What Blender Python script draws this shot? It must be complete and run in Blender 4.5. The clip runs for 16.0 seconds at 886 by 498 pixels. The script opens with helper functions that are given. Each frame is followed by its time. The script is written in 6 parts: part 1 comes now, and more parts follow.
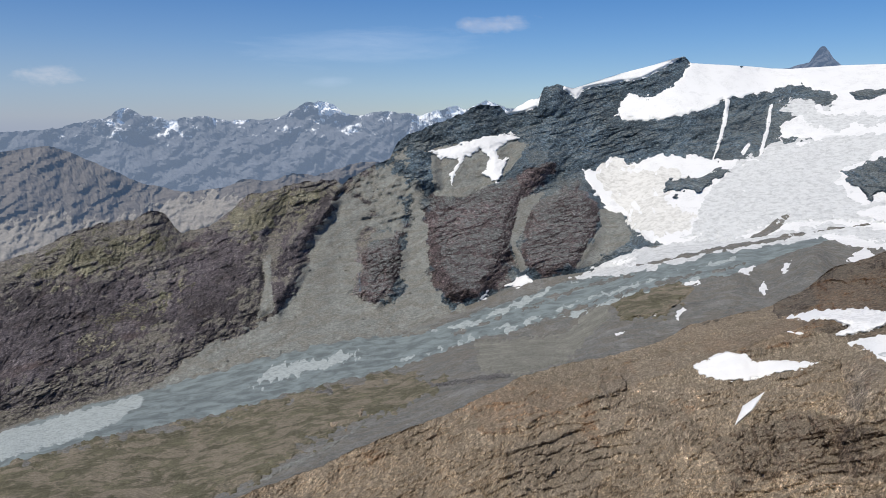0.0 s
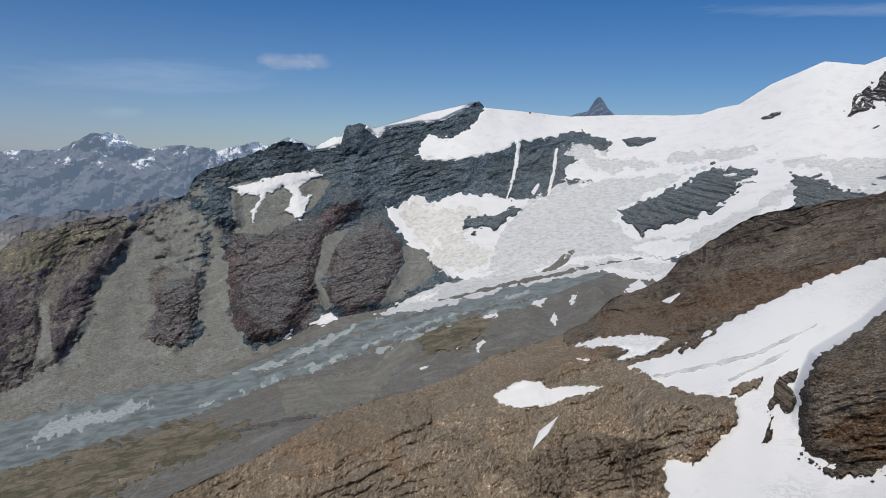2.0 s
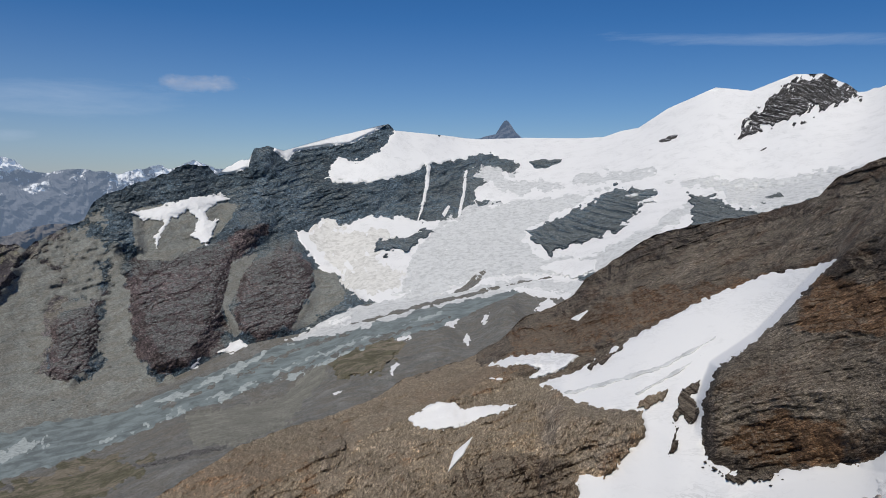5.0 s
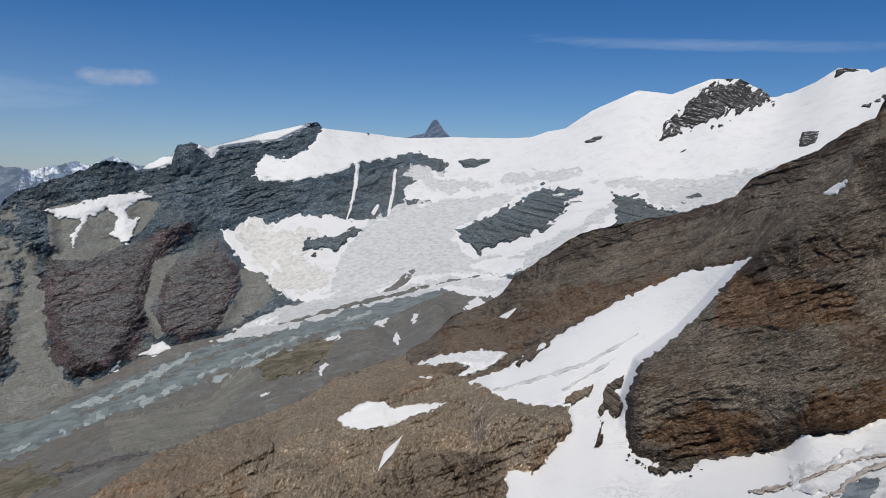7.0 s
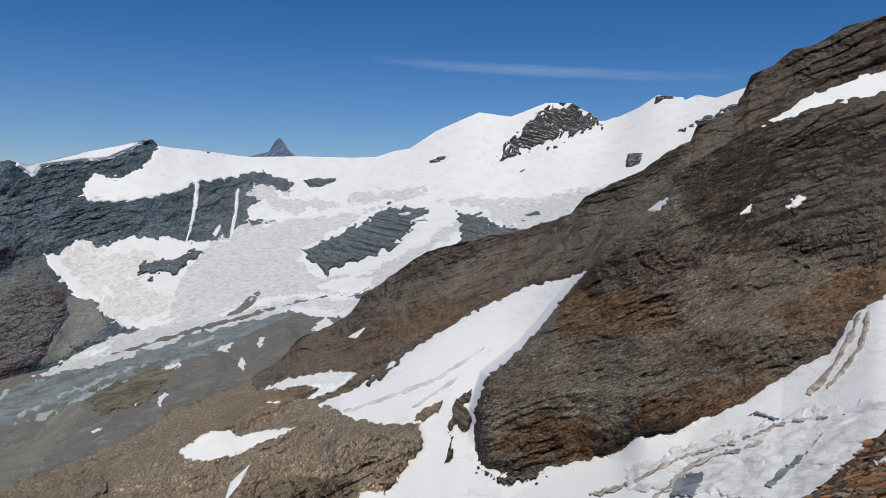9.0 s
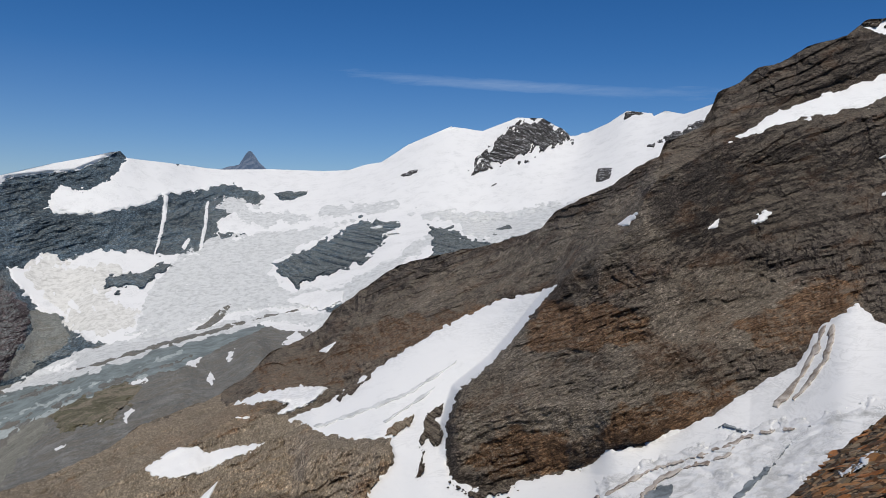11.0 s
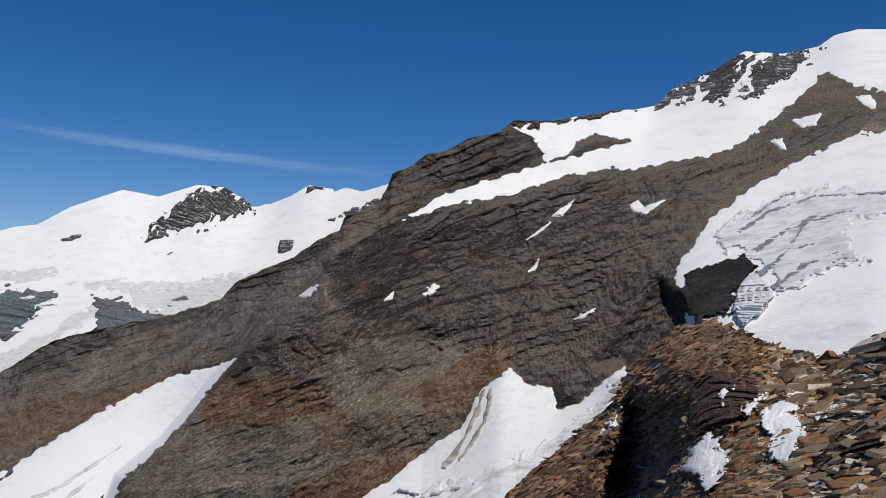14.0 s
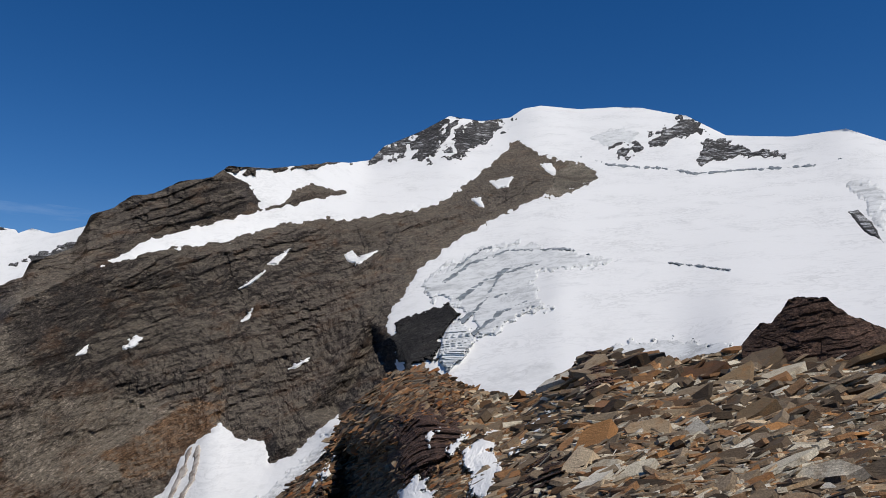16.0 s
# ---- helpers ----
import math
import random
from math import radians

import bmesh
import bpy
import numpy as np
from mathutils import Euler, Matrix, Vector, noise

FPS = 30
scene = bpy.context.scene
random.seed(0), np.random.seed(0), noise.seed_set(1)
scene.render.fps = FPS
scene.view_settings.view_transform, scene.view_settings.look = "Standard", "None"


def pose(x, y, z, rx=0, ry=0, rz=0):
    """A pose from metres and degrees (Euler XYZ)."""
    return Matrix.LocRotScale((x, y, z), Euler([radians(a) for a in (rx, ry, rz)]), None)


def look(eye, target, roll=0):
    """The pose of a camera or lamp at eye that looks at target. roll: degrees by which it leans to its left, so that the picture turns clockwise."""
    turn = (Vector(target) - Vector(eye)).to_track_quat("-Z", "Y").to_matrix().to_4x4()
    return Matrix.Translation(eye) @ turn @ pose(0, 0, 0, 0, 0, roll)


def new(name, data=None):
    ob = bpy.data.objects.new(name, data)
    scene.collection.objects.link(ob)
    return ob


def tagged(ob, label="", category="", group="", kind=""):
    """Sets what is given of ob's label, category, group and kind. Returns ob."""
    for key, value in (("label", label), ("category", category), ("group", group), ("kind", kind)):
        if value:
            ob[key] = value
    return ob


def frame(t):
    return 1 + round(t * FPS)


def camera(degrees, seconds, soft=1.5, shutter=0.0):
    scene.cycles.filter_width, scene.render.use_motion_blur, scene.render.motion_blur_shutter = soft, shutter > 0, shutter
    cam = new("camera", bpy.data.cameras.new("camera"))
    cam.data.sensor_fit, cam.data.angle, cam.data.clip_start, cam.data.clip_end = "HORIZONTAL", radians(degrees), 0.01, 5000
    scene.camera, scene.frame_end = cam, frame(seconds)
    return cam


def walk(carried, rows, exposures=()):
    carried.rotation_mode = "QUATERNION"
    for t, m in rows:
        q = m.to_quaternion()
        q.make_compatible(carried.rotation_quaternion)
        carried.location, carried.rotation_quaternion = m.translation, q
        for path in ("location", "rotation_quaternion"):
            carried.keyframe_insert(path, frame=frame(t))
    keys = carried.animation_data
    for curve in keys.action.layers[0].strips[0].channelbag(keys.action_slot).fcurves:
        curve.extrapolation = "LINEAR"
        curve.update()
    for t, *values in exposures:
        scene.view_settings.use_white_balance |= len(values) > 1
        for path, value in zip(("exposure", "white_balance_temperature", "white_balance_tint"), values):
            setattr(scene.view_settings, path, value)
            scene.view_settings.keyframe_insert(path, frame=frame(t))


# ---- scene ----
# ---------------------------------------------------------------- camera
cam = camera(59.9, 16.0, 0.7)
PATH = [
    (0, pose(0, 0, 0, 80.20, -0.00, 0.00)),
    (0.5, pose(0, 0, 0, 80.82, -0.61, -7.46)),
    (1, pose(0, 0, 0, 81.08, -0.51, -9.27)),
    (1.5, pose(0, 0, 0, 81.43, -0.60, -11.04)),
    (2, pose(0, 0, 0, 83.14, -1.37, -14.44)),
    (2.5, pose(0, 0, 0, 83.25, -1.08, -16.51)),
    (3, pose(0, 0, 0, 83.78, -1.20, -18.43)),
    (3.2, pose(0, 0, 0, 84.31, -0.96, -19.31)),
    (5.3, pose(0, 0, 0, 84.96, -1.14, -21.86)),
    (5.5, pose(0, 0, 0, 84.71, -1.19, -22.71)),
    (6, pose(0, 0, 0, 84.27, -1.13, -23.98)),
    (6.5, pose(0, 0, 0, 84.48, -1.05, -23.75)),
    (7, pose(0, 0, 0, 84.96, -1.40, -26.31)),
    (7.5, pose(0, 0, 0, 85.69, -1.25, -29.50)),
    (8, pose(0, 0, 0, 85.94, -1.08, -31.72)),
    (8.5, pose(0, 0, 0, 85.79, -0.53, -36.91)),
    (9, pose(0, 0, 0, 86.64, -1.12, -37.68)),
    (9.2, pose(0, 0, 0, 86.94, -1.33, -38.10)),
    (11.3, pose(0, 0, 0, 88.02, -1.25, -40.66)),
    (11.5, pose(0, 0, 0, 88.47, -1.64, -42.26)),
    (12, pose(0, 0, 0, 89.41, -1.83, -48.17)),
    (12.5, pose(0, 0, 0, 89.84, -1.79, -54.38)),
    (13, pose(0, 0, 0, 91.28, -1.61, -55.25)),
    (13.5, pose(0, 0, 0, 92.84, -1.21, -58.07)),
    (14, pose(0, 0, 0, 93.66, -1.75, -63.18)),
    (14.5, pose(0, 0, 0, 94.22, -2.19, -73.87)),
    (15, pose(0, 0, 0, 95.06, -0.81, -77.64)),
    (15.5, pose(0, 0, 0, 96.37, -0.49, -82.30)),
    (16, pose(0, 0, 0, 97.70, -0.39, -84.12)),
]
walk(cam, PATH, ((0.0, 0.28), (0.7, 0.16), (1.5, -0.03), (3.2, -0.05), (7.0, -0.04), (9.2, 0.0), (12.5, 0.02), (14.5, 0.1), (16.0, 0.08)))

# ---------------------------------------------------------------- sky and sun
SUN_BEARING, SUN_HEIGHT = -142.0, 57.0
world = bpy.data.worlds.new("sky")
scene.world = world
world.use_nodes = True
wn = world.node_tree.nodes
sky = wn.new("ShaderNodeTexSky")
sky.sky_type, sky.sun_disc = "NISHITA", False
sky.sun_elevation, sky.sun_rotation = radians(SUN_HEIGHT), radians(SUN_BEARING)
sky.altitude, sky.air_density, sky.dust_density, sky.ozone_density = 2500, 1.0, 0.15, 1.6
wn["Background"].inputs["Strength"].default_value = 0.066
tone = wn.new("ShaderNodeHueSaturation")
tone.inputs["Saturation"].default_value = 1.36
world.node_tree.links.new(sky.outputs[0], tone.inputs["Color"])
tint = wn.new("ShaderNodeMix")
tint.data_type, tint.blend_type = "RGBA", "MULTIPLY"
tint.inputs[0].default_value, tint.inputs[7].default_value = 1.0, (0.83, 0.965, 1.16, 1)
world.node_tree.links.new(tone.outputs[0], tint.inputs[6])
world.node_tree.links.new(tint.outputs[2], wn["Background"].inputs["Color"])
sun = new("sun", bpy.data.lights.new("sun", "SUN"))
sun.data.energy, sun.data.angle, sun.data.color = 3.45, radians(0.5), (1.0, 0.94, 0.83)
b, h = radians(SUN_BEARING), radians(SUN_HEIGHT)
sun.matrix_world = look((math.sin(b) * math.cos(h) * 50, math.cos(b) * math.cos(h) * 50, math.sin(h) * 50), (0, 0, 0))


# ---------------------------------------------------------------- materials
class Mat:
    """A small node graph with shorthand."""

    def __init__(self, name):
        self.m = bpy.data.materials.new(name)
        self.m.use_nodes = True
        self.n, self.l = self.m.node_tree.nodes, self.m.node_tree.links
        self.bsdf = self.n["Principled BSDF"]
        self.geo = self.n.new("ShaderNodeNewGeometry")

    def link(self, a, b):
        self.l.new(a, b)

    def coords(self, sx=1.0, sy=1.0, sz=1.0, dip=0.0, bearing=0.0):
        """World position, squeezed along axes that are tipped by dip degrees as seen along a bearing."""
        mp = self.n.new("ShaderNodeMapping")
        mp.vector_type = "TEXTURE"
        mp.inputs["Scale"].default_value = (1 / sx, 1 / sy, 1 / sz)
        axis = Vector((math.sin(radians(bearing)), math.cos(radians(bearing)), 0))
        mp.inputs["Rotation"].default_value = Matrix.Rotation(radians(-dip), 3, axis).to_euler()
        self.link(self.geo.outputs["Position"], mp.inputs["Vector"])
        return mp.outputs[0]

    def noise(self, scale, detail=6, rough=0.6, vec=None, distort=0.0):
        t = self.n.new("ShaderNodeTexNoise")
        t.inputs["Scale"].default_value, t.inputs["Detail"].default_value = scale, detail
        t.inputs["Roughness"].default_value, t.inputs["Distortion"].default_value = rough, distort
        self.link(vec if vec is not None else self.geo.outputs["Position"], t.inputs["Vector"])
        return t.outputs["Fac"]

    def voronoi(self, scale, vec=None, feature="F1"):
        t = self.n.new("ShaderNodeTexVoronoi")
        t.feature = feature
        t.inputs["Scale"].default_value = scale
        self.link(vec if vec is not None else self.geo.outputs["Position"], t.inputs["Vector"])
        return t.outputs["Distance"]

    def cells(self, scale, vec):
        """A random grey for each broken block."""
        t = self.n.new("ShaderNodeTexVoronoi")
        t.inputs["Scale"].default_value = scale
        self.link(vec, t.inputs["Vector"])
        g = self.n.new("ShaderNodeSeparateColor")
        self.link(t.outputs["Color"], g.inputs[0])
        return g.outputs[0]

    def ramp(self, fac, *stops):
        r = self.n.new("ShaderNodeValToRGB")
        while len(r.color_ramp.elements) < len(stops):
            r.color_ramp.elements.new(0.5)
        for e, (p, c) in zip(r.color_ramp.elements, stops):
            e.position = p
            e.color = (*c, 1) if isinstance(c, tuple) else (c, c, c, 1)
        self.link(fac, r.inputs[0])
        return r.outputs[0]

    def mix(self, fac, a, b, mode="MIX"):
        x = self.n.new("ShaderNodeMix")
        x.data_type, x.blend_type = "RGBA", mode
        for k, v in ((0, fac), (6, a), (7, b)):
            sock = x.inputs[k]
            if isinstance(v, (int, float)):
                sock.default_value = v if k == 0 else (v, v, v, 1)
            elif isinstance(v, tuple):
                sock.default_value = (*v, 1)
            else:
                self.link(v, sock)
        return x.outputs[2]

    def math(self, op, a, b=0.0):
        x = self.n.new("ShaderNodeMath")
        x.operation = op
        for sock, v in zip(x.inputs, (a, b)):
            if isinstance(v, (int, float)):
                sock.default_value = v
            else:
                self.link(v, sock)
        return x.outputs[0]

    def done(self, color, rough=0.9, bumps=(), spec=0.2):
        """bumps: (height socket, metres, strength)."""
        if isinstance(color, tuple):
            self.bsdf.inputs["Base Color"].default_value = (*color, 1)
        else:
            self.link(color, self.bsdf.inputs["Base Color"])
        if isinstance(rough, (int, float)):
            self.bsdf.inputs["Roughness"].default_value = rough
        else:
            self.link(rough, self.bsdf.inputs["Roughness"])
        self.bsdf.inputs["Specular IOR Level"].default_value = spec
        normal = None
        for hgt, metres, strength in bumps:
            bp = self.n.new("ShaderNodeBump")
            bp.inputs["Distance"].default_value, bp.inputs["Strength"].default_value = metres, strength
            self.link(hgt, bp.inputs["Height"])
            if normal is not None:
                self.link(normal, bp.inputs["Normal"])
            normal = bp.outputs[0]
        if normal is not None:
            self.link(normal, self.bsdf.inputs["Normal"])
        return self.m


def rock_material(name, size, dark, mid, light, stain, dip=(20, 0), stain_amount=0.55, layers=2.6, ledge=None, flat=(0.72, 0.93),
                  rust=None, rubble=None, deep=None, pale=None, streaks=0.0):
    """Layered rock; size is the length in metres of its coarse features; dip is its tilt seen along a bearing;
    ledge is the colour of what lies on faces flat enough to hold rubble, turf or snow; rust, rubble, deep and pale are the
    (dark, mid, light) tones of the other rocks that the map of the slope names."""
    m = Mat(name)
    strata = m.coords(1, 1, layers, *dip)
    seams = m.coords(0.55, 0.55, 1.2 * layers, *dip)
    large = m.noise(0.6 / size, 9, 0.66, distort=0.4)
    band = m.noise(5.0 / size, 8, 0.68, strata, 0.3)
    fine = m.noise(26.0 / size, 6, 0.72, strata)
    seam = m.noise(4.0 / size, 8, 0.7, seams)
    fac = m.math("ADD", m.math("ADD", m.math("MULTIPLY", band, 0.36), m.math("MULTIPLY", fine, 0.4)), m.math("MULTIPLY", seam, 0.24))
    col = m.ramp(fac, (0.42, dark), (0.5, mid), (0.585, light))
    if rust or rubble or deep or pale:
        att = m.n.new("ShaderNodeAttribute")
        att.attribute_name = "geology"
        sep = m.n.new("ShaderNodeSeparateColor")
        m.link(att.outputs["Color"], sep.inputs[0])
        torn = m.math("MULTIPLY", m.math("SUBTRACT", m.noise(1.6 / size, 8, 0.7, strata), 0.5), 2.2)
        for tones, sock in ((rubble, sep.outputs[1]), (rust, sep.outputs[0]), (deep, sep.outputs[2]), (pale, att.outputs["Alpha"])):
            if tones:
                k = m.ramp(m.math("ADD", sock, m.math("MULTIPLY", torn, m.math("MULTIPLY", sock, 1.0))), (0.3, 0.0), (0.62, 0.9))
                col = m.mix(k, col, m.ramp(fac, (0.42, tones[0]), (0.5, tones[1]), (0.585, tones[2])))
    patch = m.ramp(m.noise(0.4 / size, 7, 0.7, m.coords(1, 1, 0.6 * layers, *dip)), (stain_amount, 0.0), (stain_amount + 0.12, 1.0))
    col = m.mix(m.math("MULTIPLY", patch, 0.6), col, m.mix(fine, tuple(0.5 * v for v in stain), stain))
    col = m.mix(0.55, col, m.ramp(large, (0.34, 0.42), (0.64, 1.6)), "MULTIPLY")
    col = m.mix(0.75, col, m.ramp(m.noise(0.22 / size, 6, 0.62, m.coords(0.6, 0.6, 1.2, *dip)), (0.37, 0.55), (0.63, 1.5)), "MULTIPLY")
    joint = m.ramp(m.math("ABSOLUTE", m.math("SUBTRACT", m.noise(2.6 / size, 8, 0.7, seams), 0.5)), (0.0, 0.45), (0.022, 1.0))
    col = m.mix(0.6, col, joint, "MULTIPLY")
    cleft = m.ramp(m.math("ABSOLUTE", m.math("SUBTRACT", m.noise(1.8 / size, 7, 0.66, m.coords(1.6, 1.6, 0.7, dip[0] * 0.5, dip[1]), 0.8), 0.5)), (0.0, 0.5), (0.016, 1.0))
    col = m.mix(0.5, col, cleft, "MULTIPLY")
    # Finer dark lines; like cleft, they paint the shade of crannies into the colour.
    cranny_shade = m.ramp(m.math("ABSOLUTE", m.math("SUBTRACT", m.noise(8.0 / size, 5, 0.62, m.coords(0.8, 0.8, 1.5, *dip)), 0.5)), (0.0, 0.3), (0.03, 1.0))
    col = m.mix(0.6, col, cranny_shade, "MULTIPLY")
    col = m.mix(0.45, col, m.ramp(m.noise(60.0 / size, 4, 0.7, strata), (0.36, 0.4), (0.5, 1.0), (0.66, 1.9)), "MULTIPLY")
    if ledge:
        up = m.n.new("ShaderNodeSeparateXYZ")
        m.link(m.geo.outputs["Normal"], up.inputs[0])
        steep = m.math("ADD", up.outputs[2], m.math("MULTIPLY", m.math("SUBTRACT", m.noise(2.5 / size, 6, 0.7), 0.5), 0.7))
        grit = m.mix(0.8, ledge, m.ramp(m.noise(40.0 / size, 4, 0.75), (0.36, 0.6), (0.64, 1.4)), "MULTIPLY")
        col = m.mix(m.ramp(steep, (flat[0], 0.0), (flat[1], 0.75)), col, grit)
    if streaks:
        col = m.mix(streaks, col, m.ramp(m.noise(5.0 / size, 7, 0.68, m.coords(1.5, 1.5, 0.22)), (0.4, 0.45), (0.5, 1.0), (0.6, 1.5)), "MULTIPLY")
    warp = m.n.new("ShaderNodeVectorMath")
    warp.operation = "MULTIPLY_ADD"
    cloud = m.n.new("ShaderNodeTexNoise")
    cloud.inputs["Scale"].default_value, cloud.inputs["Detail"].default_value = 12.0 / size, 4
    m.link(m.geo.outputs["Position"], cloud.inputs["Vector"])
    m.link(cloud.outputs["Color"], warp.inputs[0])
    warp.inputs[1].default_value = (0.05 * size,) * 3
    m.link(strata, warp.inputs[2])
    big, small = m.cells(7.0 / size, warp.outputs[0]), m.cells(19.0 / size, warp.outputs[0])
    col = m.mix(0.55, col, m.ramp(big, (0.0, 0.55), (0.6, 1.0), (1.0, 1.6)), "MULTIPLY")
    col = m.mix(0.75, col, m.ramp(small, (0.0, 0.4), (0.5, 1.0), (1.0, 1.85)), "MULTIPLY")
    return m.done(col, 0.92, ((seam, 0.04 * size, 0.6), (band, 0.14 * size, 0.7), (big, 0.03 * size, 0.7), (small, 0.018 * size, 0.8), (fine, 0.045 * size, 0.8)))


def scree_material(name, size, dark, light, other=None, dip=(20, 5)):
    """Loose stones, sorted into streaks by the slope and laid down in tongues along a dip."""
    m = Mat(name)
    large = m.noise(1 / size, 7, 0.6, distort=0.5)
    streak = m.noise(5 / size, 6, 0.65, m.coords(1.6, 1.6, 0.5))
    tongue = m.noise(2.4 / size, 7, 0.68, m.coords(0.35, 0.35, 1.6, *dip), 0.6)
    fine = m.noise(45 / size, 5, 0.75)
    col = m.ramp(m.math("ADD", m.math("ADD", m.math("MULTIPLY", large, 0.35), m.math("MULTIPLY", streak, 0.3)), m.math("MULTIPLY", tongue, 0.35)), (0.38, dark), (0.62, light))
    col = m.mix(0.75, col, m.ramp(fine, (0.34, 0.5), (0.66, 1.5)), "MULTIPLY")
    if other:
        spot = m.ramp(m.noise(2.2 / size, 8, 0.68, m.coords(0.6, 0.6, 2.0, *dip), 0.8), (0.47, 0.0), (0.56, 0.85))
        col = m.mix(spot, col, m.mix(0.7, other, m.ramp(fine, (0.34, 0.5), (0.66, 1.5)), "MULTIPLY"))
    rill = m.ramp(m.math("ABSOLUTE", m.math("SUBTRACT", tongue, 0.5)), (0.0, 0.6), (0.018, 1.0))
    col = m.mix(0.7, col, rill, "MULTIPLY")
    col = m.mix(0.5, col, m.ramp(m.cells(26 / size, m.coords()), (0.0, 0.55), (0.6, 1.0), (1.0, 1.6)), "MULTIPLY")
    blocks = m.ramp(m.voronoi(30 / size), (0.08, 1.0), (0.22, 0.0))
    col = m.mix(m.math("MULTIPLY", blocks, 0.4), col, tuple(min(0.5, 1.5 * v) for v in light))
    return m.done(col, 0.95, ((tongue, 0.06 * size, 0.5), (streak, 0.05 * size, 0.4), (fine, 0.012 * size, 0.6)))


def rubble_material(name, dark, mid, light, stain):
    """Ground of small broken stones, in three sizes."""
    m = Mat(name)
    v = m.coords(1, 1, 1.4, 14, 100)
    big, mid_size, small = m.cells(1.6, v), m.cells(5.0, v), m.cells(14.0, v)
    col = m.ramp(m.math("ADD", m.math("MULTIPLY", mid_size, 0.55), m.math("MULTIPLY", small, 0.45)), (0.2, dark), (0.5, mid), (0.8, light))
    col = m.mix(m.ramp(m.noise(0.5, 6, 0.7), (0.5, 0.0), (0.62, 0.7)), col, m.mix(small, tuple(0.45 * q for q in stain), stain))
    col = m.mix(0.7, col, m.ramp(big, (0.0, 0.5), (1.0, 1.5)), "MULTIPLY")
    gap = m.ramp(m.voronoi(5.0, v, "DISTANCE_TO_EDGE"), (0.0, 0.35), (0.07, 1.0))
    col = m.mix(0.8, col, gap, "MULTIPLY")
    return m.done(col, 0.93, ((big, 0.12, 0.8), (mid_size, 0.06, 0.9), (small, 0.025, 0.8)))


def snow_material(name, size, clean, dirty, dirt=0.62, streak=(1, 1, 1), bands=0.0):
    """Snow or ice with patches of dirt; bands: how strongly thin crevasse lines and dirt layers show in places."""
    m = Mat(name)
    v = m.coords(*streak)
    large = m.noise(1 / size, 8, 0.6, v, 0.6)
    fine = m.noise(14 / size, 5, 0.6, v)
    mask = m.ramp(m.math("ADD", m.math("MULTIPLY", large, 0.75), m.math("MULTIPLY", fine, 0.25)), (dirt, 0.0), (dirt + 0.16, 1.0))
    col = m.mix(mask, clean, dirty)
    lines = m.noise(9 / size, 6, 0.65, m.coords(0.5, 0.5, 3.5, 12, 35), 0.7)
    if bands:
        where = m.ramp(m.noise(0.9 / size, 5, 0.6), (0.46, 0.0), (0.62, 1.0))
        thin = m.ramp(m.math("ABSOLUTE", m.math("SUBTRACT", lines, 0.5)), (0.0, 1.0), (0.05, 0.0))
        col = m.mix(m.math("MULTIPLY", m.math("MULTIPLY", where, thin), bands), col, tuple(0.72 * q for q in dirty))
    return m.done(col, 0.6, ((large, 0.02 * size, 0.35), (lines, 0.006 * size, 0.3), (fine, 0.006 * size, 0.4)), 0.3)


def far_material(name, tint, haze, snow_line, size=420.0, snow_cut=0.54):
    """Distant range; the haze of kilometres of air is painted in as the surface's own glow."""
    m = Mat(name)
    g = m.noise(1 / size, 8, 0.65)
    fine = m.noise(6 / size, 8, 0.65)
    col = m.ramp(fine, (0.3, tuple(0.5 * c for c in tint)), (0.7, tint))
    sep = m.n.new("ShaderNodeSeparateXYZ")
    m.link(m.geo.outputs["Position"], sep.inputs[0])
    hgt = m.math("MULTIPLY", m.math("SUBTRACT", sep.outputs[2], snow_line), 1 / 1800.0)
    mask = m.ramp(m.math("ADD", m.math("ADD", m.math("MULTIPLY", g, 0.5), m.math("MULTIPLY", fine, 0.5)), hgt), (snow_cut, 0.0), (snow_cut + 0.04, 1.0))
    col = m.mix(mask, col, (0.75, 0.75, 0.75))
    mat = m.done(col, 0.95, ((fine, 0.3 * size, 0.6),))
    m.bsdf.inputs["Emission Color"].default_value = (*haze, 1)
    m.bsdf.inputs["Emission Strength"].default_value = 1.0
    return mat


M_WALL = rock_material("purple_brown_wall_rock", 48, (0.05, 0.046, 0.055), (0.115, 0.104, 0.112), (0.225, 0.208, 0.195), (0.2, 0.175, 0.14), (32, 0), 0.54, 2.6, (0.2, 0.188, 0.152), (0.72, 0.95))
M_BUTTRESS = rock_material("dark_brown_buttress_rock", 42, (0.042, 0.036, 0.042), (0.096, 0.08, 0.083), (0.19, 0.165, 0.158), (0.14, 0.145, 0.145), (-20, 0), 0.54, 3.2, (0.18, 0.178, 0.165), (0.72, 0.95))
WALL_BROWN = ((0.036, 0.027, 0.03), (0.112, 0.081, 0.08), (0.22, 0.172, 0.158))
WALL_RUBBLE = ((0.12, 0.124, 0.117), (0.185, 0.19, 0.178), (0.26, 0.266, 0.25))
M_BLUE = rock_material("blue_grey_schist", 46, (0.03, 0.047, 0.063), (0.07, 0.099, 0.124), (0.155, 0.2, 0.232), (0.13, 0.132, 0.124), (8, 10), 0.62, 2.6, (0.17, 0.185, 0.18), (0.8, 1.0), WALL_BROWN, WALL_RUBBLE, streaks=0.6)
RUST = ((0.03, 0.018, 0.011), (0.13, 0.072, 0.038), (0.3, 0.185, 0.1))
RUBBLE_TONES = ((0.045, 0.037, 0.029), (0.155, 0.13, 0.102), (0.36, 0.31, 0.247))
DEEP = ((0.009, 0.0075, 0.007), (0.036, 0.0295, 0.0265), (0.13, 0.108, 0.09))
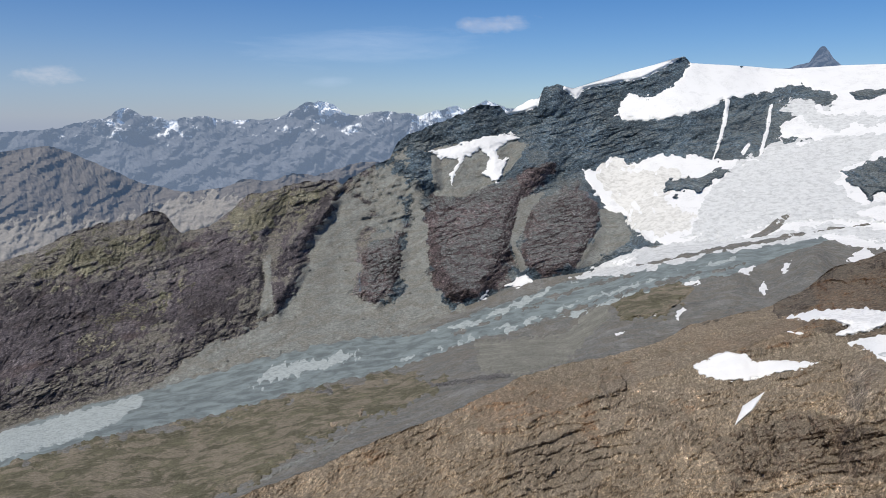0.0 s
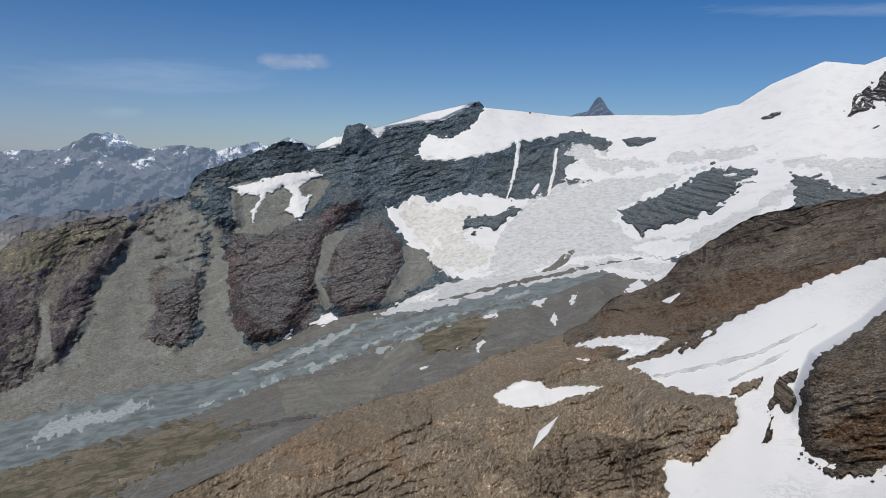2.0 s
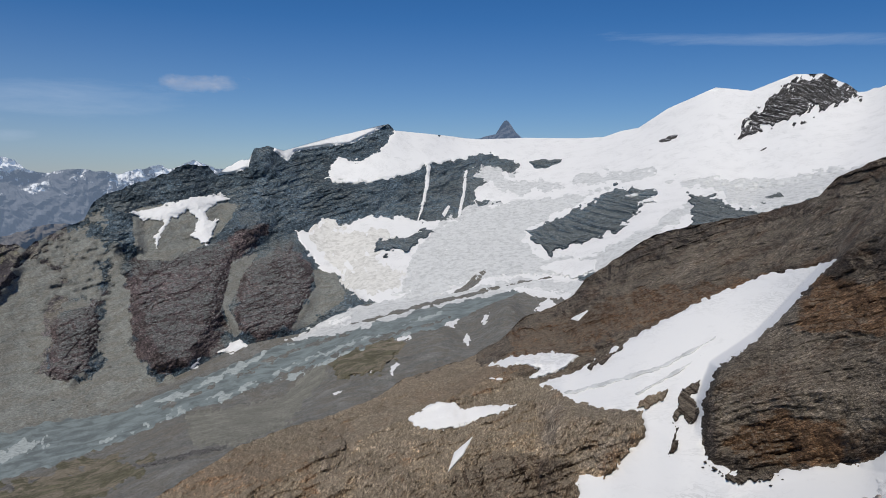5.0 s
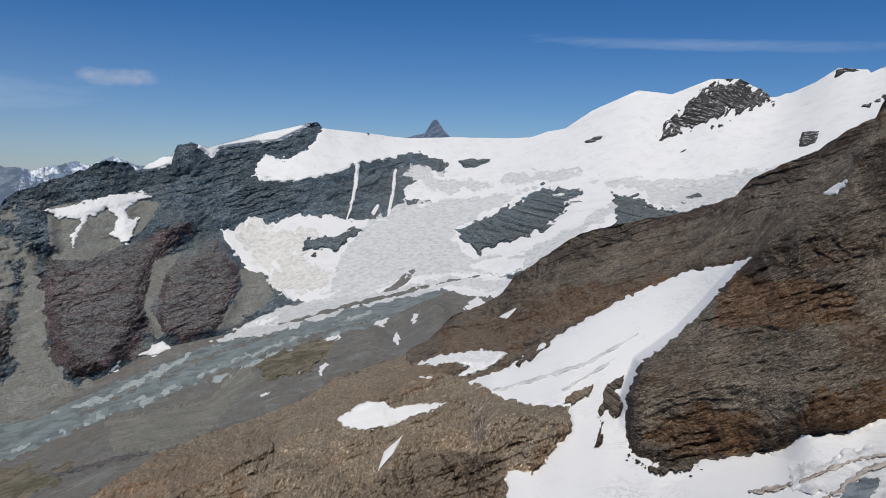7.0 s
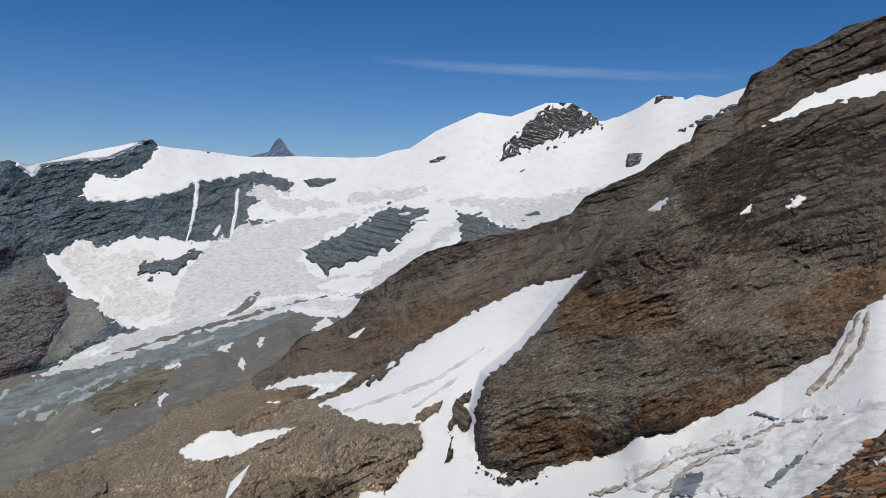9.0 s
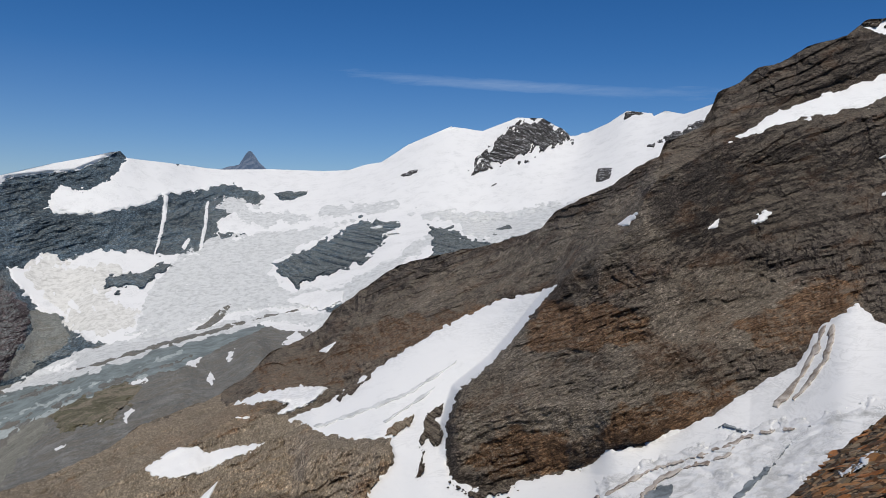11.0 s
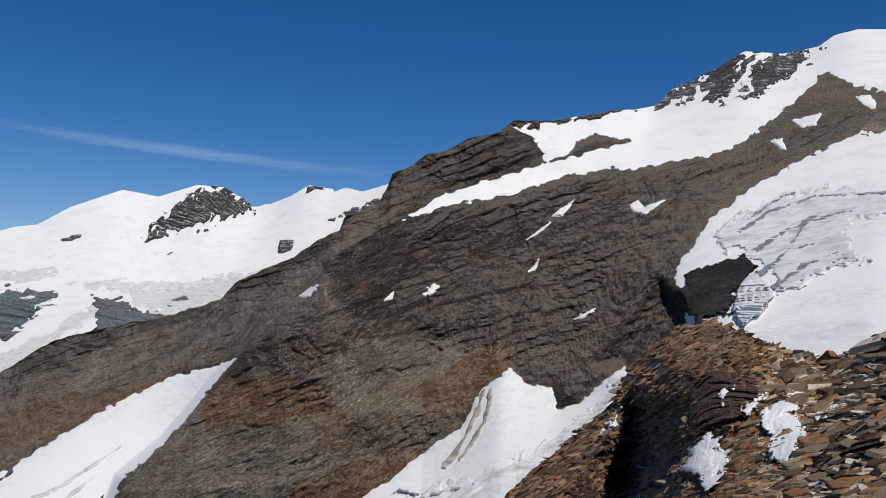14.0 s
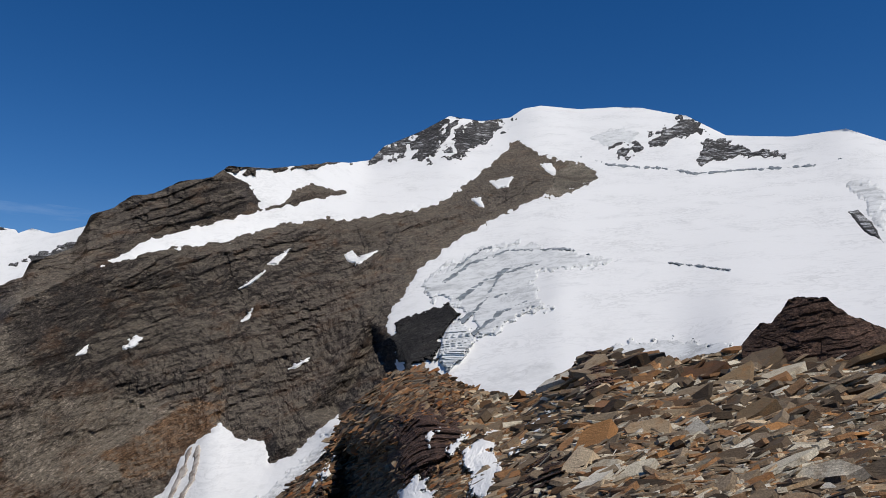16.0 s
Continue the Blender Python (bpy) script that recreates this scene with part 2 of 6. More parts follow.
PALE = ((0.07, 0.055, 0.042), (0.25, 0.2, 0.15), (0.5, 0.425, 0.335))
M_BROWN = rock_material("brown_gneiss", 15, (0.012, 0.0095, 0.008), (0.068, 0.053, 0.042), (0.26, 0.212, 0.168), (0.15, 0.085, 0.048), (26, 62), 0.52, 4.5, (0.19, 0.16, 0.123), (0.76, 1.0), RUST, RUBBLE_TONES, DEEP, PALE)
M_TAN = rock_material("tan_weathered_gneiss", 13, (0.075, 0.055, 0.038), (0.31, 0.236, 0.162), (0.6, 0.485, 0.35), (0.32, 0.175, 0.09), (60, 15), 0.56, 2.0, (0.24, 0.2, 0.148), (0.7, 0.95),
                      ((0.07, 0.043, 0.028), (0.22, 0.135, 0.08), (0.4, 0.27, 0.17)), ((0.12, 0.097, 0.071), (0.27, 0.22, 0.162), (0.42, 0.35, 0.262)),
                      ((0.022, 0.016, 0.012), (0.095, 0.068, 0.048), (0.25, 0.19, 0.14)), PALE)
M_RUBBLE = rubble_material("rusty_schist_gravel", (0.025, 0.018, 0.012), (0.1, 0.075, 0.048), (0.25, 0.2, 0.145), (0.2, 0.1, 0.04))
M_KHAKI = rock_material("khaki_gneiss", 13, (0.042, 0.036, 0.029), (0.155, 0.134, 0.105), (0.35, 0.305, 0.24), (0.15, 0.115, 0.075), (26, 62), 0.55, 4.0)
# Dark ice tone that paints the shade inside crevasses and hollows.
M_CREVASSE_SHADE = snow_material("crevasse_shadow_ice", 8, (0.24, 0.27, 0.29), (0.1, 0.115, 0.125), 0.45)
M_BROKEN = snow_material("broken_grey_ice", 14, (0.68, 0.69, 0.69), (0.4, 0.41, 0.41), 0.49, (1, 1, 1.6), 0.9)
# Purple wall rock, its tone darkened to stand for shaded facet sides.
M_PURPLE_SHADE = rock_material("shade_dark_purple_rock", 48, (0.04, 0.036, 0.043), (0.095, 0.083, 0.09), (0.19, 0.17, 0.165), (0.13, 0.095, 0.085), (32, 0), 0.56)
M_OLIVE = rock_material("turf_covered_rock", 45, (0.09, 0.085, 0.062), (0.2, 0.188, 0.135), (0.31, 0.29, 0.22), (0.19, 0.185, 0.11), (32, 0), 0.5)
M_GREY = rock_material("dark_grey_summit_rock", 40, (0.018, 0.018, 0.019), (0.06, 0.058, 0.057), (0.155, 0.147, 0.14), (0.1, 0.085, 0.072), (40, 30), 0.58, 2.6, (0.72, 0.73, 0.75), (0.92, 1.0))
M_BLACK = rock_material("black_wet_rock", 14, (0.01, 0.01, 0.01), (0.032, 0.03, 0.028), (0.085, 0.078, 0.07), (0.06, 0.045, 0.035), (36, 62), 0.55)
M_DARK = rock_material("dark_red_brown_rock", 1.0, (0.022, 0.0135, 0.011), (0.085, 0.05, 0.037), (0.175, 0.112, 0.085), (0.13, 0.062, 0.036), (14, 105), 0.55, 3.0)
M_SCREE = scree_material("grey_scree", 90, (0.15, 0.157, 0.146), (0.235, 0.243, 0.225), (0.175, 0.17, 0.15))
M_MORAINE = scree_material("grey_moraine", 55, (0.1, 0.101, 0.095), (0.225, 0.222, 0.206), (0.155, 0.143, 0.123))
M_MORAINE_PALE = scree_material("pale_moraine", 50, (0.14, 0.139, 0.119), (0.25, 0.245, 0.21))
M_GRASS = scree_material("sparse_grass", 60, (0.066, 0.063, 0.041), (0.155, 0.143, 0.095), (0.21, 0.18, 0.138), (14, 0))
M_SNOW = snow_material("white_snow", 60, (0.77, 0.77, 0.765), (0.6, 0.605, 0.6), 0.56, bands=0.45)
M_FIRN = snow_material("grey_firn", 20, (0.64, 0.65, 0.645), (0.44, 0.45, 0.45), 0.48, (1, 1, 2.0), 0.75)
M_FLOW = snow_material("streaked_glacier_ice", 9, (0.75, 0.75, 0.745), (0.45, 0.45, 0.44), 0.49, (1, 1, 0.6), 0.9)
M_CREAM = snow_material("creamy_old_snow", 40, (0.72, 0.71, 0.675), (0.5, 0.49, 0.455), 0.47, (2.2, 2.2, 0.6), 0.4)
M_ICE = snow_material("debris_covered_ice", 35, (0.225, 0.265, 0.262), (0.125, 0.145, 0.143), 0.42, (1, 1, 0.5))
M_PALE_ICE = snow_material("pale_dirty_ice", 18, (0.41, 0.45, 0.44), (0.25, 0.28, 0.275), 0.45, (2, 2, 0.4))
# Far rock and snow with the air's haze added as even emission.
M_FAR = far_material("haze_glow_range", (0.12, 0.125, 0.14), (0.105, 0.14, 0.2), -40, 300, 0.535)
M_FAR_SCREE = far_material("haze_glow_scree", (0.34, 0.31, 0.27), (0.04, 0.055, 0.08), 300, 120.0)
M_PEAK = far_material("haze_glow_peak", (0.1, 0.105, 0.12), (0.08, 0.115, 0.18), 900, 120.0)
M_FAR_BROWN = far_material("haze_glow_ridge", (0.2, 0.175, 0.15), (0.03, 0.05, 0.085), 300, 160.0)


# ---------------------------------------------------------------- terrain tools
def hash3(ix, iy, iz):
    h = (ix * 374761393 + iy * 668265263 + iz * 2147483647) & 0xFFFFFFFF
    h = ((h ^ (h >> 13)) * 1274126177) & 0xFFFFFFFF
    h = ((h ^ (h >> 16)) * 2246822519) & 0xFFFFFFFF
    return ((h ^ (h >> 15)) & 0xFFFF).astype(np.float32) / 32767.5 - 1.0


def value_noise(p):
    """Smooth noise in -1..1 at the points p (n x 3)."""
    i = np.floor(p).astype(np.int64)
    u = (p - i).astype(np.float32)
    u = u * u * u * (u * (u * 6 - 15) + 10)
    x, y, z = i[:, 0], i[:, 1], i[:, 2]
    out = 0
    for dx in (0, 1):
        wx = u[:, 0] if dx else 1 - u[:, 0]
        for dy in (0, 1):
            wy = u[:, 1] if dy else 1 - u[:, 1]
            for dz in (0, 1):
                wz = u[:, 2] if dz else 1 - u[:, 2]
                out = out + wx * wy * wz * hash3(x + dx, y + dy, z + dz)
    return out


def fbm(p, octaves=4, gain=0.5, ridged=False):
    total, amp, norm = 0.0, 1.0, 0.0
    for k in range(octaves):
        v = value_noise(p * 2.03 ** k + 17.7 * k)
        total = total + amp * (1 - 2 * np.abs(v) if ridged else v)
        norm += amp
        amp *= gain
    return total / norm


def facets(x, y, seed):
    """Leaning pyramids with flat faces and creases between them, about one per unit square, in about -1..1."""
    ix, iy = np.floor(x).astype(np.int64), np.floor(y).astype(np.int64)
    best = np.full(x.shape, 9.0, np.float32)
    bx, by = ix.copy(), iy.copy()
    for dx in (-1, 0, 1):
        for dy in (-1, 0, 1):
            cx, cy = ix + dx, iy + dy
            z = cx * 0 + seed
            ox = (cx + 0.5 + 0.45 * hash3(cx, cy, z) - x).astype(np.float32)
            oy = (cy + 0.5 + 0.45 * hash3(cx, cy, z + 1) - y).astype(np.float32)
            c, t = hash3(cx, cy, z + 2), 0.7 * hash3(cx, cy, z + 3)
            q = np.maximum(np.abs(ox + c * oy) * (1 + t), np.abs(oy - c * ox) * (1 - t) + 0.35 * ox * c)
            hit = q < best
            best[hit], bx[hit], by[hit] = q[hit], cx[hit], cy[hit]
    return 0.8 - 1.9 * best + 0.3 * hash3(bx, by, bx * 0 + seed + 4)


def side(poly, x, y):
    """Signed distance to a closed polygon, positive inside."""
    p = np.array(poly, float)
    best = np.full(x.shape, 1e9)
    inside = np.zeros(x.shape, bool)
    for (ax, ay), (bx, by) in zip(p, np.roll(p, -1, 0)):
        ex, ey = bx - ax, by - ay
        k = np.clip(((x - ax) * ex + (y - ay) * ey) / (ex * ex + ey * ey + 1e-12), 0, 1)
        best = np.minimum(best, (x - ax - k * ex) ** 2 + (y - ay - k * ey) ** 2)
        if ay != by:
            inside ^= ((ay > y) != (by > y)) & (x < ax + (y - ay) * ex / ey)
    return np.where(inside, 1, -1) * np.sqrt(best)


def grid_mesh(name, pos, keep, material, smooth=True, rocks=None):
    """A sheet from an (n, m, 3) grid; keep marks the corners that belong to it."""
    n, m = pos.shape[:2]
    idx = np.arange(n * m).reshape(n, m)
    quads = np.stack([idx[:-1, :-1], idx[:-1, 1:], idx[1:, 1:], idx[1:, :-1]], -1).reshape(-1, 4)
    if keep is not None:
        quads = quads[keep.reshape(-1)[quads].any(1)]
        used = np.unique(quads)
        remap = np.zeros(n * m, int)
        remap[used] = np.arange(len(used))
        verts, quads = pos.reshape(-1, 3)[used], remap[quads]
        if rocks is not None:
            rocks = rocks.reshape(-1, 4)[used]
    else:
        verts = pos.reshape(-1, 3)
    me = bpy.data.meshes.new(name)
    me.vertices.add(len(verts))
    me.vertices.foreach_set("co", np.ascontiguousarray(verts, np.float32).ravel())
    me.loops.add(quads.size)
    me.loops.foreach_set("vertex_index", quads.astype(np.int32).ravel())
    me.polygons.add(len(quads))
    me.polygons.foreach_set("loop_start", np.arange(0, quads.size, 4, dtype=np.int32))
    me.polygons.foreach_set("use_smooth", np.full(len(quads), smooth))
    me.materials.append(material)
    if rocks is not None:
        me.color_attributes.new("geology", "FLOAT_COLOR", "POINT").data.foreach_set("color", np.ascontiguousarray(rocks, np.float32).ravel())
    me.update(calc_edges=True)
    return new(name, me)


def bearing_grid(az0, az1, step):
    return np.linspace(az0, az1, max(4, int((az1 - az0) / step) + 1))


class Land:
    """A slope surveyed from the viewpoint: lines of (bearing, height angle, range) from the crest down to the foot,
    with buttresses that stand out, and broken relief of the given depth and size, drawn out along a lean in degrees."""

    def __init__(self, lines, relief=20.0, size=120.0, jag=(), buttresses=(), lean=80.0, stretch=0.4, ledge=25.0, calm=None, soft_side=None, steps=0.5):
        self.lines = []
        for k, line in enumerate(lines):
            a = np.array(sorted(line), float)
            az = np.arange(a[0, 0], a[-1, 0] + 0.05, 0.05)
            el, ld = np.interp(az, a[:, 0], a[:, 1]), np.log(np.interp(az, a[:, 0], a[:, 2]))
            self.lines.append((az, el if k == 0 else soften(el, 30), soften(ld, 60), soften(el, 40)))
        self.relief, self.size, self.jag, self.buttresses = relief, size, jag, buttresses
        self.lean, self.stretch, self.ledge, self.calm, self.soft_side = radians(lean), stretch, radians(ledge), calm, soft_side
        self.far = float(np.exp(self.lines[0][2].mean()))
        self.rocks, self.covered, self.steps = (), (), steps

    def geology(self, az, el):
        """Which rock crops out: shares of rust-stained, rubble-covered, dark and pale rock inside the outlines in self.rocks."""
        if not self.rocks:
            return None
        out = np.zeros((*az.shape, 4), np.float32)
        q = np.stack([az * 0.9, el * 1.3, 0 * az + 4.0], -1).reshape(-1, 3)
        torn = 0.9 * fbm(q, 4, 0.6).reshape(az.shape)
        for kind, poly, soft in self.rocks:
            box = np.array(poly)
            on = (az > box[:, 0].min() - 2) & (az < box[:, 0].max() + 2) & (el > box[:, 1].min() - 2) & (el < box[:, 1].max() + 2)
            if on.any():
                k = np.clip((side(poly, az[on], el[on]) + torn[on]) / soft * 0.5 + 0.5, 0, 1)
                out[on, kind] = np.maximum(out[on, kind], k * k * (3 - 2 * k))
        return out

    def heights(self, az):
        els = [np.interp(az, a, e) for a, e, _, _ in self.lines]
        if self.jag:
            q = np.stack([az * 1.9, az * 0, az * 0], -1).reshape(-1, 3)
            amp = np.interp(az, *zip(*self.jag))
            els[0] = els[0] + amp * fbm(q, 5, 0.65).reshape(az.shape)
        for k in range(1, len(els)):
            els[k] = np.minimum(els[k], els[k - 1] - 0.02)
        return els

    def ranges(self, az, el):
        """The smooth range, and how far the broken rock stands out from it."""
        els = self.heights(az)
        lds = [np.interp(az, a, d) for a, _, d, _ in self.lines]
        els[0] = np.interp(az, self.lines[0][0], self.lines[0][3])
        ld = lds[0].copy()
        for k in range(len(els) - 1):
            s = np.clip((els[k] - el) / (els[k] - els[k + 1]), 0, 1)
            ld = np.where(el < els[k], lds[k] + (lds[k + 1] - lds[k]) * s, ld)
        d = np.exp(ld)
        shape = d.shape
        for poly, out, soft, *fade in self.buttresses:
            box = np.array(poly)
            on = (az > box[:, 0].min() - soft) & (az < box[:, 0].max() + soft) & (el > box[:, 1].min() - soft) & (el < box[:, 1].max() + soft)
            if on.any():
                k = np.clip(side(poly, az[on], el[on]) / soft * 0.5 + 0.5, 0, 1)
                k = k * k * (3 - 2 * k)
                for which, one, zero in fade:
                    v = (az if which == "bearing" else el)[on]
                    k = k * np.clip((v - zero) / (one - zero), 0, 1)
                d[on] -= out * k
        lat, up = np.radians(az) * self.far, np.radians(el) * self.far
        c, s = math.cos(self.lean), math.sin(self.lean)
        p = np.stack([lat * s - up * c, (lat * c + up * s) * self.stretch, d * 0.3], -1).reshape(-1, 3) / self.size
        scale = np.array(self.relief * np.clip(d / self.far, 0.0, 1.2))
        if self.calm:
            row, share = self.calm
            scale = scale * (share + (1 - share) * np.clip((el - els[row]) / 1.5, 0, 1))
        if self.soft_side:
            a0, a1, share = self.soft_side
            scale = scale * (share + (1 - share) * np.clip((az - a0) / (a1 - a0), 0, 1))
        if self.rocks:
            scale = scale * (1 - 0.4 * self.geology(az, el)[..., 1])
        for poly in self.covered:
            box = np.array(poly)
            on = (az > box[:, 0].min() - 1) & (az < box[:, 0].max() + 1) & (el > box[:, 1].min() - 1) & (el < box[:, 1].max() + 1)
            if on.any():
                scale[on] *= 1 - 0.86 * np.clip(1 + side(poly, az[on], el[on]) / 0.8, 0, 1)
        low = fbm(p * 0.4, 2).reshape(shape) * scale
        u, v = p[:, 0] + 0.03 * value_noise(p * 6.0), p[:, 1] + 0.03 * value_noise(p * 6.0 + 50)
        high = 0.26 * fbm(p + 3.1, 6, 0.6) + 0.14 * fbm(p * 1.7 + 3.1, 5, 0.55, True)
        for fu, fv, share, seed in ((0.55, 0.75, 0.2, 91), (1.5, 1.9, 0.24, 11), (3.9, 4.8, 0.13, 31), (8.5, 10.0, 0.08, 51), (18.0, 21.0, 0.06, 71)):
            high = high + share * facets(u * fu, v * fv, seed)
        across = ((up * math.cos(self.ledge) - lat * math.sin(self.ledge)) / self.size).reshape(-1)
        along = ((lat * math.cos(self.ledge) + up * math.sin(self.ledge)) / self.size).reshape(-1)
        across = across + 0.02 * value_noise(np.stack([along * 4, across * 4, 0 * along + 9], -1))
        for few, many, share, seed in ((1.1, 3.0, 0.12, 131), (3.0, 8.5, 0.09, 151)):
            high = high + share * facets(along * few, across * many, seed)
        # short broken ledges: an overhung lip, then a face that leans back
        for few, many, share, seed in ((1.0, 3.2, 0.17, 3), (2.3, 8.0, 0.13, 5), (5.0, 19.0, 0.06, 8)):
            wander = np.stack([along * few * 0.7, across * few * 1.3, 0 * along + seed], -1)
            column = np.floor(along * few + 0.9 * value_noise(wander * 2) + 0.5 * value_noise(wander * 5 + 7)).astype(np.int64)
            force = self.steps * np.clip(0.3 + 1.7 * fbm(wander * 0.8 + 40, 2), 0, 1)
            f = (across * many + 0.5 * hash3(column, column * 0 + seed, column * 0) + 0.5 * value_noise(wander + 20)) % 1.0
            high = high + share * force * (np.minimum(f / 0.14, (1 - f) / 0.86) * 2 - 1)
        high = high.reshape(shape) * scale
        return d - low, high, scale

    def sheet(self, name, material, az0, az1, step, top=0, bottom=None, back=True, dense=1.0):
        bottom = len(self.lines) - 1 if bottom is None else bottom
        az = bearing_grid(az0, az1, step)
        els = self.heights(az)
        hi, lo = els[top], els[bottom]
        n = int((hi - lo).max() / step) + 2
        k = np.linspace(0, 1, int(n * dense))[:, None] ** (1.4 if dense < 1 else 1.0)
        el = hi[None] + (lo - hi)[None] * k
        azg = np.broadcast_to(az[None], el.shape).copy()
        low, high, _ = self.ranges(azg, el)
        pos = place(azg, el, low - high)
        if back:
            out = np.stack([np.sin(np.radians(az)), np.cos(np.radians(az)), 0 * az], -1)
            far = np.linalg.norm(pos[0], axis=-1)[:, None]
            rows = [pos[0] + out * q * far * 0.16 - np.array([0, 0, 1.0]) * q ** 1.3 * far * 0.17 for q in (1.0, 0.6, 0.3, 0.12, 0.04)]
            pos = np.concatenate([np.array(rows), pos])
        rocks = self.geology(azg, el)
        if rocks is not None and back:
            rocks = np.concatenate([np.repeat(rocks[:1], 5, 0), rocks])
        return grid_mesh(name, pos, None, material, False, rocks)

    def spot(self, az, el):
        low, high, _ = self.ranges(np.array([az]), np.array([el]))
        return Vector(place(np.array([az]), np.array([el]), low - high)[0])


def soften(v, n):
    w = np.hanning(2 * n + 1)
    return np.convolve(np.pad(v, n, "edge"), w / w.sum(), "valid")


def place(az, el, d):
    a, e = np.radians(az), np.radians(el)
    return np.stack([np.sin(a) * np.cos(e) * d, np.cos(a) * np.cos(e) * d, np.sin(e) * d], -1)


FLAT = (M_WALL, M_BUTTRESS, M_BLUE, M_BROWN, M_TAN, M_DARK, M_RUBBLE, M_GREY, M_BLACK, M_KHAKI, M_PURPLE_SHADE, M_OLIVE)


def blur(a, n):
    """A box blur of a grid, twice, n cells to each side."""
    for axis in (0, 1, 0, 1):
        w = min(n, a.shape[axis] - 1)
        c = np.cumsum(np.pad(a, [(w + 1, w) if i == axis else (0, 0) for i in (0, 1)], "edge"), axis)
        a = (np.take(c, range(2 * w + 1, c.shape[axis]), axis) - np.take(c, range(0, c.shape[axis] - 2 * w - 1), axis)) / (2 * w + 1)
    return a


LEVELS = {}


def drape(name, land, poly, material, thick=8.0, ragged=0.15, soft=0.3, step=0.07, grain=1.6, relief=0.0, size=30.0, hug=0.0,
          label="", category="", group="", seed=0.0, parent=None, lean=0.0, host=None, level=0.9, lift=0.6, grow=0.0):
    """A cover of snow, ice or debris, or an outcrop, that lies on a slope inside an uneven outline. hug: how much of the rock's own
    relief shows through; level: degrees over which it evens out that relief; relief: broken relief of its own; host: the outline of a cover below it."""
    p = np.array(poly)
    if host is not None:
        level = LEVELS.get(id(host), level)
    pad = 1.5 * soft + ragged + (level if host is not None else 0.0)
    az, el = np.meshgrid(bearing_grid(p[:, 0].min() - pad, p[:, 0].max() + pad, step), bearing_grid(p[:, 1].min() - pad, p[:, 1].max() + pad, step))
    c, s = math.cos(radians(lean)), math.sin(radians(lean))
    q = np.stack([(az * c + el * s) * grain, (el * c - az * s) * grain * 1.7, 0 * az + seed], -1).reshape(-1, 3)
    sd = side(poly, az, el) + grow + ragged * fbm(q, 4, 0.62).reshape(az.shape)
    top = land.heights(az)[0]
    keep = (sd > -1.05 * soft) & (el < top + step)
    el = np.minimum(el, top)
    low, high, scale = land.ranges(az, el)
    inner = side(host, az, el) if host else sd
    k = np.clip(inner / (0.15 * level + 0.05), 0, 1)
    k = k * k * (3 - 2 * k)
    bed = blur(high, max(2, int(level / step / 2))) + lift * scale * (0.25 + 0.75 * np.clip(inner / 1.6, 0, 1))
    rock = high + k * (1 - hug) * (bed - high)
    d = low - rock - thick * np.clip(sd / soft, -1, 1)
    if relief:
        lat, up = np.radians(az) * low, np.radians(el) * low
        w = np.stack([lat * c + up * s, (up * c - lat * s) * 1.8, low * 0.06], -1).reshape(-1, 3) / size
        d = d - relief * np.clip(sd / soft, 0, 1) * (0.6 * fbm(w + seed, 5, 0.55, True) + 0.6 * facets(w[:, 0] * 1.3 + seed, w[:, 1] * 1.3, 5)).reshape(az.shape)
    ob = grid_mesh(name, place(az, el, d), keep, material, material not in FLAT, land.geology(az, el) if material in (M_TAN, M_BROWN, M_BLUE) else None)
    if parent is not None:
        ob.parent = parent
    return tagged(ob, label, category, group)


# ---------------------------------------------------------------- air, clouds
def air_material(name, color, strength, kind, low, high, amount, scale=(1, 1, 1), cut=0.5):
    """Air painted as a glow on a sheet: it thins out with height (haze) or in wisps (cloud)."""
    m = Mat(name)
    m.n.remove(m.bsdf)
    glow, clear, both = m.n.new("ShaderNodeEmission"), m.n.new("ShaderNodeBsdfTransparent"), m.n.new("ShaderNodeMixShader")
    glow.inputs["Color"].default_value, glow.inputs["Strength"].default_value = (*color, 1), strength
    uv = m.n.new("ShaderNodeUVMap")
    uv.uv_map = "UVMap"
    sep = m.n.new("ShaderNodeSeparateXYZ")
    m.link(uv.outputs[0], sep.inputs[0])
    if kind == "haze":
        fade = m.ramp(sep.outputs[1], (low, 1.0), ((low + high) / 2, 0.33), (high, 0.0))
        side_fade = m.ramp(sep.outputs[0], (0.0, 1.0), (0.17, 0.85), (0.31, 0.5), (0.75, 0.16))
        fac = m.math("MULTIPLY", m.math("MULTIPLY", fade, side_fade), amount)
    else:
        x, y = m.math("SUBTRACT", sep.outputs[0], 0.5), m.math("SUBTRACT", sep.outputs[1], 0.5)
        q = m.math("ADD", m.math("MULTIPLY", x, x), m.math("MULTIPLY", y, y))
        body = m.ramp(q, (0.0, 1.0), (0.12, 0.45), (0.24, 0.0))
        n = m.noise(1.0, 8, 0.7, m.coords(*scale), 0.4)
        fac = m.math("MULTIPLY", m.ramp(m.math("ADD", m.math("MULTIPLY", n, 0.8), m.math("MULTIPLY", body, 0.3)), (cut, 0.0), (high, 1.0)), amount)
    m.link(fac, both.inputs[0])
    m.link(clear.outputs[0], both.inputs[1])
    m.link(glow.outputs[0], both.inputs[2])
    m.link(both.outputs[0], m.n["Material Output"].inputs["Surface"])
    return m.m


def air_sheet(name, corners, d, material, n=40):
    """A thin curved sheet far off between two bearings and two height angles at each end."""
    (az0, lo0, hi0), (az1, lo1, hi1) = corners
    az, k = np.meshgrid(np.linspace(az0, az1, n), np.linspace(0, 1, 12))
    f = (az - az0) / (az1 - az0)
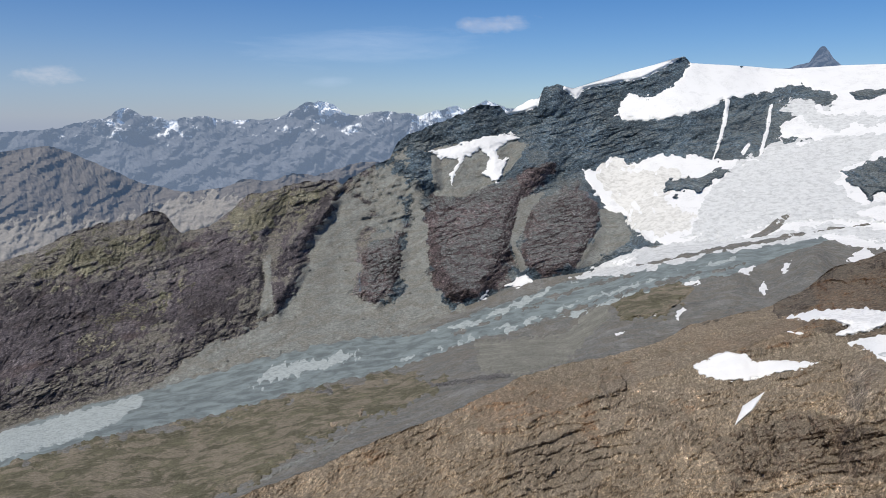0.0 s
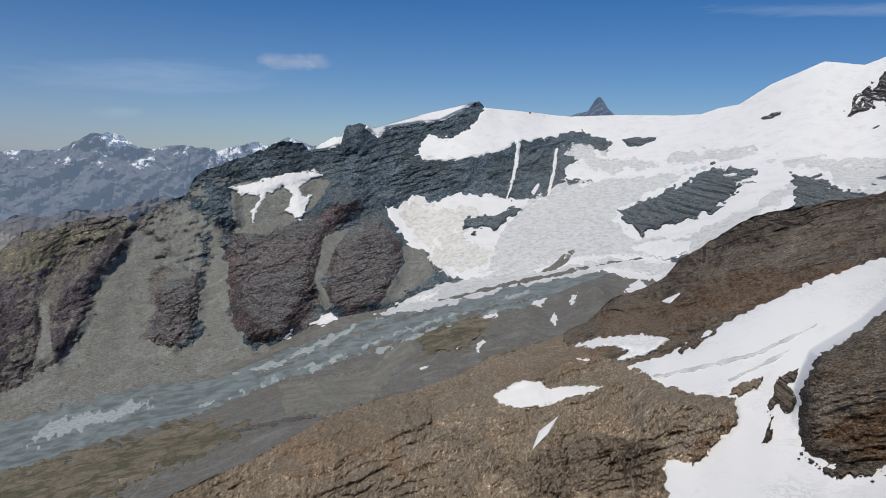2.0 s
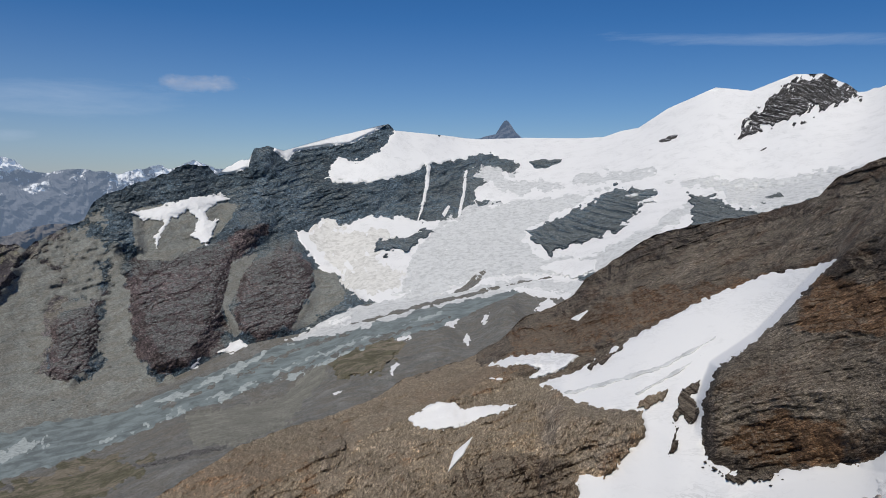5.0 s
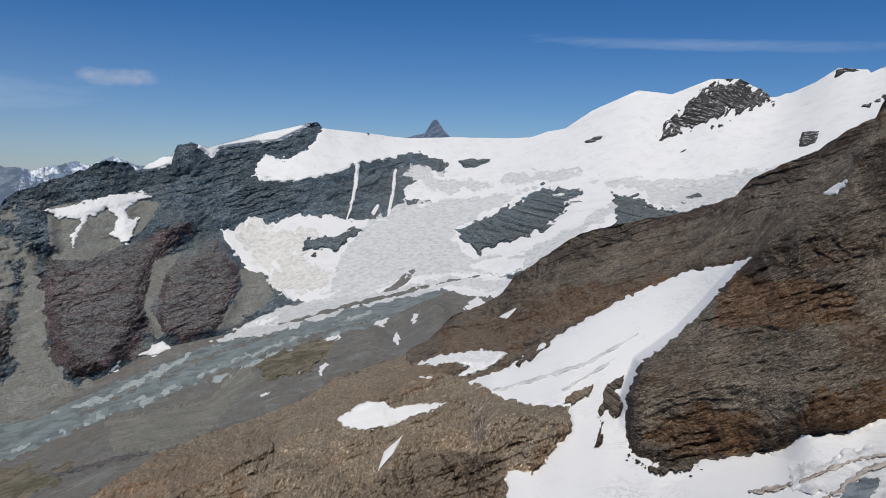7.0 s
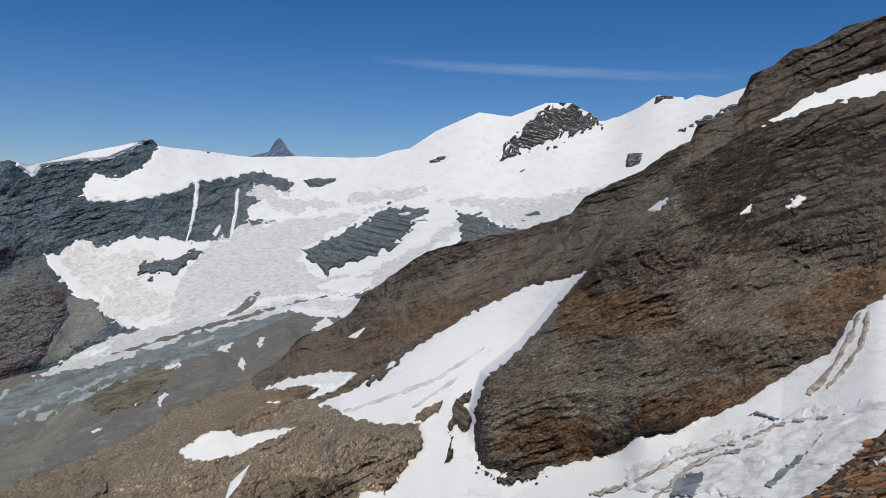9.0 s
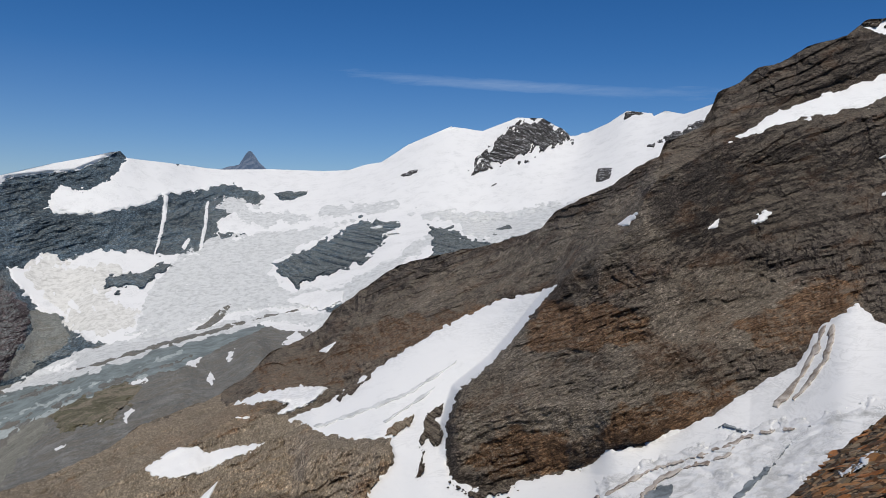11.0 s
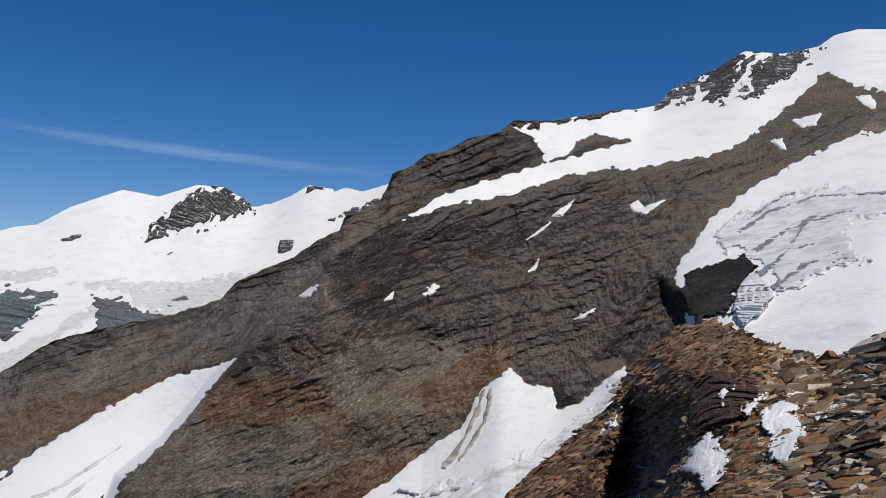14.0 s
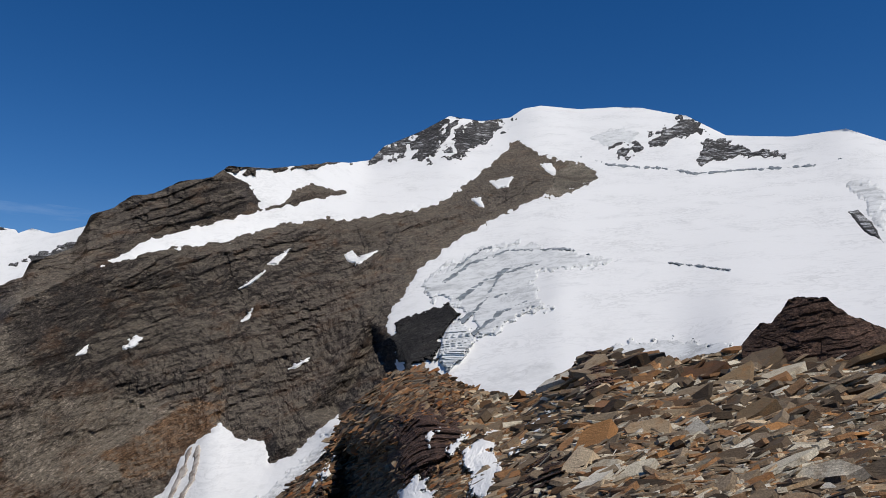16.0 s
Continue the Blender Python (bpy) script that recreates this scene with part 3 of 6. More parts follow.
    el = (lo0 + (lo1 - lo0) * f) * (1 - k) + (hi0 + (hi1 - hi0) * f) * k
    ob = grid_mesh(name, place(az, el, d + 0 * az), None, material)
    layer = ob.data.uv_layers.new(name="UVMap")
    idx = np.empty(len(ob.data.loops), np.int32)
    ob.data.loops.foreach_get("vertex_index", idx)
    layer.data.foreach_set("uv", np.stack([f, k], -1).reshape(-1, 2)[idx].astype(np.float32).ravel())
    ob.visible_shadow = False
    return ob


# Horizon haze as an added glowing sheet, thinner upwards and to the right.
M_HAZE = air_material("horizon_haze_glow", (0.25, 0.28, 0.415), 1.0, "haze", 0.12, 0.8, 0.8)
tagged(air_sheet("haze_backdrop", ((-45, -3, 15), (125, -3, 15)), 4950, M_HAZE, 120), "glowing sheet for pale haze along the horizon", "sky", kind="structure")
M_CLOUD = air_material("white_cloud", (0.62, 0.61, 0.65), 1.0, "cloud", 0, 0.95, 0.62, (0.006, 0.006, 0.012), 0.46)
M_WISP = air_material("thin_cirrus", (0.5, 0.6, 0.76), 1.0, "cloud", 0, 0.9, 0.3, (0.0016, 0.0016, 0.012), 0.44)
CLOUDS = (([(-0.16, 5.76), (-0.16, 7.20),], [(7.14, 5.72), (7.10, 7.26),], M_CLOUD, "small white cloud puff in blue sky"),
          ([(-29.28, 1.70), (-29.14, 3.31),], [(-23.84, 1.89), (-23.71, 3.62),], M_CLOUD, "small pale cloud low over the range"),
          ([(-10.36, 1.84), (-10.33, 2.83),], [(-5.92, 2.06), (-5.90, 2.98),], M_WISP, "faint grey cloud smudge"),
          ([(27.54, 10.16), (27.51, 11.21),], [(59.60, 8.49), (59.53, 9.48),], M_WISP, "long thin condensation streak"),
          ([(-16.16, 2.95), (-16.01, 5.99),], [(4.75, 3.86), (4.70, 6.98),], M_WISP, "thin veil of cirrus"))
for (a0, a1), (c0, c1), mat, text in CLOUDS:
    tagged(air_sheet("cloud", ((a0[0], a0[1], a1[1]), (c0[0], c0[1], c1[1])), 4900, mat), text, "cloud", "clouds")

# ---------------------------------------------------------------- the slopes
FAR_CREST = [(-31.54, -1.19, 4750), (-28.39, -0.94, 4750), (-26.41, -0.81, 4750), (-24.68, -0.34, 4750),
    (-23.28, -0.08, 4750), (-22.17, 0.68, 4750), (-21.14, 0.04, 4750), (-19.33, -0.23, 4750), (-17.06, 0.08, 4750),
    (-14.78, -0.36, 4750), (-11.62, -0.08, 4750), (-9.79, 1.04, 4750), (-8.38, 1.05, 4750), (-6.98, 0.04, 4750),
    (-4.30, 0.32, 4750), (-1.82, 0.04, 4750), (0.66, 0.73, 4750), (1.91, 0.45, 4750), (3.14, 1.14, 4750),
    (3.97, 0.85, 4750), (5.62, 0.44, 4750), (10.51, -0.16, 4750),]
FAR_FOOT = [(-32.12, -7.57, 4400), (-7.79, -8.83, 4400), (10.78, -8.76, 4400),]
far = Land([FAR_CREST, FAR_FOOT], 260, 700, ((-40, 0.22), (20, 0.22)), (), 60, 0.9)
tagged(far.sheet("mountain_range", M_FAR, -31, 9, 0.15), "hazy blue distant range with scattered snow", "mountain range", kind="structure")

SPUR_CREST = [(-31.70, -2.95, 4100), (-29.78, -2.29, 4100), (-27.16, -1.91, 4100), (-26.18, -2.18, 4100),
    (-23.17, -3.65, 4050), (-21.43, -4.59, 4000), (-18.48, -5.27, 3950), (-15.77, -4.94, 3900),
    (-14.57, -4.49, 3850), (-12.59, -4.61, 3850), (-10.96, -4.14, 3850), (-9.33, -4.25, 3800),
    (-7.68, -3.85, 3800), (-6.01, -3.24, 3800), (-3.93, -3.46, 3800), (-1.01, -3.88, 3800),]
SPUR_FOOT = [(-32.44, -11.13, 3500), (-23.69, -11.28, 3500), (-1.03, -11.44, 3500),]
spur = Land([SPUR_CREST, SPUR_FOOT], 120, 420, ((-40, 0.15), (20, 0.15)))
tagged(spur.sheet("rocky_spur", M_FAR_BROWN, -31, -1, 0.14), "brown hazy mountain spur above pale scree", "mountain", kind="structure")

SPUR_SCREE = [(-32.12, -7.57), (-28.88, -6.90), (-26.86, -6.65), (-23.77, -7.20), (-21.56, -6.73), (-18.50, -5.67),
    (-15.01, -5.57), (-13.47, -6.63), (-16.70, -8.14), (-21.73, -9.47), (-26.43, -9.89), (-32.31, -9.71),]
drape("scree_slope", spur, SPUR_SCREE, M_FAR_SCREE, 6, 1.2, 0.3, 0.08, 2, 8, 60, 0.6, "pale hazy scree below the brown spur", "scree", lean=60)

PEAK = Land([[(22.73, 3.02, 4850), (23.64, 3.17, 4850), (24.18, 3.31, 4850), (24.89, 3.45, 4850), (25.09, 3.83, 4850),
    (25.33, 4.24, 4850), (25.53, 4.49, 4850), (25.74, 4.50, 4850), (26.00, 4.22, 4850), (26.21, 3.85, 4850),
    (26.47, 3.57, 4850), (26.90, 3.13, 4850),],
             [(22.77, 0.79, 4750), (26.96, 0.89, 4750),]], 90, 160, ((0, 0.09), (60, 0.09)))

WALL_CREST = [(-32.33, -9.92, 2500), (-30.39, -9.35, 2500), (-28.38, -8.79, 2520), (-26.27, -7.82, 2550),
    (-24.12, -7.18, 2580), (-21.95, -7.03, 2600), (-20.99, -6.48, 2600), (-20.07, -6.72, 2620),
    (-19.02, -8.12, 2640), (-17.07, -7.72, 2660), (-15.45, -6.57, 2700), (-14.22, -5.59, 2720),
    (-12.61, -5.34, 2740), (-10.16, -4.73, 2760), (-8.11, -4.59, 2780), (-7.50, -5.01, 2800), (-6.02, -3.95, 2850),
    (-3.93, -3.13, 2900), (-3.29, -1.81, 2950), (-1.00, -0.66, 3000), (1.08, 0.04, 3050), (2.73, 0.81, 3100),
    (4.17, 0.73, 3150), (4.67, 0.24, 3250), (6.42, 1.13, 3250),] + \
    [(7.03, 1.37, 3250), (7.34, 2.05, 3250), (8.22, 2.29, 3250), (8.83, 2.12, 3280), (9.40, 1.96, 3400),
    (12.77, 3.00, 3500), (14.69, 3.47, 3550), (16.19, 3.91, 3580), (17.01, 4.08, 3600), (17.44, 3.62, 3650),
    (20.82, 3.36, 3750), (23.82, 3.10, 3850), (22.73, 3.15, 4000), (26.90, 3.25, 4100), (31.06, 3.26, 4100),
    (32.71, 3.37, 4050), (33.93, 3.80, 4000), (35.14, 4.03, 4000), (37.11, 5.38, 4000),] + \
    [(40.22, 6.77, 4000), (42.56, 6.48, 4050), (45.14, 7.49, 4050), (46.98, 7.45, 4050), (47.72, 7.06, 4050),
    (48.45, 6.74, 4050), (49.02, 6.21, 4050), (50.23, 6.44, 4000), (51.72, 7.13, 3950), (53.00, 7.99, 3900),
    (54.81, 7.55, 3900), (54.80, 7.77, 3900), (55.64, 7.96, 3800), (56.91, 7.70, 3700), (58.86, 8.36, 3600),
    (63.11, 9.23, 3500),]
WALL_MID = [(-32.78, -14.67, 2250), (-23.85, -13.58, 2300), (-13.60, -9.90, 2450), (-7.81, -9.67, 2550),
    (-1.87, -8.07, 2650), (3.62, -5.54, 2800), (9.01, -4.66, 2900), (10.22, -3.82, 2950), (13.02, -3.38, 3100),
    (15.39, -2.90, 3100), (20.34, -3.02, 3050), (22.84, -2.55, 3050), (27.03, -2.04, 3100), (31.19, -0.88, 3150),
    (35.29, 0.26, 3200), (39.33, 0.36, 3100), (43.28, -0.35, 3000), (48.06, 0.95, 3000), (55.07, 3.62, 3000),
    (59.09, 5.06, 3000), (63.21, 5.97, 3000),]
WALL_FOOT = [(-33.31, -20.05, 1950), (-31.35, -19.92, 1950), (-21.97, -18.81, 1950), (-16.39, -17.83, 1980),
    (-7.97, -16.31, 2020), (-3.65, -16.02, 2050), (1.56, -14.16, 2150), (6.26, -12.13, 2250),
    (11.68, -11.13, 2320), (14.50, -10.35, 2380), (14.62, -9.29, 2350), (18.75, -8.97, 2300), (22.95, -8.43, 2250),
    (27.18, -8.01, 2200), (30.58, -8.24, 2150), (35.52, -5.96, 2100), (43.43, -3.56, 2200), (55.28, 0.35, 2300),
    (59.20, 1.72, 2400), (63.33, 2.25, 2400),]
VALLEY_MID = [(-33.58, -22.58, 1500), (-31.53, -21.72, 1500), (-28.10, -21.79, 1500), (-24.43, -21.31, 1520),
    (-17.78, -21.03, 1550), (-9.35, -19.52, 1600), (-3.68, -18.50, 1650), (2.00, -16.45, 1750),
    (9.32, -15.85, 1700), (13.40, -13.19, 1750), (21.14, -10.69, 1850), (26.41, -8.76, 1900),
    (23.02, -11.76, 1700), (27.25, -10.64, 1700), (31.48, -9.88, 1700), (35.60, -8.03, 1800), (55.44, -2.22, 2000),
    (63.41, -0.25, 2000),]
VALLEY_FRONT = [(-34.15, -27.79, 900), (-32.18, -27.99, 900), (-21.12, -28.96, 900), (-16.14, -28.59, 850),
    (-3.75, -24.53, 950), (5.11, -20.50, 1050), (9.42, -19.11, 1150), (17.61, -16.53, 1250), (25.00, -13.46, 1400),
    (23.06, -14.24, 1350), (27.32, -13.34, 1400), (31.54, -11.54, 1500), (35.67, -9.69, 1500),
    (55.63, -5.15, 1700), (63.50, -3.15, 1700),]
JAG = ((-33, 0.22), (7.5, 0.22), (8.6, 0.0), (19, 0.02), (36, 0.0), (47, 0.03), (48, 0.12), (50, 0.12), (51, 0.0), (62, 0.05))
B_ONE = [(-6.26, -10.12), (-5.70, -9.29), (-4.00, -8.89), (-2.93, -8.06), (-3.07, -9.74), (-3.39, -11.42),
    (-3.62, -12.89), (-5.13, -13.82), (-6.40, -13.04), (-6.16, -11.38),]
B_TWO = [(-1.02, -6.81), (0.68, -5.97), (2.78, -5.55), (4.87, -4.91), (6.08, -2.62), (7.96, -3.44), (7.36, -4.68),
    (5.73, -6.36), (5.34, -8.04), (5.15, -9.72), (3.69, -11.84), (2.85, -13.53), (0.26, -13.33), (-0.60, -11.44),
    (-1.24, -8.91),]
B_THREE = [(6.18, -8.03), (6.58, -6.77), (8.21, -5.50), (9.84, -4.86), (10.67, -5.46), (11.56, -7.50), (11.20, -9.16),
    (10.02, -11.06), (7.52, -11.76), (6.24, -11.38), (5.58, -9.71),]
B_GULLY = [(-12.85, -11.57), (-13.01, -10.33), (-11.08, -7.93), (-9.41, -7.14), (-7.71, -5.09), (-8.16, -6.95),
    (-10.09, -9.19), (-10.79, -11.66), (-12.54, -14.13), (-13.01, -13.62),]
B_LEFT = [(-32.38, -10.42), (-26.29, -8.20), (-21.20, -6.94), (-18.66, -8.45), (-15.47, -6.97), (-14.23, -5.79),
    (-11.81, -5.44), (-13.18, -9.51), (-13.77, -13.98), (-16.27, -15.44), (-21.08, -16.98), (-26.02, -18.27),
    (-33.12, -18.16),]
B_TOWER = [(-2.59, -2.84), (-2.25, -2.14), (-1.21, -2.14), (-0.59, -3.26), (-0.38, -5.14), (-2.27, -5.13),]
B_HEAD = [(7.04, 1.05), (7.34, 2.05), (8.22, 2.29), (8.91, 2.12), (9.26, 1.04), (8.88, 0.24), (7.26, 0.24),]
wall = Land([WALL_CREST, WALL_MID, WALL_FOOT, VALLEY_MID, VALLEY_FRONT], 62, 200, JAG,
            ((B_ONE, 70, 0.8), (B_TWO, 110, 1.0), (B_THREE, 90, 0.9), (B_GULLY, 70, 0.6), (B_LEFT, 60, 1.2), (B_TOWER, 50, 0.5), (B_HEAD, 40, 0.5)), 65, 0.6, 16, (2, 0.3), steps=0.55)
PLATEAU = [(17.45, 3.72), (20.23, 3.81), (26.88, 3.71), (32.69, 3.82), (35.12, 4.55), (40.19, 7.35), (45.11, 8.05),
    (47.70, 7.43), (50.19, 6.99), (52.97, 8.52), (55.40, 8.23), (55.62, 8.49), (58.97, 8.98), (59.90, 5.91),
    (54.92, 4.11), (50.79, 1.67), (45.05, -0.82), (38.70, -3.02), (31.34, -6.97),] + \
    [(30.59, -8.45), (26.34, -8.15), (20.85, -9.08), (17.09, -9.51), (14.62, -8.55), (14.00, -7.65), (13.19, -7.03),
    (12.19, -6.74), (11.32, -5.80), (10.61, -4.78), (10.22, -3.77), (11.20, -3.97), (11.87, -3.56), (12.11, -2.95),
    (12.98, -3.47), (13.78, -3.54), (14.38, -3.04), (15.39, -2.78), (18.05, -2.73), (20.34, -3.11), (22.84, -2.64),
    (25.75, -1.31), (23.32, -1.54), (23.55, -0.44), (24.67, 0.08), (25.70, 0.74), (26.34, 0.25), (26.61, 1.22),
    (24.63, 2.08), (22.34, 1.69), (20.89, 1.15), (20.27, 1.39), (19.25, 0.70), (17.00, 0.06), (14.17, -0.30),
    (12.38, -0.01), (13.28, 1.51), (14.96, 1.32), (16.37, 2.05),]
wall.covered = (PLATEAU,)
RUSTY, RUBBLY, DARK_ROCK, PALE_ROCK = 0, 1, 2, 3
wall.rocks = (
    (RUSTY, B_ONE, 0.5), (RUSTY, B_THREE, 0.6),
    (RUSTY, [(-0.59, -5.55), (4.88, -5.12), (5.69, -3.86), (8.16, -3.43), (7.58, -5.09), (6.15, -6.36), (5.15, -9.3), (4.98, -12.24), (3.28, -13.1),
             (0.69, -13.75), (-0.6, -12.28), (-1.45, -8.07)], 0.7),
    (RUBBLY, [(-2.15, -4.71), (-1.64, -5.13), (-1.78, -8.07), (-1.24, -10.18), (-0.69, -13.12), (-2.76, -13.32), (-2.09, -9.75), (-2.37, -7.23)], 0.3),
    (RUBBLY, [(8.41, -5.08), (9.04, -5.69), (7.44, -8.01), (6.21, -9.7), (6.25, -11.79), (5.61, -11.39), (5.36, -9.3), (6.58, -6.77)], 0.35),
    (RUBBLY, [(-3.96, -5.96), (-3.34, -6.8), (-5.06, -9.3), (-6.16, -11.38), (-6.78, -10.53), (-5.47, -8.04)], 0.4))
tagged(wall.sheet("rock_ridge", M_WALL, -32, -5, 0.085, 0, 2), "purple-brown rock ridge with grassy ledges", "mountain", kind="structure")
tagged(wall.sheet("mountain_wall", M_BLUE, -5, 62, 0.085, 0, 2), "blue-grey rock wall below a snow plateau", "mountain", kind="structure")
tagged(wall.sheet("valley_floor", M_MORAINE, -32, 62, 0.12, 2, 4, False, 0.7), "grey moraine debris on the valley floor", "valley", kind="structure")
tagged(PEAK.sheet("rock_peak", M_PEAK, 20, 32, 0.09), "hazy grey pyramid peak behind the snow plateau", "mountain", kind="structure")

NEAR_CREST = [(-33.97, -26.19, 470), (-24.90, -27.23, 475), (-16.04, -26.75, 480), (-9.97, -25.41, 490),
    (-6.41, -24.05, 500), (-2.85, -22.97, 510), (0.71, -21.79, 520), (4.23, -20.12, 540), (5.96, -19.17, 550),
    (9.39, -18.10, 560), (12.74, -17.30, 580), (16.38, -16.03, 600), (18.30, -14.68, 640), (23.04, -13.21, 680),
    (25.57, -11.72, 740), (27.24, -10.02, 760), (29.34, -9.12, 790), (31.00, -8.22, 800), (31.81, -6.94, 820),
    (35.46, -4.30, 850), (36.46, -3.64, 850),] + \
    [(39.46, -2.71, 800), (43.73, -1.82, 740), (47.05, -0.64, 660), (48.07, 0.75, 640), (50.49, 1.94, 610),
    (52.16, 2.71, 600), (53.75, 3.99, 590), (55.32, 4.75, 580), (55.71, 5.80, 590), (56.96, 6.25, 620),
    (58.19, 6.90, 680), (58.86, 8.36, 740), (59.09, 9.10, 750), (60.61, 9.82, 780), (61.62, 10.64, 790),
    (63.05, 10.93, 800), (64.66, 11.84, 820), (67.06, 12.41, 860), (68.03, 13.24, 880), (70.97, 13.27, 950),
    (73.24, 13.56, 1020), (75.82, 13.98, 1100),] + \
    [(77.00, 13.96, 1250), (78.48, 14.19, 1400), (79.51, 15.22, 1500), (82.42, 16.43, 1600), (84.48, 17.51, 1650),
    (86.95, 17.14, 1700), (89.16, 17.37, 1730), (90.15, 17.98, 1750), (91.52, 18.17, 1750), (94.40, 17.80, 1760),
    (96.99, 17.81, 1760), (98.96, 17.63, 1750), (101.21, 17.04, 1700), (102.13, 16.84, 1650),
    (104.78, 15.25, 1550), (109.02, 14.75, 1470), (112.41, 14.88, 1400), (114.69, 13.79, 1300),
    (118.62, 11.50, 1150), (123.86, 8.18, 1000),]
NEAR_MID = [(-34.19, -28.10, 450), (-16.20, -29.67, 455), (-3.78, -26.86, 475), (5.15, -22.91, 495), (13.68, -19.64, 520),
    (21.49, -16.16, 560), (27.32, -13.34, 600), (31.59, -13.19, 590), (35.72, -10.92, 590), (43.55, -5.97, 600),
    (48.19, -4.71, 540), (51.44, -2.41, 500), (54.03, -0.42, 490), (54.13, 2.40, 500), (57.02, 4.17, 540),
    (59.90, 5.91, 630), (67.22, 7.43, 710), (75.95, 9.85, 830), (77.14, 9.83, 840), (83.00, 10.77, 920),
    (89.84, 12.73, 1080), (95.57, 12.54, 1080), (101.54, 12.20, 1050), (105.20, 11.70, 1000), (114.51, 10.90, 900),
    (123.68, 5.91, 640),]
NEAR_LOW = [(-34.67, -32.09, 420), (-16.50, -34.50, 425), (-3.86, -32.07, 430), (5.29, -30.57, 440), (14.05, -27.72, 450),
    (22.04, -24.09, 470), (29.22, -21.76, 470), (29.59, -17.34, 500), (35.93, -16.19, 490), (40.22, -19.37, 430),
    (44.24, -19.30, 420), (51.64, -17.14, 410), (56.31, -15.28, 400), (52.20, -16.17, 400), (59.67, -13.14, 400),
    (64.52, -9.66, 410), (67.62, -5.43, 440), (71.57, -6.00, 430), (76.38, -4.50, 420), (76.79, -4.40, 390),
    (80.45, -1.76, 400), (82.89, -0.84, 380), (92.67, 4.34, 470), (101.54, 4.42, 460), (104.89, 4.23, 420),
    (114.08, 3.99, 400), (123.39, 2.34, 300),]
NEAR_FOOT = [(-35.62, -39.08, 380), (-4.05, -43.47, 390), (22.92, -35.07, 400), (32.04, -25.69, 420), (44.51, -24.06, 360),
    (56.65, -20.11, 330), (64.03, -19.40, 300), (75.66, -16.29, 260), (77.14, -14.29, 250), (83.09, -8.52, 240),
    (90.92, -6.42, 230), (101.53, -4.81, 220), (104.57, -3.50, 200), (113.64, -3.19, 190), (122.98, -2.78, 150),]
NOSE = [(48.20, -4.79), (46.64, -6.78), (45.23, -8.67), (43.77, -10.38), (41.11, -12.59), (40.34, -15.05),
    (40.33, -17.42), (40.61, -18.94), (40.80, -22.71), (41.19, -29.76), (67.47, -23.47), (74.00, 4.40),
    (53.68, 5.09), (50.00, -1.70),]
CLEFT = [(78.90, 1.30), (80.62, -0.51), (81.09, -2.56), (78.84, -3.48), (76.81, -4.81), (74.70, -4.27), (76.91, -1.91),
    (77.89, 0.21),]
near = Land([NEAR_CREST, NEAR_MID, NEAR_LOW, NEAR_FOOT], 32, 85,
            ((-33, 0.1), (40, 0.15), (57, 0.12), (63, 0.12), (70, 0.08), (74, 0.12), (79, 0.0), (115, 0.0)),
            ((NOSE, 45, 0.5, ("height", -13.5, -18.0), ("height", -3.0, 2.0), ("bearing", 46.0, 62.0)), (CLEFT, -40, 0.9)), 62, 0.6, 20, None, (22, 34, 0.55), 0.8)
near.rocks = (
    (RUBBLY, [(27.4, -12.0), (31.6, -8.6), (36.3, -4.4), (44.6, -2.5), (48.7, 0.0), (54.4, 3.5), (61.6, 5.0), (67.3, 4.3), (67.7, 1.6), (64.5, -1.3),
              (57.1, -1.6), (53.0, -2.0), (48.9, -4.5), (44.7, -5.7), (38.1, -9.3), (32.1, -11.7)], 1.2),
    (RUBBLY, [(54.3, 0.7), (59.5, 3.1), (65.2, 5.6), (68.4, 1.3), (64.0, -0.7), (59.1, -1.5), (54.5, -2.2)], 1.2),
    (RUBBLY, [(54.7, -4.3), (58.5, -2.9), (63.4, -3.0), (66.4, -4.6), (66.2, -7.6), (61.6, -8.9), (55.0, -8.4)], 1.4),
    (DARK_ROCK, [(84.3, 10.7), (84.7, 12.8), (89.0, 14.0), (93.3, 13.5), (95.3, 12.6), (89.9, 11.5), (87.3, 9.9)], 0.8),
    (RUBBLY, [(1.7, -18.9), (8.7, -17.6), (14.5, -17.2), (20.4, -15.5), (26.8, -13.0), (33.2, -13.9), (36.6, -15.3), (30.7, -16.1), (28.2, -15.8),
              (23.1, -19.1), (17.9, -19.1), (14.5, -18.6), (8.7, -19.9), (3.9, -20.6)], 0.8),
    (DARK_ROCK, [(29.69, -10.08), (32.16, -7.18), (34.23, -4.64), (36.11, -3.77), (38.83, -2.66), (43.85, -2.01), (40.95, -3.25), (36.76, -5.02), (34.26, -6.74), (31.77, -9.26)], 0.5),
    (RUSTY, [(26.3, -11.2), (30.8, -9.7), (35.6, -7.7), (42.2, -6.4), (44.7, -5.9), (38.1, -9.5), (33.3, -11.4), (27.5, -13.2)], 0.6),
    (RUSTY, [(47.0, -5.8), (50.6, -6.1), (55.2, -6.7), (54.5, -8.8), (50.7, -9.2), (46.1, -9.8)], 0.8),
    (RUSTY, [(60.9, -6.7), (64.3, -4.9), (67.5, -1.6), (69.2, -3.0), (67.3, -6.3), (65.9, -7.9), (62.9, -8.6)], 0.7),
    (RUSTY, [(52.6, -13.7), (55.8, -12.5), (58.3, -12.1), (61.0, -10.3), (61.6, -11.8), (58.3, -14.1), (55.1, -15.6), (52.2, -15.9)], 0.6),
    (RUSTY, [(42.2, -16.9), (45.9, -15.2), (49.3, -15.5), (49.4, -17.8), (45.2, -18.8), (42.2, -18.4)], 0.8),
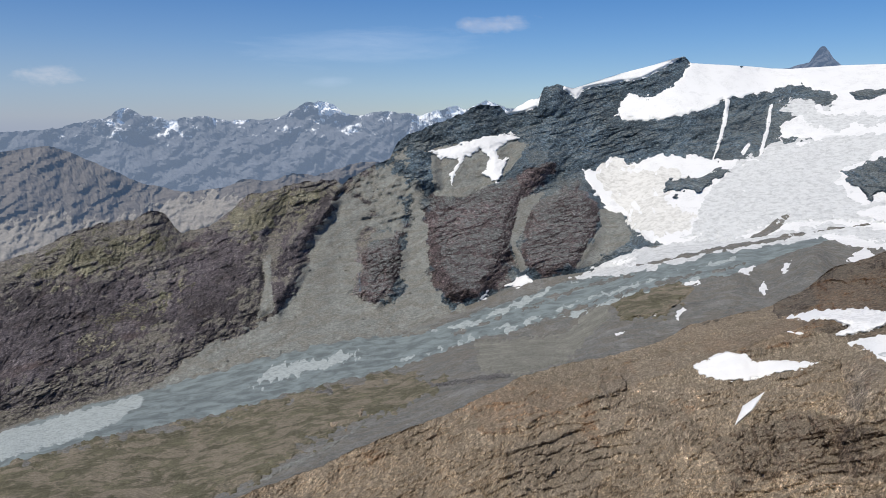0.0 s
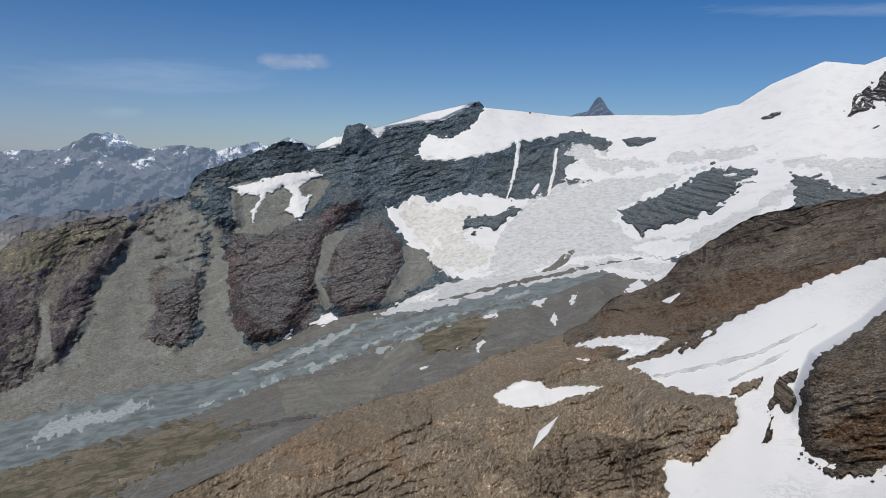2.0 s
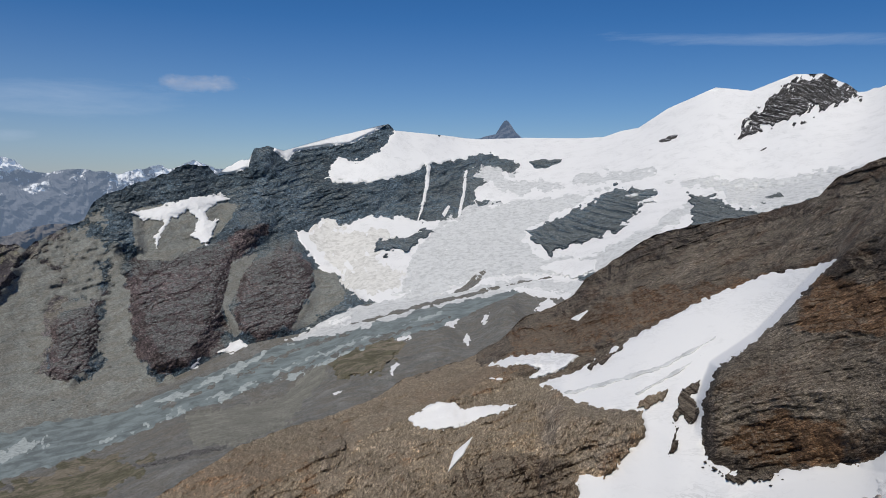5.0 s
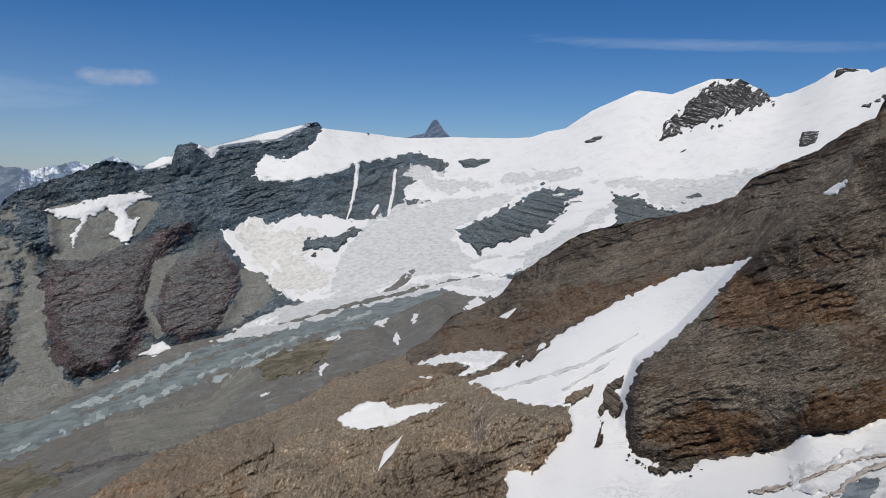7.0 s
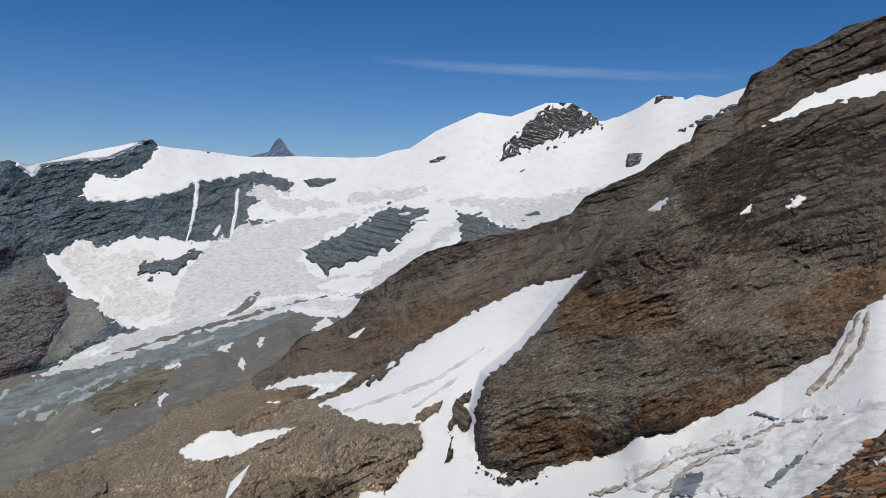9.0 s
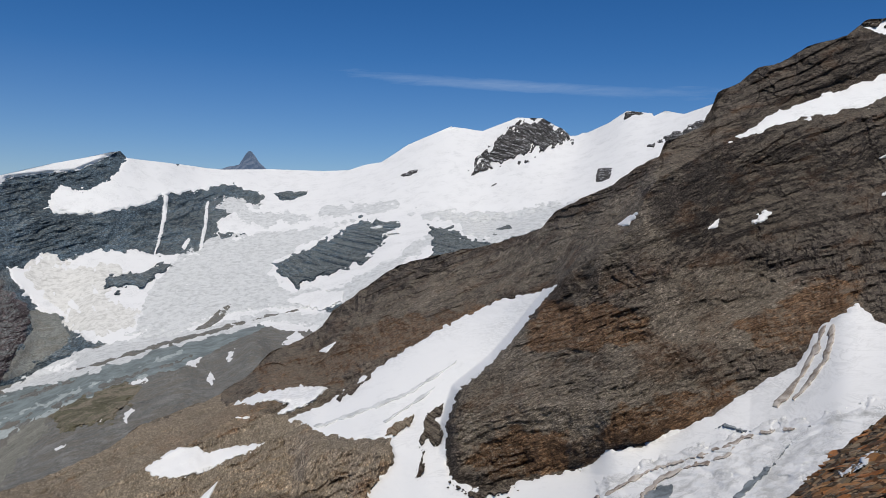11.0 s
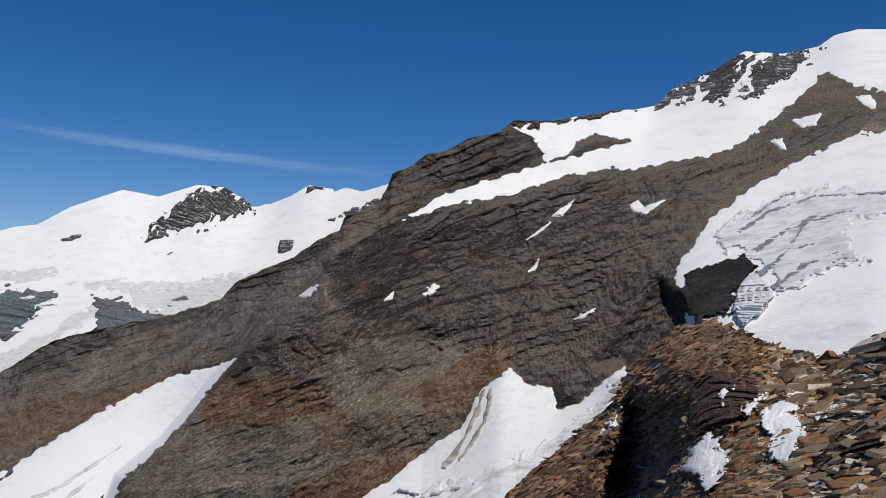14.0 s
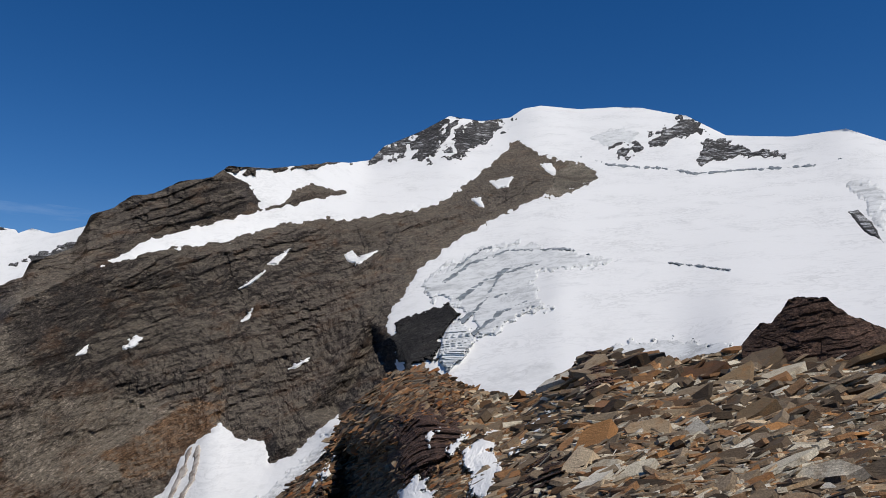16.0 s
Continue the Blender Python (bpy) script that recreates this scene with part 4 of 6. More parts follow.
    (RUSTY, [(67.7, 1.9), (69.9, 0.8), (73.2, 2.4), (75.4, 2.5), (75.6, -1.9), (71.7, -1.4)], 0.9),
    (RUSTY, [(71.7, -0.7), (74.8, 1.0), (78.1, 2.7), (79.8, 1.8), (78.2, -0.7), (74.9, -2.7), (71.7, -3.1)], 0.8),
    (RUSTY, [(70.0, 2.5), (74.7, 4.3), (78.0, 6.4), (80.5, 6.0), (78.1, 3.5), (73.2, 1.4)], 0.7),
    (RUSTY, [(1.3, -21.1), (5.1, -19.6), (8.7, -19.5), (10.7, -20.0), (8.7, -21.8), (3.9, -22.8)], 0.6),
    (RUSTY, [(24.4, -20.3), (26.1, -19.9), (29.2, -20.1), (28.8, -22.1), (25.8, -22.2)], 0.5),
    (RUSTY, [(16.2, -16.9), (20.4, -15.5), (24.7, -13.8), (28.1, -12.1), (33.1, -11.9), (27.3, -14.2), (22.2, -16.3)], 0.5),
    (RUSTY, [(10.7, -19.4), (12.1, -19.8), (12.3, -24.1), (10.5, -24.0)], 0.5),
    (RUBBLY, [(41.56, -11.58), (45.26, -8.14), (49.3, -5.5), (54.94, -7.66), (57.73, -10.62), (56.68, -13.05), (52.04, -15.03), (47.19, -16.96), (42.14, -17.62), (40.79, -14.87)], 1.2),
    (RUBBLY, [(50.24, -9.55), (54.2, -8.91), (58.47, -10.56), (60.04, -12.71), (57.11, -14.17), (52.43, -14.6)], 1.0),
    (DARK_ROCK, [(54.19, 2.37), (59.32, 5.1), (67.28, 7.08), (67.77, -3.41), (62.83, -2.91), (58.15, -2.32), (55.06, -0.42)], 1.4),
    (RUSTY, [(0.71, -20.78), (5.1, -19.69), (8.6, -20.37), (6.47, -22.47), (2.94, -23.17)], 0.6),
    (RUSTY, [(12.17, -18.75), (14.01, -17.62), (15.11, -19.13), (12.87, -20.3)], 0.4),
    (DARK_ROCK, [(20.6, -23.18), (24.89, -21.43), (25.79, -23.48), (22.16, -25.73)], 0.5),
    (PALE_ROCK, [(5.17, -24.1), (9.53, -22.71), (13.02, -24.02), (11.87, -27.25), (5.24, -27.66)], 0.7),
    (PALE_ROCK, [(13.7, -20.04), (18.96, -19.16), (19.56, -22.56), (15.13, -23.82)], 0.7),
    (DARK_ROCK, [(65.7, 2.44), (69.03, 5.75), (76.28, 8.45), (83.03, 9.42), (82.21, 6.46), (80.13, 4.34), (79.77, 1.0), (81.07, -2.28), (76.6, -4.7), (71.89, -7.0), (69.01, -3.07)], 1.5),
    (DARK_ROCK, [(57.6, 5.0), (61.1, 6.8), (67.1, 7.9), (75.2, 9.7), (75.3, 5.4), (71.5, 4.3), (66.1, 5.4), (62.4, 5.0)], 0.9),
    (DARK_ROCK, [(58.4, 7.0), (59.5, 9.8), (64.0, 11.7), (70.8, 12.8), (71.2, 11.0), (66.0, 9.3), (61.5, 7.6)], 0.9),
    (DARK_ROCK, [(68.8, -4.0), (72.4, -2.1), (75.6, -2.6), (75.7, -5.5), (72.6, -7.3), (71.2, -5.6)], 0.8),
    (DARK_ROCK, [(68.1, -0.7), (71.5, 2.6), (77.2, 3.5), (80.6, 2.7), (81.5, -1.5), (76.6, -3.9), (71.9, -7.4), (68.7, -4.6)], 1.2),
    (DARK_ROCK, [(20.1, -23.0), (23.1, -20.9), (27.4, -19.6), (31.7, -20.0), (32.1, -23.1), (24.1, -24.2)], 0.6),
    (PALE_ROCK, [(30.8, -18.9), (33.4, -18.3), (35.4, -17.4), (35.9, -18.5), (33.9, -20.4), (31.3, -20.4)], 0.5),
    (PALE_ROCK, [(11.6, -20.1), (13.2, -18.2), (14.7, -18.7), (14.5, -21.4), (12.8, -23.2), (11.6, -22.0)], 0.5),
    (PALE_ROCK, [(28.6, -16.2), (31.6, -15.6), (36.2, -15.7), (36.7, -17.3), (33.4, -18.3), (29.1, -19.0)], 0.6))
# the outlines of the great snow covers: the ground under them is worn smooth
GULLY = [(48.38, -4.70), (46.65, -6.90), (45.24, -8.79), (43.78, -10.50), (41.24, -12.70), (40.42, -15.05),
    (40.37, -17.41), (40.86, -19.03), (43.47, -19.70), (51.30, -17.48), (55.01, -15.78), (56.90, -14.46),
    (59.44, -14.71), (60.03, -22.64), (44.62, -25.82), (32.10, -27.15), (31.65, -20.99), (34.21, -20.72),
    (35.01, -19.42), (36.51, -17.94), (36.14, -16.26), (32.97, -16.21), (28.01, -14.88), (30.77, -14.04),
    (33.26, -12.49), (36.12, -10.49), (39.70, -8.23), (43.56, -6.18), (46.94, -5.37),]
TONGUE_SNOW = [(68.33, -4.98), (69.63, -6.12), (71.38, -6.13), (71.74, -7.77), (73.14, -7.39), (76.56, -4.34), (76.95, -5.24),
    (75.38, -7.68), (72.11, -11.26), (67.95, -15.68), (65.29, -20.39), (43.24, -20.98), (50.99, -17.73),
    (52.12, -16.48), (55.13, -15.70), (59.67, -13.22), (61.70, -11.43), (64.92, -9.23), (66.06, -6.73),
    (66.84, -6.08),]
RIGHT = [(59.98, 5.75), (64.18, 7.08), (67.49, 7.68), (72.49, 9.34), (75.02, 9.85), (77.15, 9.75), (80.92, 10.41),
    (83.00, 10.77), (85.03, 11.91), (86.63, 13.11), (88.22, 14.36), (89.20, 15.43), (89.79, 15.76), (91.18, 14.73),
    (93.31, 14.10), (94.81, 13.76), (95.78, 12.91),] + \
    [(93.66, 12.26), (91.55, 11.69), (90.28, 11.09), (87.72, 9.85), (84.75, 8.17), (82.22, 6.04), (81.19, 4.35),
    (80.16, 3.09), (79.93, 1.84), (80.74, 0.39), (80.66, -2.28), (86.05, -4.67), (89.34, -5.43), (93.00, -4.18),
    (104.60, -2.74), (120.43, -2.25), (123.18, 15.83), (112.47, 15.90), (105.39, 15.97), (101.18, 17.90),
    (97.54, 18.56), (91.20, 18.87),] + \
    [(84.46, 18.37), (79.07, 15.62), (77.83, 14.59), (76.99, 14.24), (73.59, 13.65), (69.77, 13.19), (67.87, 12.96),
    (69.39, 12.10), (70.06, 11.43), (70.53, 10.34), (71.80, 10.48), (73.03, 11.86), (74.08, 12.23), (76.65, 11.77),
    (73.28, 10.83), (70.54, 10.13), (65.76, 8.71), (62.51, 7.56),]
near.covered = (GULLY, TONGUE_SNOW, RIGHT)
tagged(near.sheet("rocky_slope", M_BROWN, -33, 117, 0.105, dense=0.72), "brown gneiss slope and cliffs with rubble", "mountain slope", kind="structure")

FRONT_CREST = [(-34.67, -32.09, 4), (-3.94, -37.25, 4), (32.32, -32.32, 5), (48.82, -30.14, 6), (51.71, -26.05, 9),
    (59.99, -22.25, 25), (65.19, -17.51, 50), (67.90, -14.15, 55), (72.46, -10.06, 60), (75.38, -7.49, 60),
    (76.92, -4.47, 62), (80.17, -1.60, 62), (80.23, -1.46, 60), (82.51, -1.04, 60), (86.05, -2.45, 56),
    (89.35, -3.63, 50), (93.04, -1.77, 36), (94.48, 0.19, 33), (97.08, 0.09, 32), (100.96, -0.48, 31),
    (105.09, 0.41, 30),] + \
    [(109.34, 0.54, 30), (113.89, 0.92, 29), (117.89, 1.08, 28), (123.31, 1.38, 26),]
FRONT_MID = [(-35.24, -36.39, 3), (-4.02, -41.99, 3), (32.54, -37.05, 3.5), (49.05, -33.23, 4), (51.84, -29.35, 7),
    (60.09, -25.06, 14), (65.29, -20.39, 26), (71.08, -14.99, 40), (75.10, -10.39, 50), (76.12, -8.00, 54),
    (80.24, -3.86, 38), (80.70, -4.91, 30), (82.55, -4.70, 28), (86.06, -5.87, 25), (89.33, -7.01, 21),
    (92.99, -5.37, 20), (96.97, -4.49, 18), (100.83, -4.38, 18), (104.91, -3.87, 18), (113.64, -3.19, 18),
    (123.01, -2.46, 16),]
FRONT_LOW = [(-36.02, -41.62, 2.4), (-4.14, -47.61, 2.4), (32.84, -42.66, 2.6), (49.40, -37.53, 3), (60.20, -27.75, 9),
    (68.16, -21.54, 18), (73.80, -16.53, 36), (75.96, -14.42, 42), (79.11, -12.18, 30), (81.76, -9.66, 21),
    (80.77, -9.42, 20), (84.03, -10.18, 17), (86.88, -10.91, 15), (90.92, -10.06, 11), (96.85, -9.47, 9),
    (104.34, -9.07, 8.5), (113.34, -8.04, 8.5), (122.63, -7.15, 8),]
FRONT_FOOT = [(-37.68, -50.41, 2), (-4.40, -56.71, 2), (50.61, -49.19, 2), (60.64, -37.77, 2.6), (68.54, -31.31, 3.5),
    (74.13, -25.79, 6), (79.41, -21.57, 6), (81.02, -24.54, 4), (86.88, -21.41, 3.5), (96.56, -20.91, 3),
    (112.64, -18.88, 3), (121.80, -17.05, 3),]
FRONT_UNDER = [(-36, -90.5, 1.7), (126, -90.5, 1.7)]
CLIFF = [(76.30, -7.79), (77.16, -6.38), (78.77, -7.00), (80.32, -6.86), (79.87, -8.77), (80.42, -10.00),
    (78.73, -11.49), (77.39, -13.69), (75.58, -14.10), (74.99, -12.68), (76.20, -10.28),]
front = Land([FRONT_CREST, FRONT_MID, FRONT_LOW, FRONT_FOOT, FRONT_UNDER], 3.6, 11.0, ((-33, 0.0), (60, 0.3), (80, 0.35), (125, 0.2)), ((CLIFF, -11, 1.0),), 30, 0.6, 14)
front.far = 30.0
tagged(front.sheet("foreground_ridge", M_RUBBLE, 58, 125, 0.12, 0, 2), "rusty schist rubble ridge near the viewpoint", "ridge", kind="structure")
tagged(front.sheet("ground", M_RUBBLE, 58, 125, 0.6, 2, 4, False), "rusty schist rubble underfoot", "ground", kind="structure")
tagged(front.sheet("ground", M_RUBBLE, -35, 58, 0.6), "rusty schist rubble underfoot", "ground", kind="structure")
flank = Land([[(a, e - 0.4, r) for a, e, r in FRONT_CREST], [(a, min(e, -6.0) - 6.0, max(r * 1.6, 30)) for a, e, r in FRONT_CREST], [(a, e - 3.0, r) for a, e, r in NEAR_FOOT]], 4, 30)
tagged(flank.sheet("lower_flank", M_BROWN, -34, 122, 0.5, back=False), "steep brown rock flank below the viewpoint", "mountain slope", kind="structure")
rear = Land([[(115, -5, 2500), (220, -9, 3500), (326, -18, 3000)], [(115, -40, 6), (220, -40, 6), (326, -45, 6)], [(115, -90.5, 1.7), (220, -90.5, 1.7), (326, -90.5, 1.7)]], 40, 300)
tagged(rear.sheet("rear_slope", M_BROWN, 124, 325, 1.5, 0, 1), "brown rubble slope falling away behind", "mountain slope", kind="structure")
tagged(rear.sheet("ground", M_RUBBLE, 124, 325, 1.5, 1, 2, False), "rusty schist rubble underfoot", "ground", kind="structure")

# Purple sheets carry the ridge's shaded sides in their colour; olive ones are turf.
for k, (line, mat, text) in enumerate((
        ([(-31.89, -11.92), (-26.51, -11.02), (-21.83, -11.03), (-20.10, -13.54), (-24.07, -16.63), (-29.14, -17.79),
    (-32.43, -17.58),], M_PURPLE_SHADE, "purple rock face darkened as a shaded side"), ([(-19.11, -9.63), (-15.92, -8.17), (-13.98, -9.47), (-14.53, -12.72), (-16.23, -14.63), (-19.06, -15.61),
    (-20.51, -13.90),], M_PURPLE_SHADE, "purple rock face darkened as a shaded side"),
        ([(-9.38, -5.90), (-7.30, -5.30), (-7.75, -7.17), (-10.10, -9.61), (-11.22, -12.05), (-12.52, -13.64),
    (-12.42, -11.18), (-10.67, -7.94),], M_PURPLE_SHADE, "purple rock rib by a scree fan, darkened as a shaded side"), ([(-29.14, -10.02), (-23.46, -8.00), (-20.20, -8.77), (-23.60, -9.93), (-27.54, -10.93),], M_OLIVE, "turf-covered rock ledge on the ridge"),
        ([(-15.87, -7.16), (-14.24, -6.00), (-10.59, -5.26), (-8.96, -5.70), (-12.70, -7.67), (-14.75, -8.63),], M_OLIVE, "turf-covered rock ledge on the ridge"), ([(-26.81, -14.78), (-22.33, -12.95), (-18.45, -11.67), (-18.88, -12.44), (-22.41, -14.11), (-25.84, -16.03),], M_OLIVE, "turf-covered rock ledge on the ridge"))):
    drape("rock_buttress", wall, line, mat, 2.0, 2.2, 0.3, 0.085, 1.6, 0, 60, 1.0, text, "rock buttress", "rock buttresses", 400.0 + k, lean=32)

# ---------------------------------------------------------------- snow and ice on the far wall
plateau = drape("plateau_glacier", wall, PLATEAU, M_SNOW, 8, 0.4, 0.16, 0.07, 2.6, label="white snow plateau glacier below a long ridge", category="glacier")
drape("snowfield", wall, [(8.70, 1.92), (8.70, 2.98), (12.56, 3.65), (16.79, 4.71), (16.88, 4.06), (15.75, 3.33), (14.15, 2.55),
    (12.57, 2.37), (10.23, 1.93), (9.69, 1.20),], M_SNOW, 10, 0.05, 0.2, 0.06, label="white snow cap on a rock ridge", category="snow cap")
drape("snowfield", wall, [(4.50, 0.65), (6.41, 1.65), (7.14, 1.85), (6.92, 0.65), (5.83, 0.24), (4.80, 0.08),], M_SNOW, 10, 0.05, 0.2, 0.06, label="thin white snow wedge beside a rock tower", category="snow cap")
drape("snow_cone", wall, [(10.83, -4.02), (12.61, -2.98), (14.23, -3.77), (16.93, -3.32), (18.16, -4.88), (16.28, -5.74), (18.65, -6.86), (18.14, -8.08), (16.42, -8.76), (14.42, -8.43), (13.15, -6.64), (11.49, -5.44)], M_CREAM, 9, 0.6, 0.4, 0.07, 1.5, 3, 40, host=PLATEAU, parent=plateau, label="creamy avalanche snow in a cirque", lean=70)
drape("crevassed_shelf", wall, [(23.12, 0.98), (26.71, 0.66), (29.99, 0.52), (33.3, 1.21), (36.65, 1.28), (38.34, 0.48), (34.16, -0.23), (30.0, -0.6), (25.92, -1.33), (24.71, -0.21)], M_FIRN, 9, 0.9, 0.4, 0.06, 1.2, 3, 14, host=PLATEAU, parent=plateau, label="finely crevassed grey snow", lean=8)
drape("icefall", wall, [(18.12, -7.66), (18.88, -5.1), (20.41, -3.5), (23.13, -1.86), (26.73, -1.2), (30.0, -0.73), (33.73, -0.03), (31.67, -1.32), (28.38, -3.04), (27.16, -4.09), (28.4, -5.53), (32.13, -5.09), (36.72, -2.49), (38.79, -0.98), (40.07, -1.59), (37.15, -3.33), (34.25, -5.9), (31.74, -6.76), (27.59, -6.78), (23.15, -7.76), (20.03, -8.7), (16.26, -8.58)], M_FIRN, 12, 0.6, 0.3, 0.055, 1.5, 6, 9, host=PLATEAU, parent=plateau, label="grey crevassed ice", lean=20)
drape("serac_band", wall, [(36.92, 0.22), (40.89, 0.72), (44.36, 0.79), (48.03, 1.49), (50.50, 1.83), (48.12, -0.02), (45.97, -1.15),
    (43.73, -1.86), (41.38, -1.29), (40.95, -0.62), (38.95, -0.27),], M_FIRN, 20, 0.5, 0.4, 0.06, 1.5, 14, 20, host=PLATEAU, parent=plateau, label="broken grey-white seracs", lean=15)
drape("ice_apron", wall, [(12.67, -10.32), (15.17, -9.31), (18.12, -8.45), (22.76, -7.96), (27.18, -6.77), (31.74, -7.18), (30.92, -8.43), (27.19, -7.93), (23.56, -8.99), (19.26, -9.87), (15.52, -11.25), (10.93, -11.87), (9.59, -11.76)], M_FIRN, 10, 0.4, 0.3, 0.06, 1.5, 4, 14, host=PLATEAU, parent=plateau, label="streaked grey glacier ice", lean=15)
for k, line in enumerate(([(12.66, -11.07), (16.26, -10.05), (19.26, -9.2), (22.76, -8.28), (26.78, -7.31), (30.49, -6.69), (26.78, -7.64), (23.16, -8.69), (19.26, -9.63), (15.89, -10.54)],
                          [(21.78, -8.43), (22.96, -7.48), (23.55, -6.75), (24.74, -6.27), (24.15, -7.37), (23.16, -8.21)])):
    drape("debris_stripe", wall, line, M_MORAINE, 14, 0.2, 0.12, 0.05, 2, 0, 30, 0.0, "dark debris line on the ice", seed=185.0 + k, host=PLATEAU, parent=plateau, lean=18)
BENCH_SNOW = [(-0.79, -2.56), (0.67, -2.31), (3.16, -1.60), (5.03, -1.39), (5.44, -1.60), (4.00, -2.30), (4.27, -3.25),
    (4.85, -3.04), (4.03, -4.71), (2.86, -4.30), (3.59, -2.88), (2.76, -2.47), (1.59, -3.05), (0.67, -4.93),
    (0.46, -4.30), (1.21, -3.05), (-0.17, -3.05),]
bench = drape("scree_bench", wall, [(-0.79, -2.31), (2.75, -1.73), (4.82, -1.52), (6.28, -2.01), (5.27, -3.45), (4.03, -4.71), (1.52, -5.97),
    (-0.59, -5.76), (-0.92, -3.88),], M_SCREE, 6, 0.2, 0.3, label="grey scree bench with snow streaks", category="scree", hug=0.4)
drape("snow_patch", wall, BENCH_SNOW, M_SNOW, 16, 0.3, 0.12, 0.05, 3, grow=0.12, label="branched white snow patch on a scree bench", category="snow patch", group="snow patches")


def outcrop(poly, label, land=wall, material=M_BLUE, ragged=0.55, thick=20, relief=18, size=45, soft=0.25, step=0.06, seed=0.0, lean=20, name="rock_outcrop", hug=0.0, host=None):
    return drape(name, land, poly, material, thick, ragged, soft, step, 1.8, relief, size, hug, label, "rock outcrop", "rock outcrops", seed, None, lean, host)


outcrop([(27.07, -3.51), (29.16, -2.82), (30.39, -1.95), (32.45, -1.06), (33.66, -0.11), (36.53, -0.33), (36.75, -0.73),
    (35.77, -1.59), (34.58, -2.87), (33.78, -3.52), (32.54, -3.98), (30.89, -4.45), (29.23, -5.34), (28.37, -4.95),
    (27.50, -3.92),], "blue-grey rock island in the glacier", seed=1, host=PLATEAU)
outcrop([(38.7, -0.56), (40.89, -0.65), (41.15, -1.23), (42.59, -1.62), (44.26, -1.83), (43.87, -2.76), (39.68, -3.28), (36.75, -4.18), (37.58, -3.32), (39.04, -2.66)], "dark rock step beside the icefall", seed=2, host=PLATEAU)
outcrop([(43.31, -1.03), (44.23, -0.33), (45.59, 0.30), (45.62, -0.21), (44.64, -0.91), (43.51, -1.15),], "small dark rock among seracs", seed=3, host=PLATEAU)
outcrop([(36.28, 3.03), (37.19, 3.57), (37.91, 3.66), (37.84, 3.25), (36.81, 2.83),], "small dark rock in the snow", material=M_GREY, seed=4, host=PLATEAU, ragged=0.08)
outcrop([(41.62, 3.61), (42.65, 4.61), (43.55, 5.58), (44.27, 6.35), (44.98, 7.11), (45.70, 7.36), (46.63, 7.19),
    (46.97, 7.52), (47.72, 7.06), (48.08, 6.97), (49.00, 6.54), (48.92, 5.98), (47.82, 5.36), (46.74, 5.18),
    (45.67, 4.60), (44.56, 4.33), (43.63, 4.02), (42.32, 3.50),], "jagged dark summit rocks streaked with snow", material=M_GREY, seed=5, host=PLATEAU, ragged=1.0, lean=50)
outcrop([(42.77, 2.11), (44.06, 3.04), (44.31, 3.28), (43.70, 2.56),], "thin dark rock rib in snow", material=M_GREY, seed=6, host=PLATEAU, ragged=0.05, soft=0.15)
outcrop([(50.85, 3.45), (51.00, 3.90), (52.25, 4.01), (51.97, 3.08), (51.31, 2.78), (50.89, 2.81),], "dark square rock in the snow slope", material=M_GREY, seed=7, host=PLATEAU, ragged=0.08)
outcrop([(52.56, 7.10), (52.84, 7.92), (53.49, 8.11), (54.48, 7.71), (53.52, 7.61), (53.05, 7.27),], "dark rocks on a snow crest", material=M_GREY, seed=8, host=PLATEAU, ragged=0.12)
outcrop([(54.46, 5.35), (55.70, 6.22), (57.77, 7.18), (58.80, 7.74), (58.63, 6.29), (56.13, 5.73),], "dark rock rib beside the crest", material=M_GREY, seed=9, host=PLATEAU, ragged=0.5)
outcrop([(16.02, -4.55), (17.04, -4.24), (18.28, -4.23), (18.69, -3.89), (19.72, -3.66), (20.35, -3.86), (19.52, -4.50),
    (19.12, -5.13), (17.88, -5.36), (16.85, -5.66), (16.23, -5.17),], "blue-grey rocks in dirty snow", seed=10, host=PLATEAU, ragged=0.8)
outcrop([(27.15, 1.56), (28.19, 1.79), (29.94, 1.88), (29.78, 1.46), (28.63, 0.93), (27.79, 1.00),], "blue-grey rock lip under the plateau", seed=11, host=PLATEAU, ragged=0.1)
outcrop([(20.53, 3.37), (20.73, 3.50), (20.90, 3.34), (20.74, 3.17),], "tiny dark rock on the snow skyline", seed=12, host=PLATEAU, ragged=0.02, soft=0.12)
outcrop(B_ONE, "dark brown rock buttress between scree fans", material=M_BLUE, seed=13, ragged=0.5, relief=0, size=70, thick=2, lean=75, hug=1.0)
outcrop(B_TWO, "tall dark brown rock buttress", material=M_BLUE, seed=14, ragged=0.7, relief=0, size=70, thick=2, lean=75, hug=1.0)
outcrop(B_THREE, "rounded dark brown rock buttress beside the glacier", material=M_BLUE, seed=15, ragged=0.6, relief=0, size=70, thick=2, lean=75, hug=1.0)


def scree(poly, label, land=wall, material=M_SCREE, ragged=0.8, thick=6, hug=0.12, name="scree_fan"):
    return drape(name, land, poly, material, thick, ragged, 0.35, 0.085, 1.4, 2, 40, hug, label, "scree", "scree fans", lift=0.2)


fan = scree([(-7.71, -5.51), (-6.68, -5.52), (-5.24, -6.79), (-6.11, -8.87), (-6.56, -10.11), (-6.32, -10.96),
    (-6.79, -13.03), (-5.27, -14.11), (-3.84, -13.51), (-2.75, -12.48), (-3.26, -11.00), (-2.94, -9.32),
    (-2.29, -7.23), (-2.36, -5.13), (-1.85, -4.72), (-1.52, -6.81), (-1.11, -9.76), (-0.94, -11.44),
    (-0.17, -13.33), (0.69, -13.96), (1.56, -14.29), (-1.92, -16.04), (-7.98, -16.72), (-16.40, -18.02),
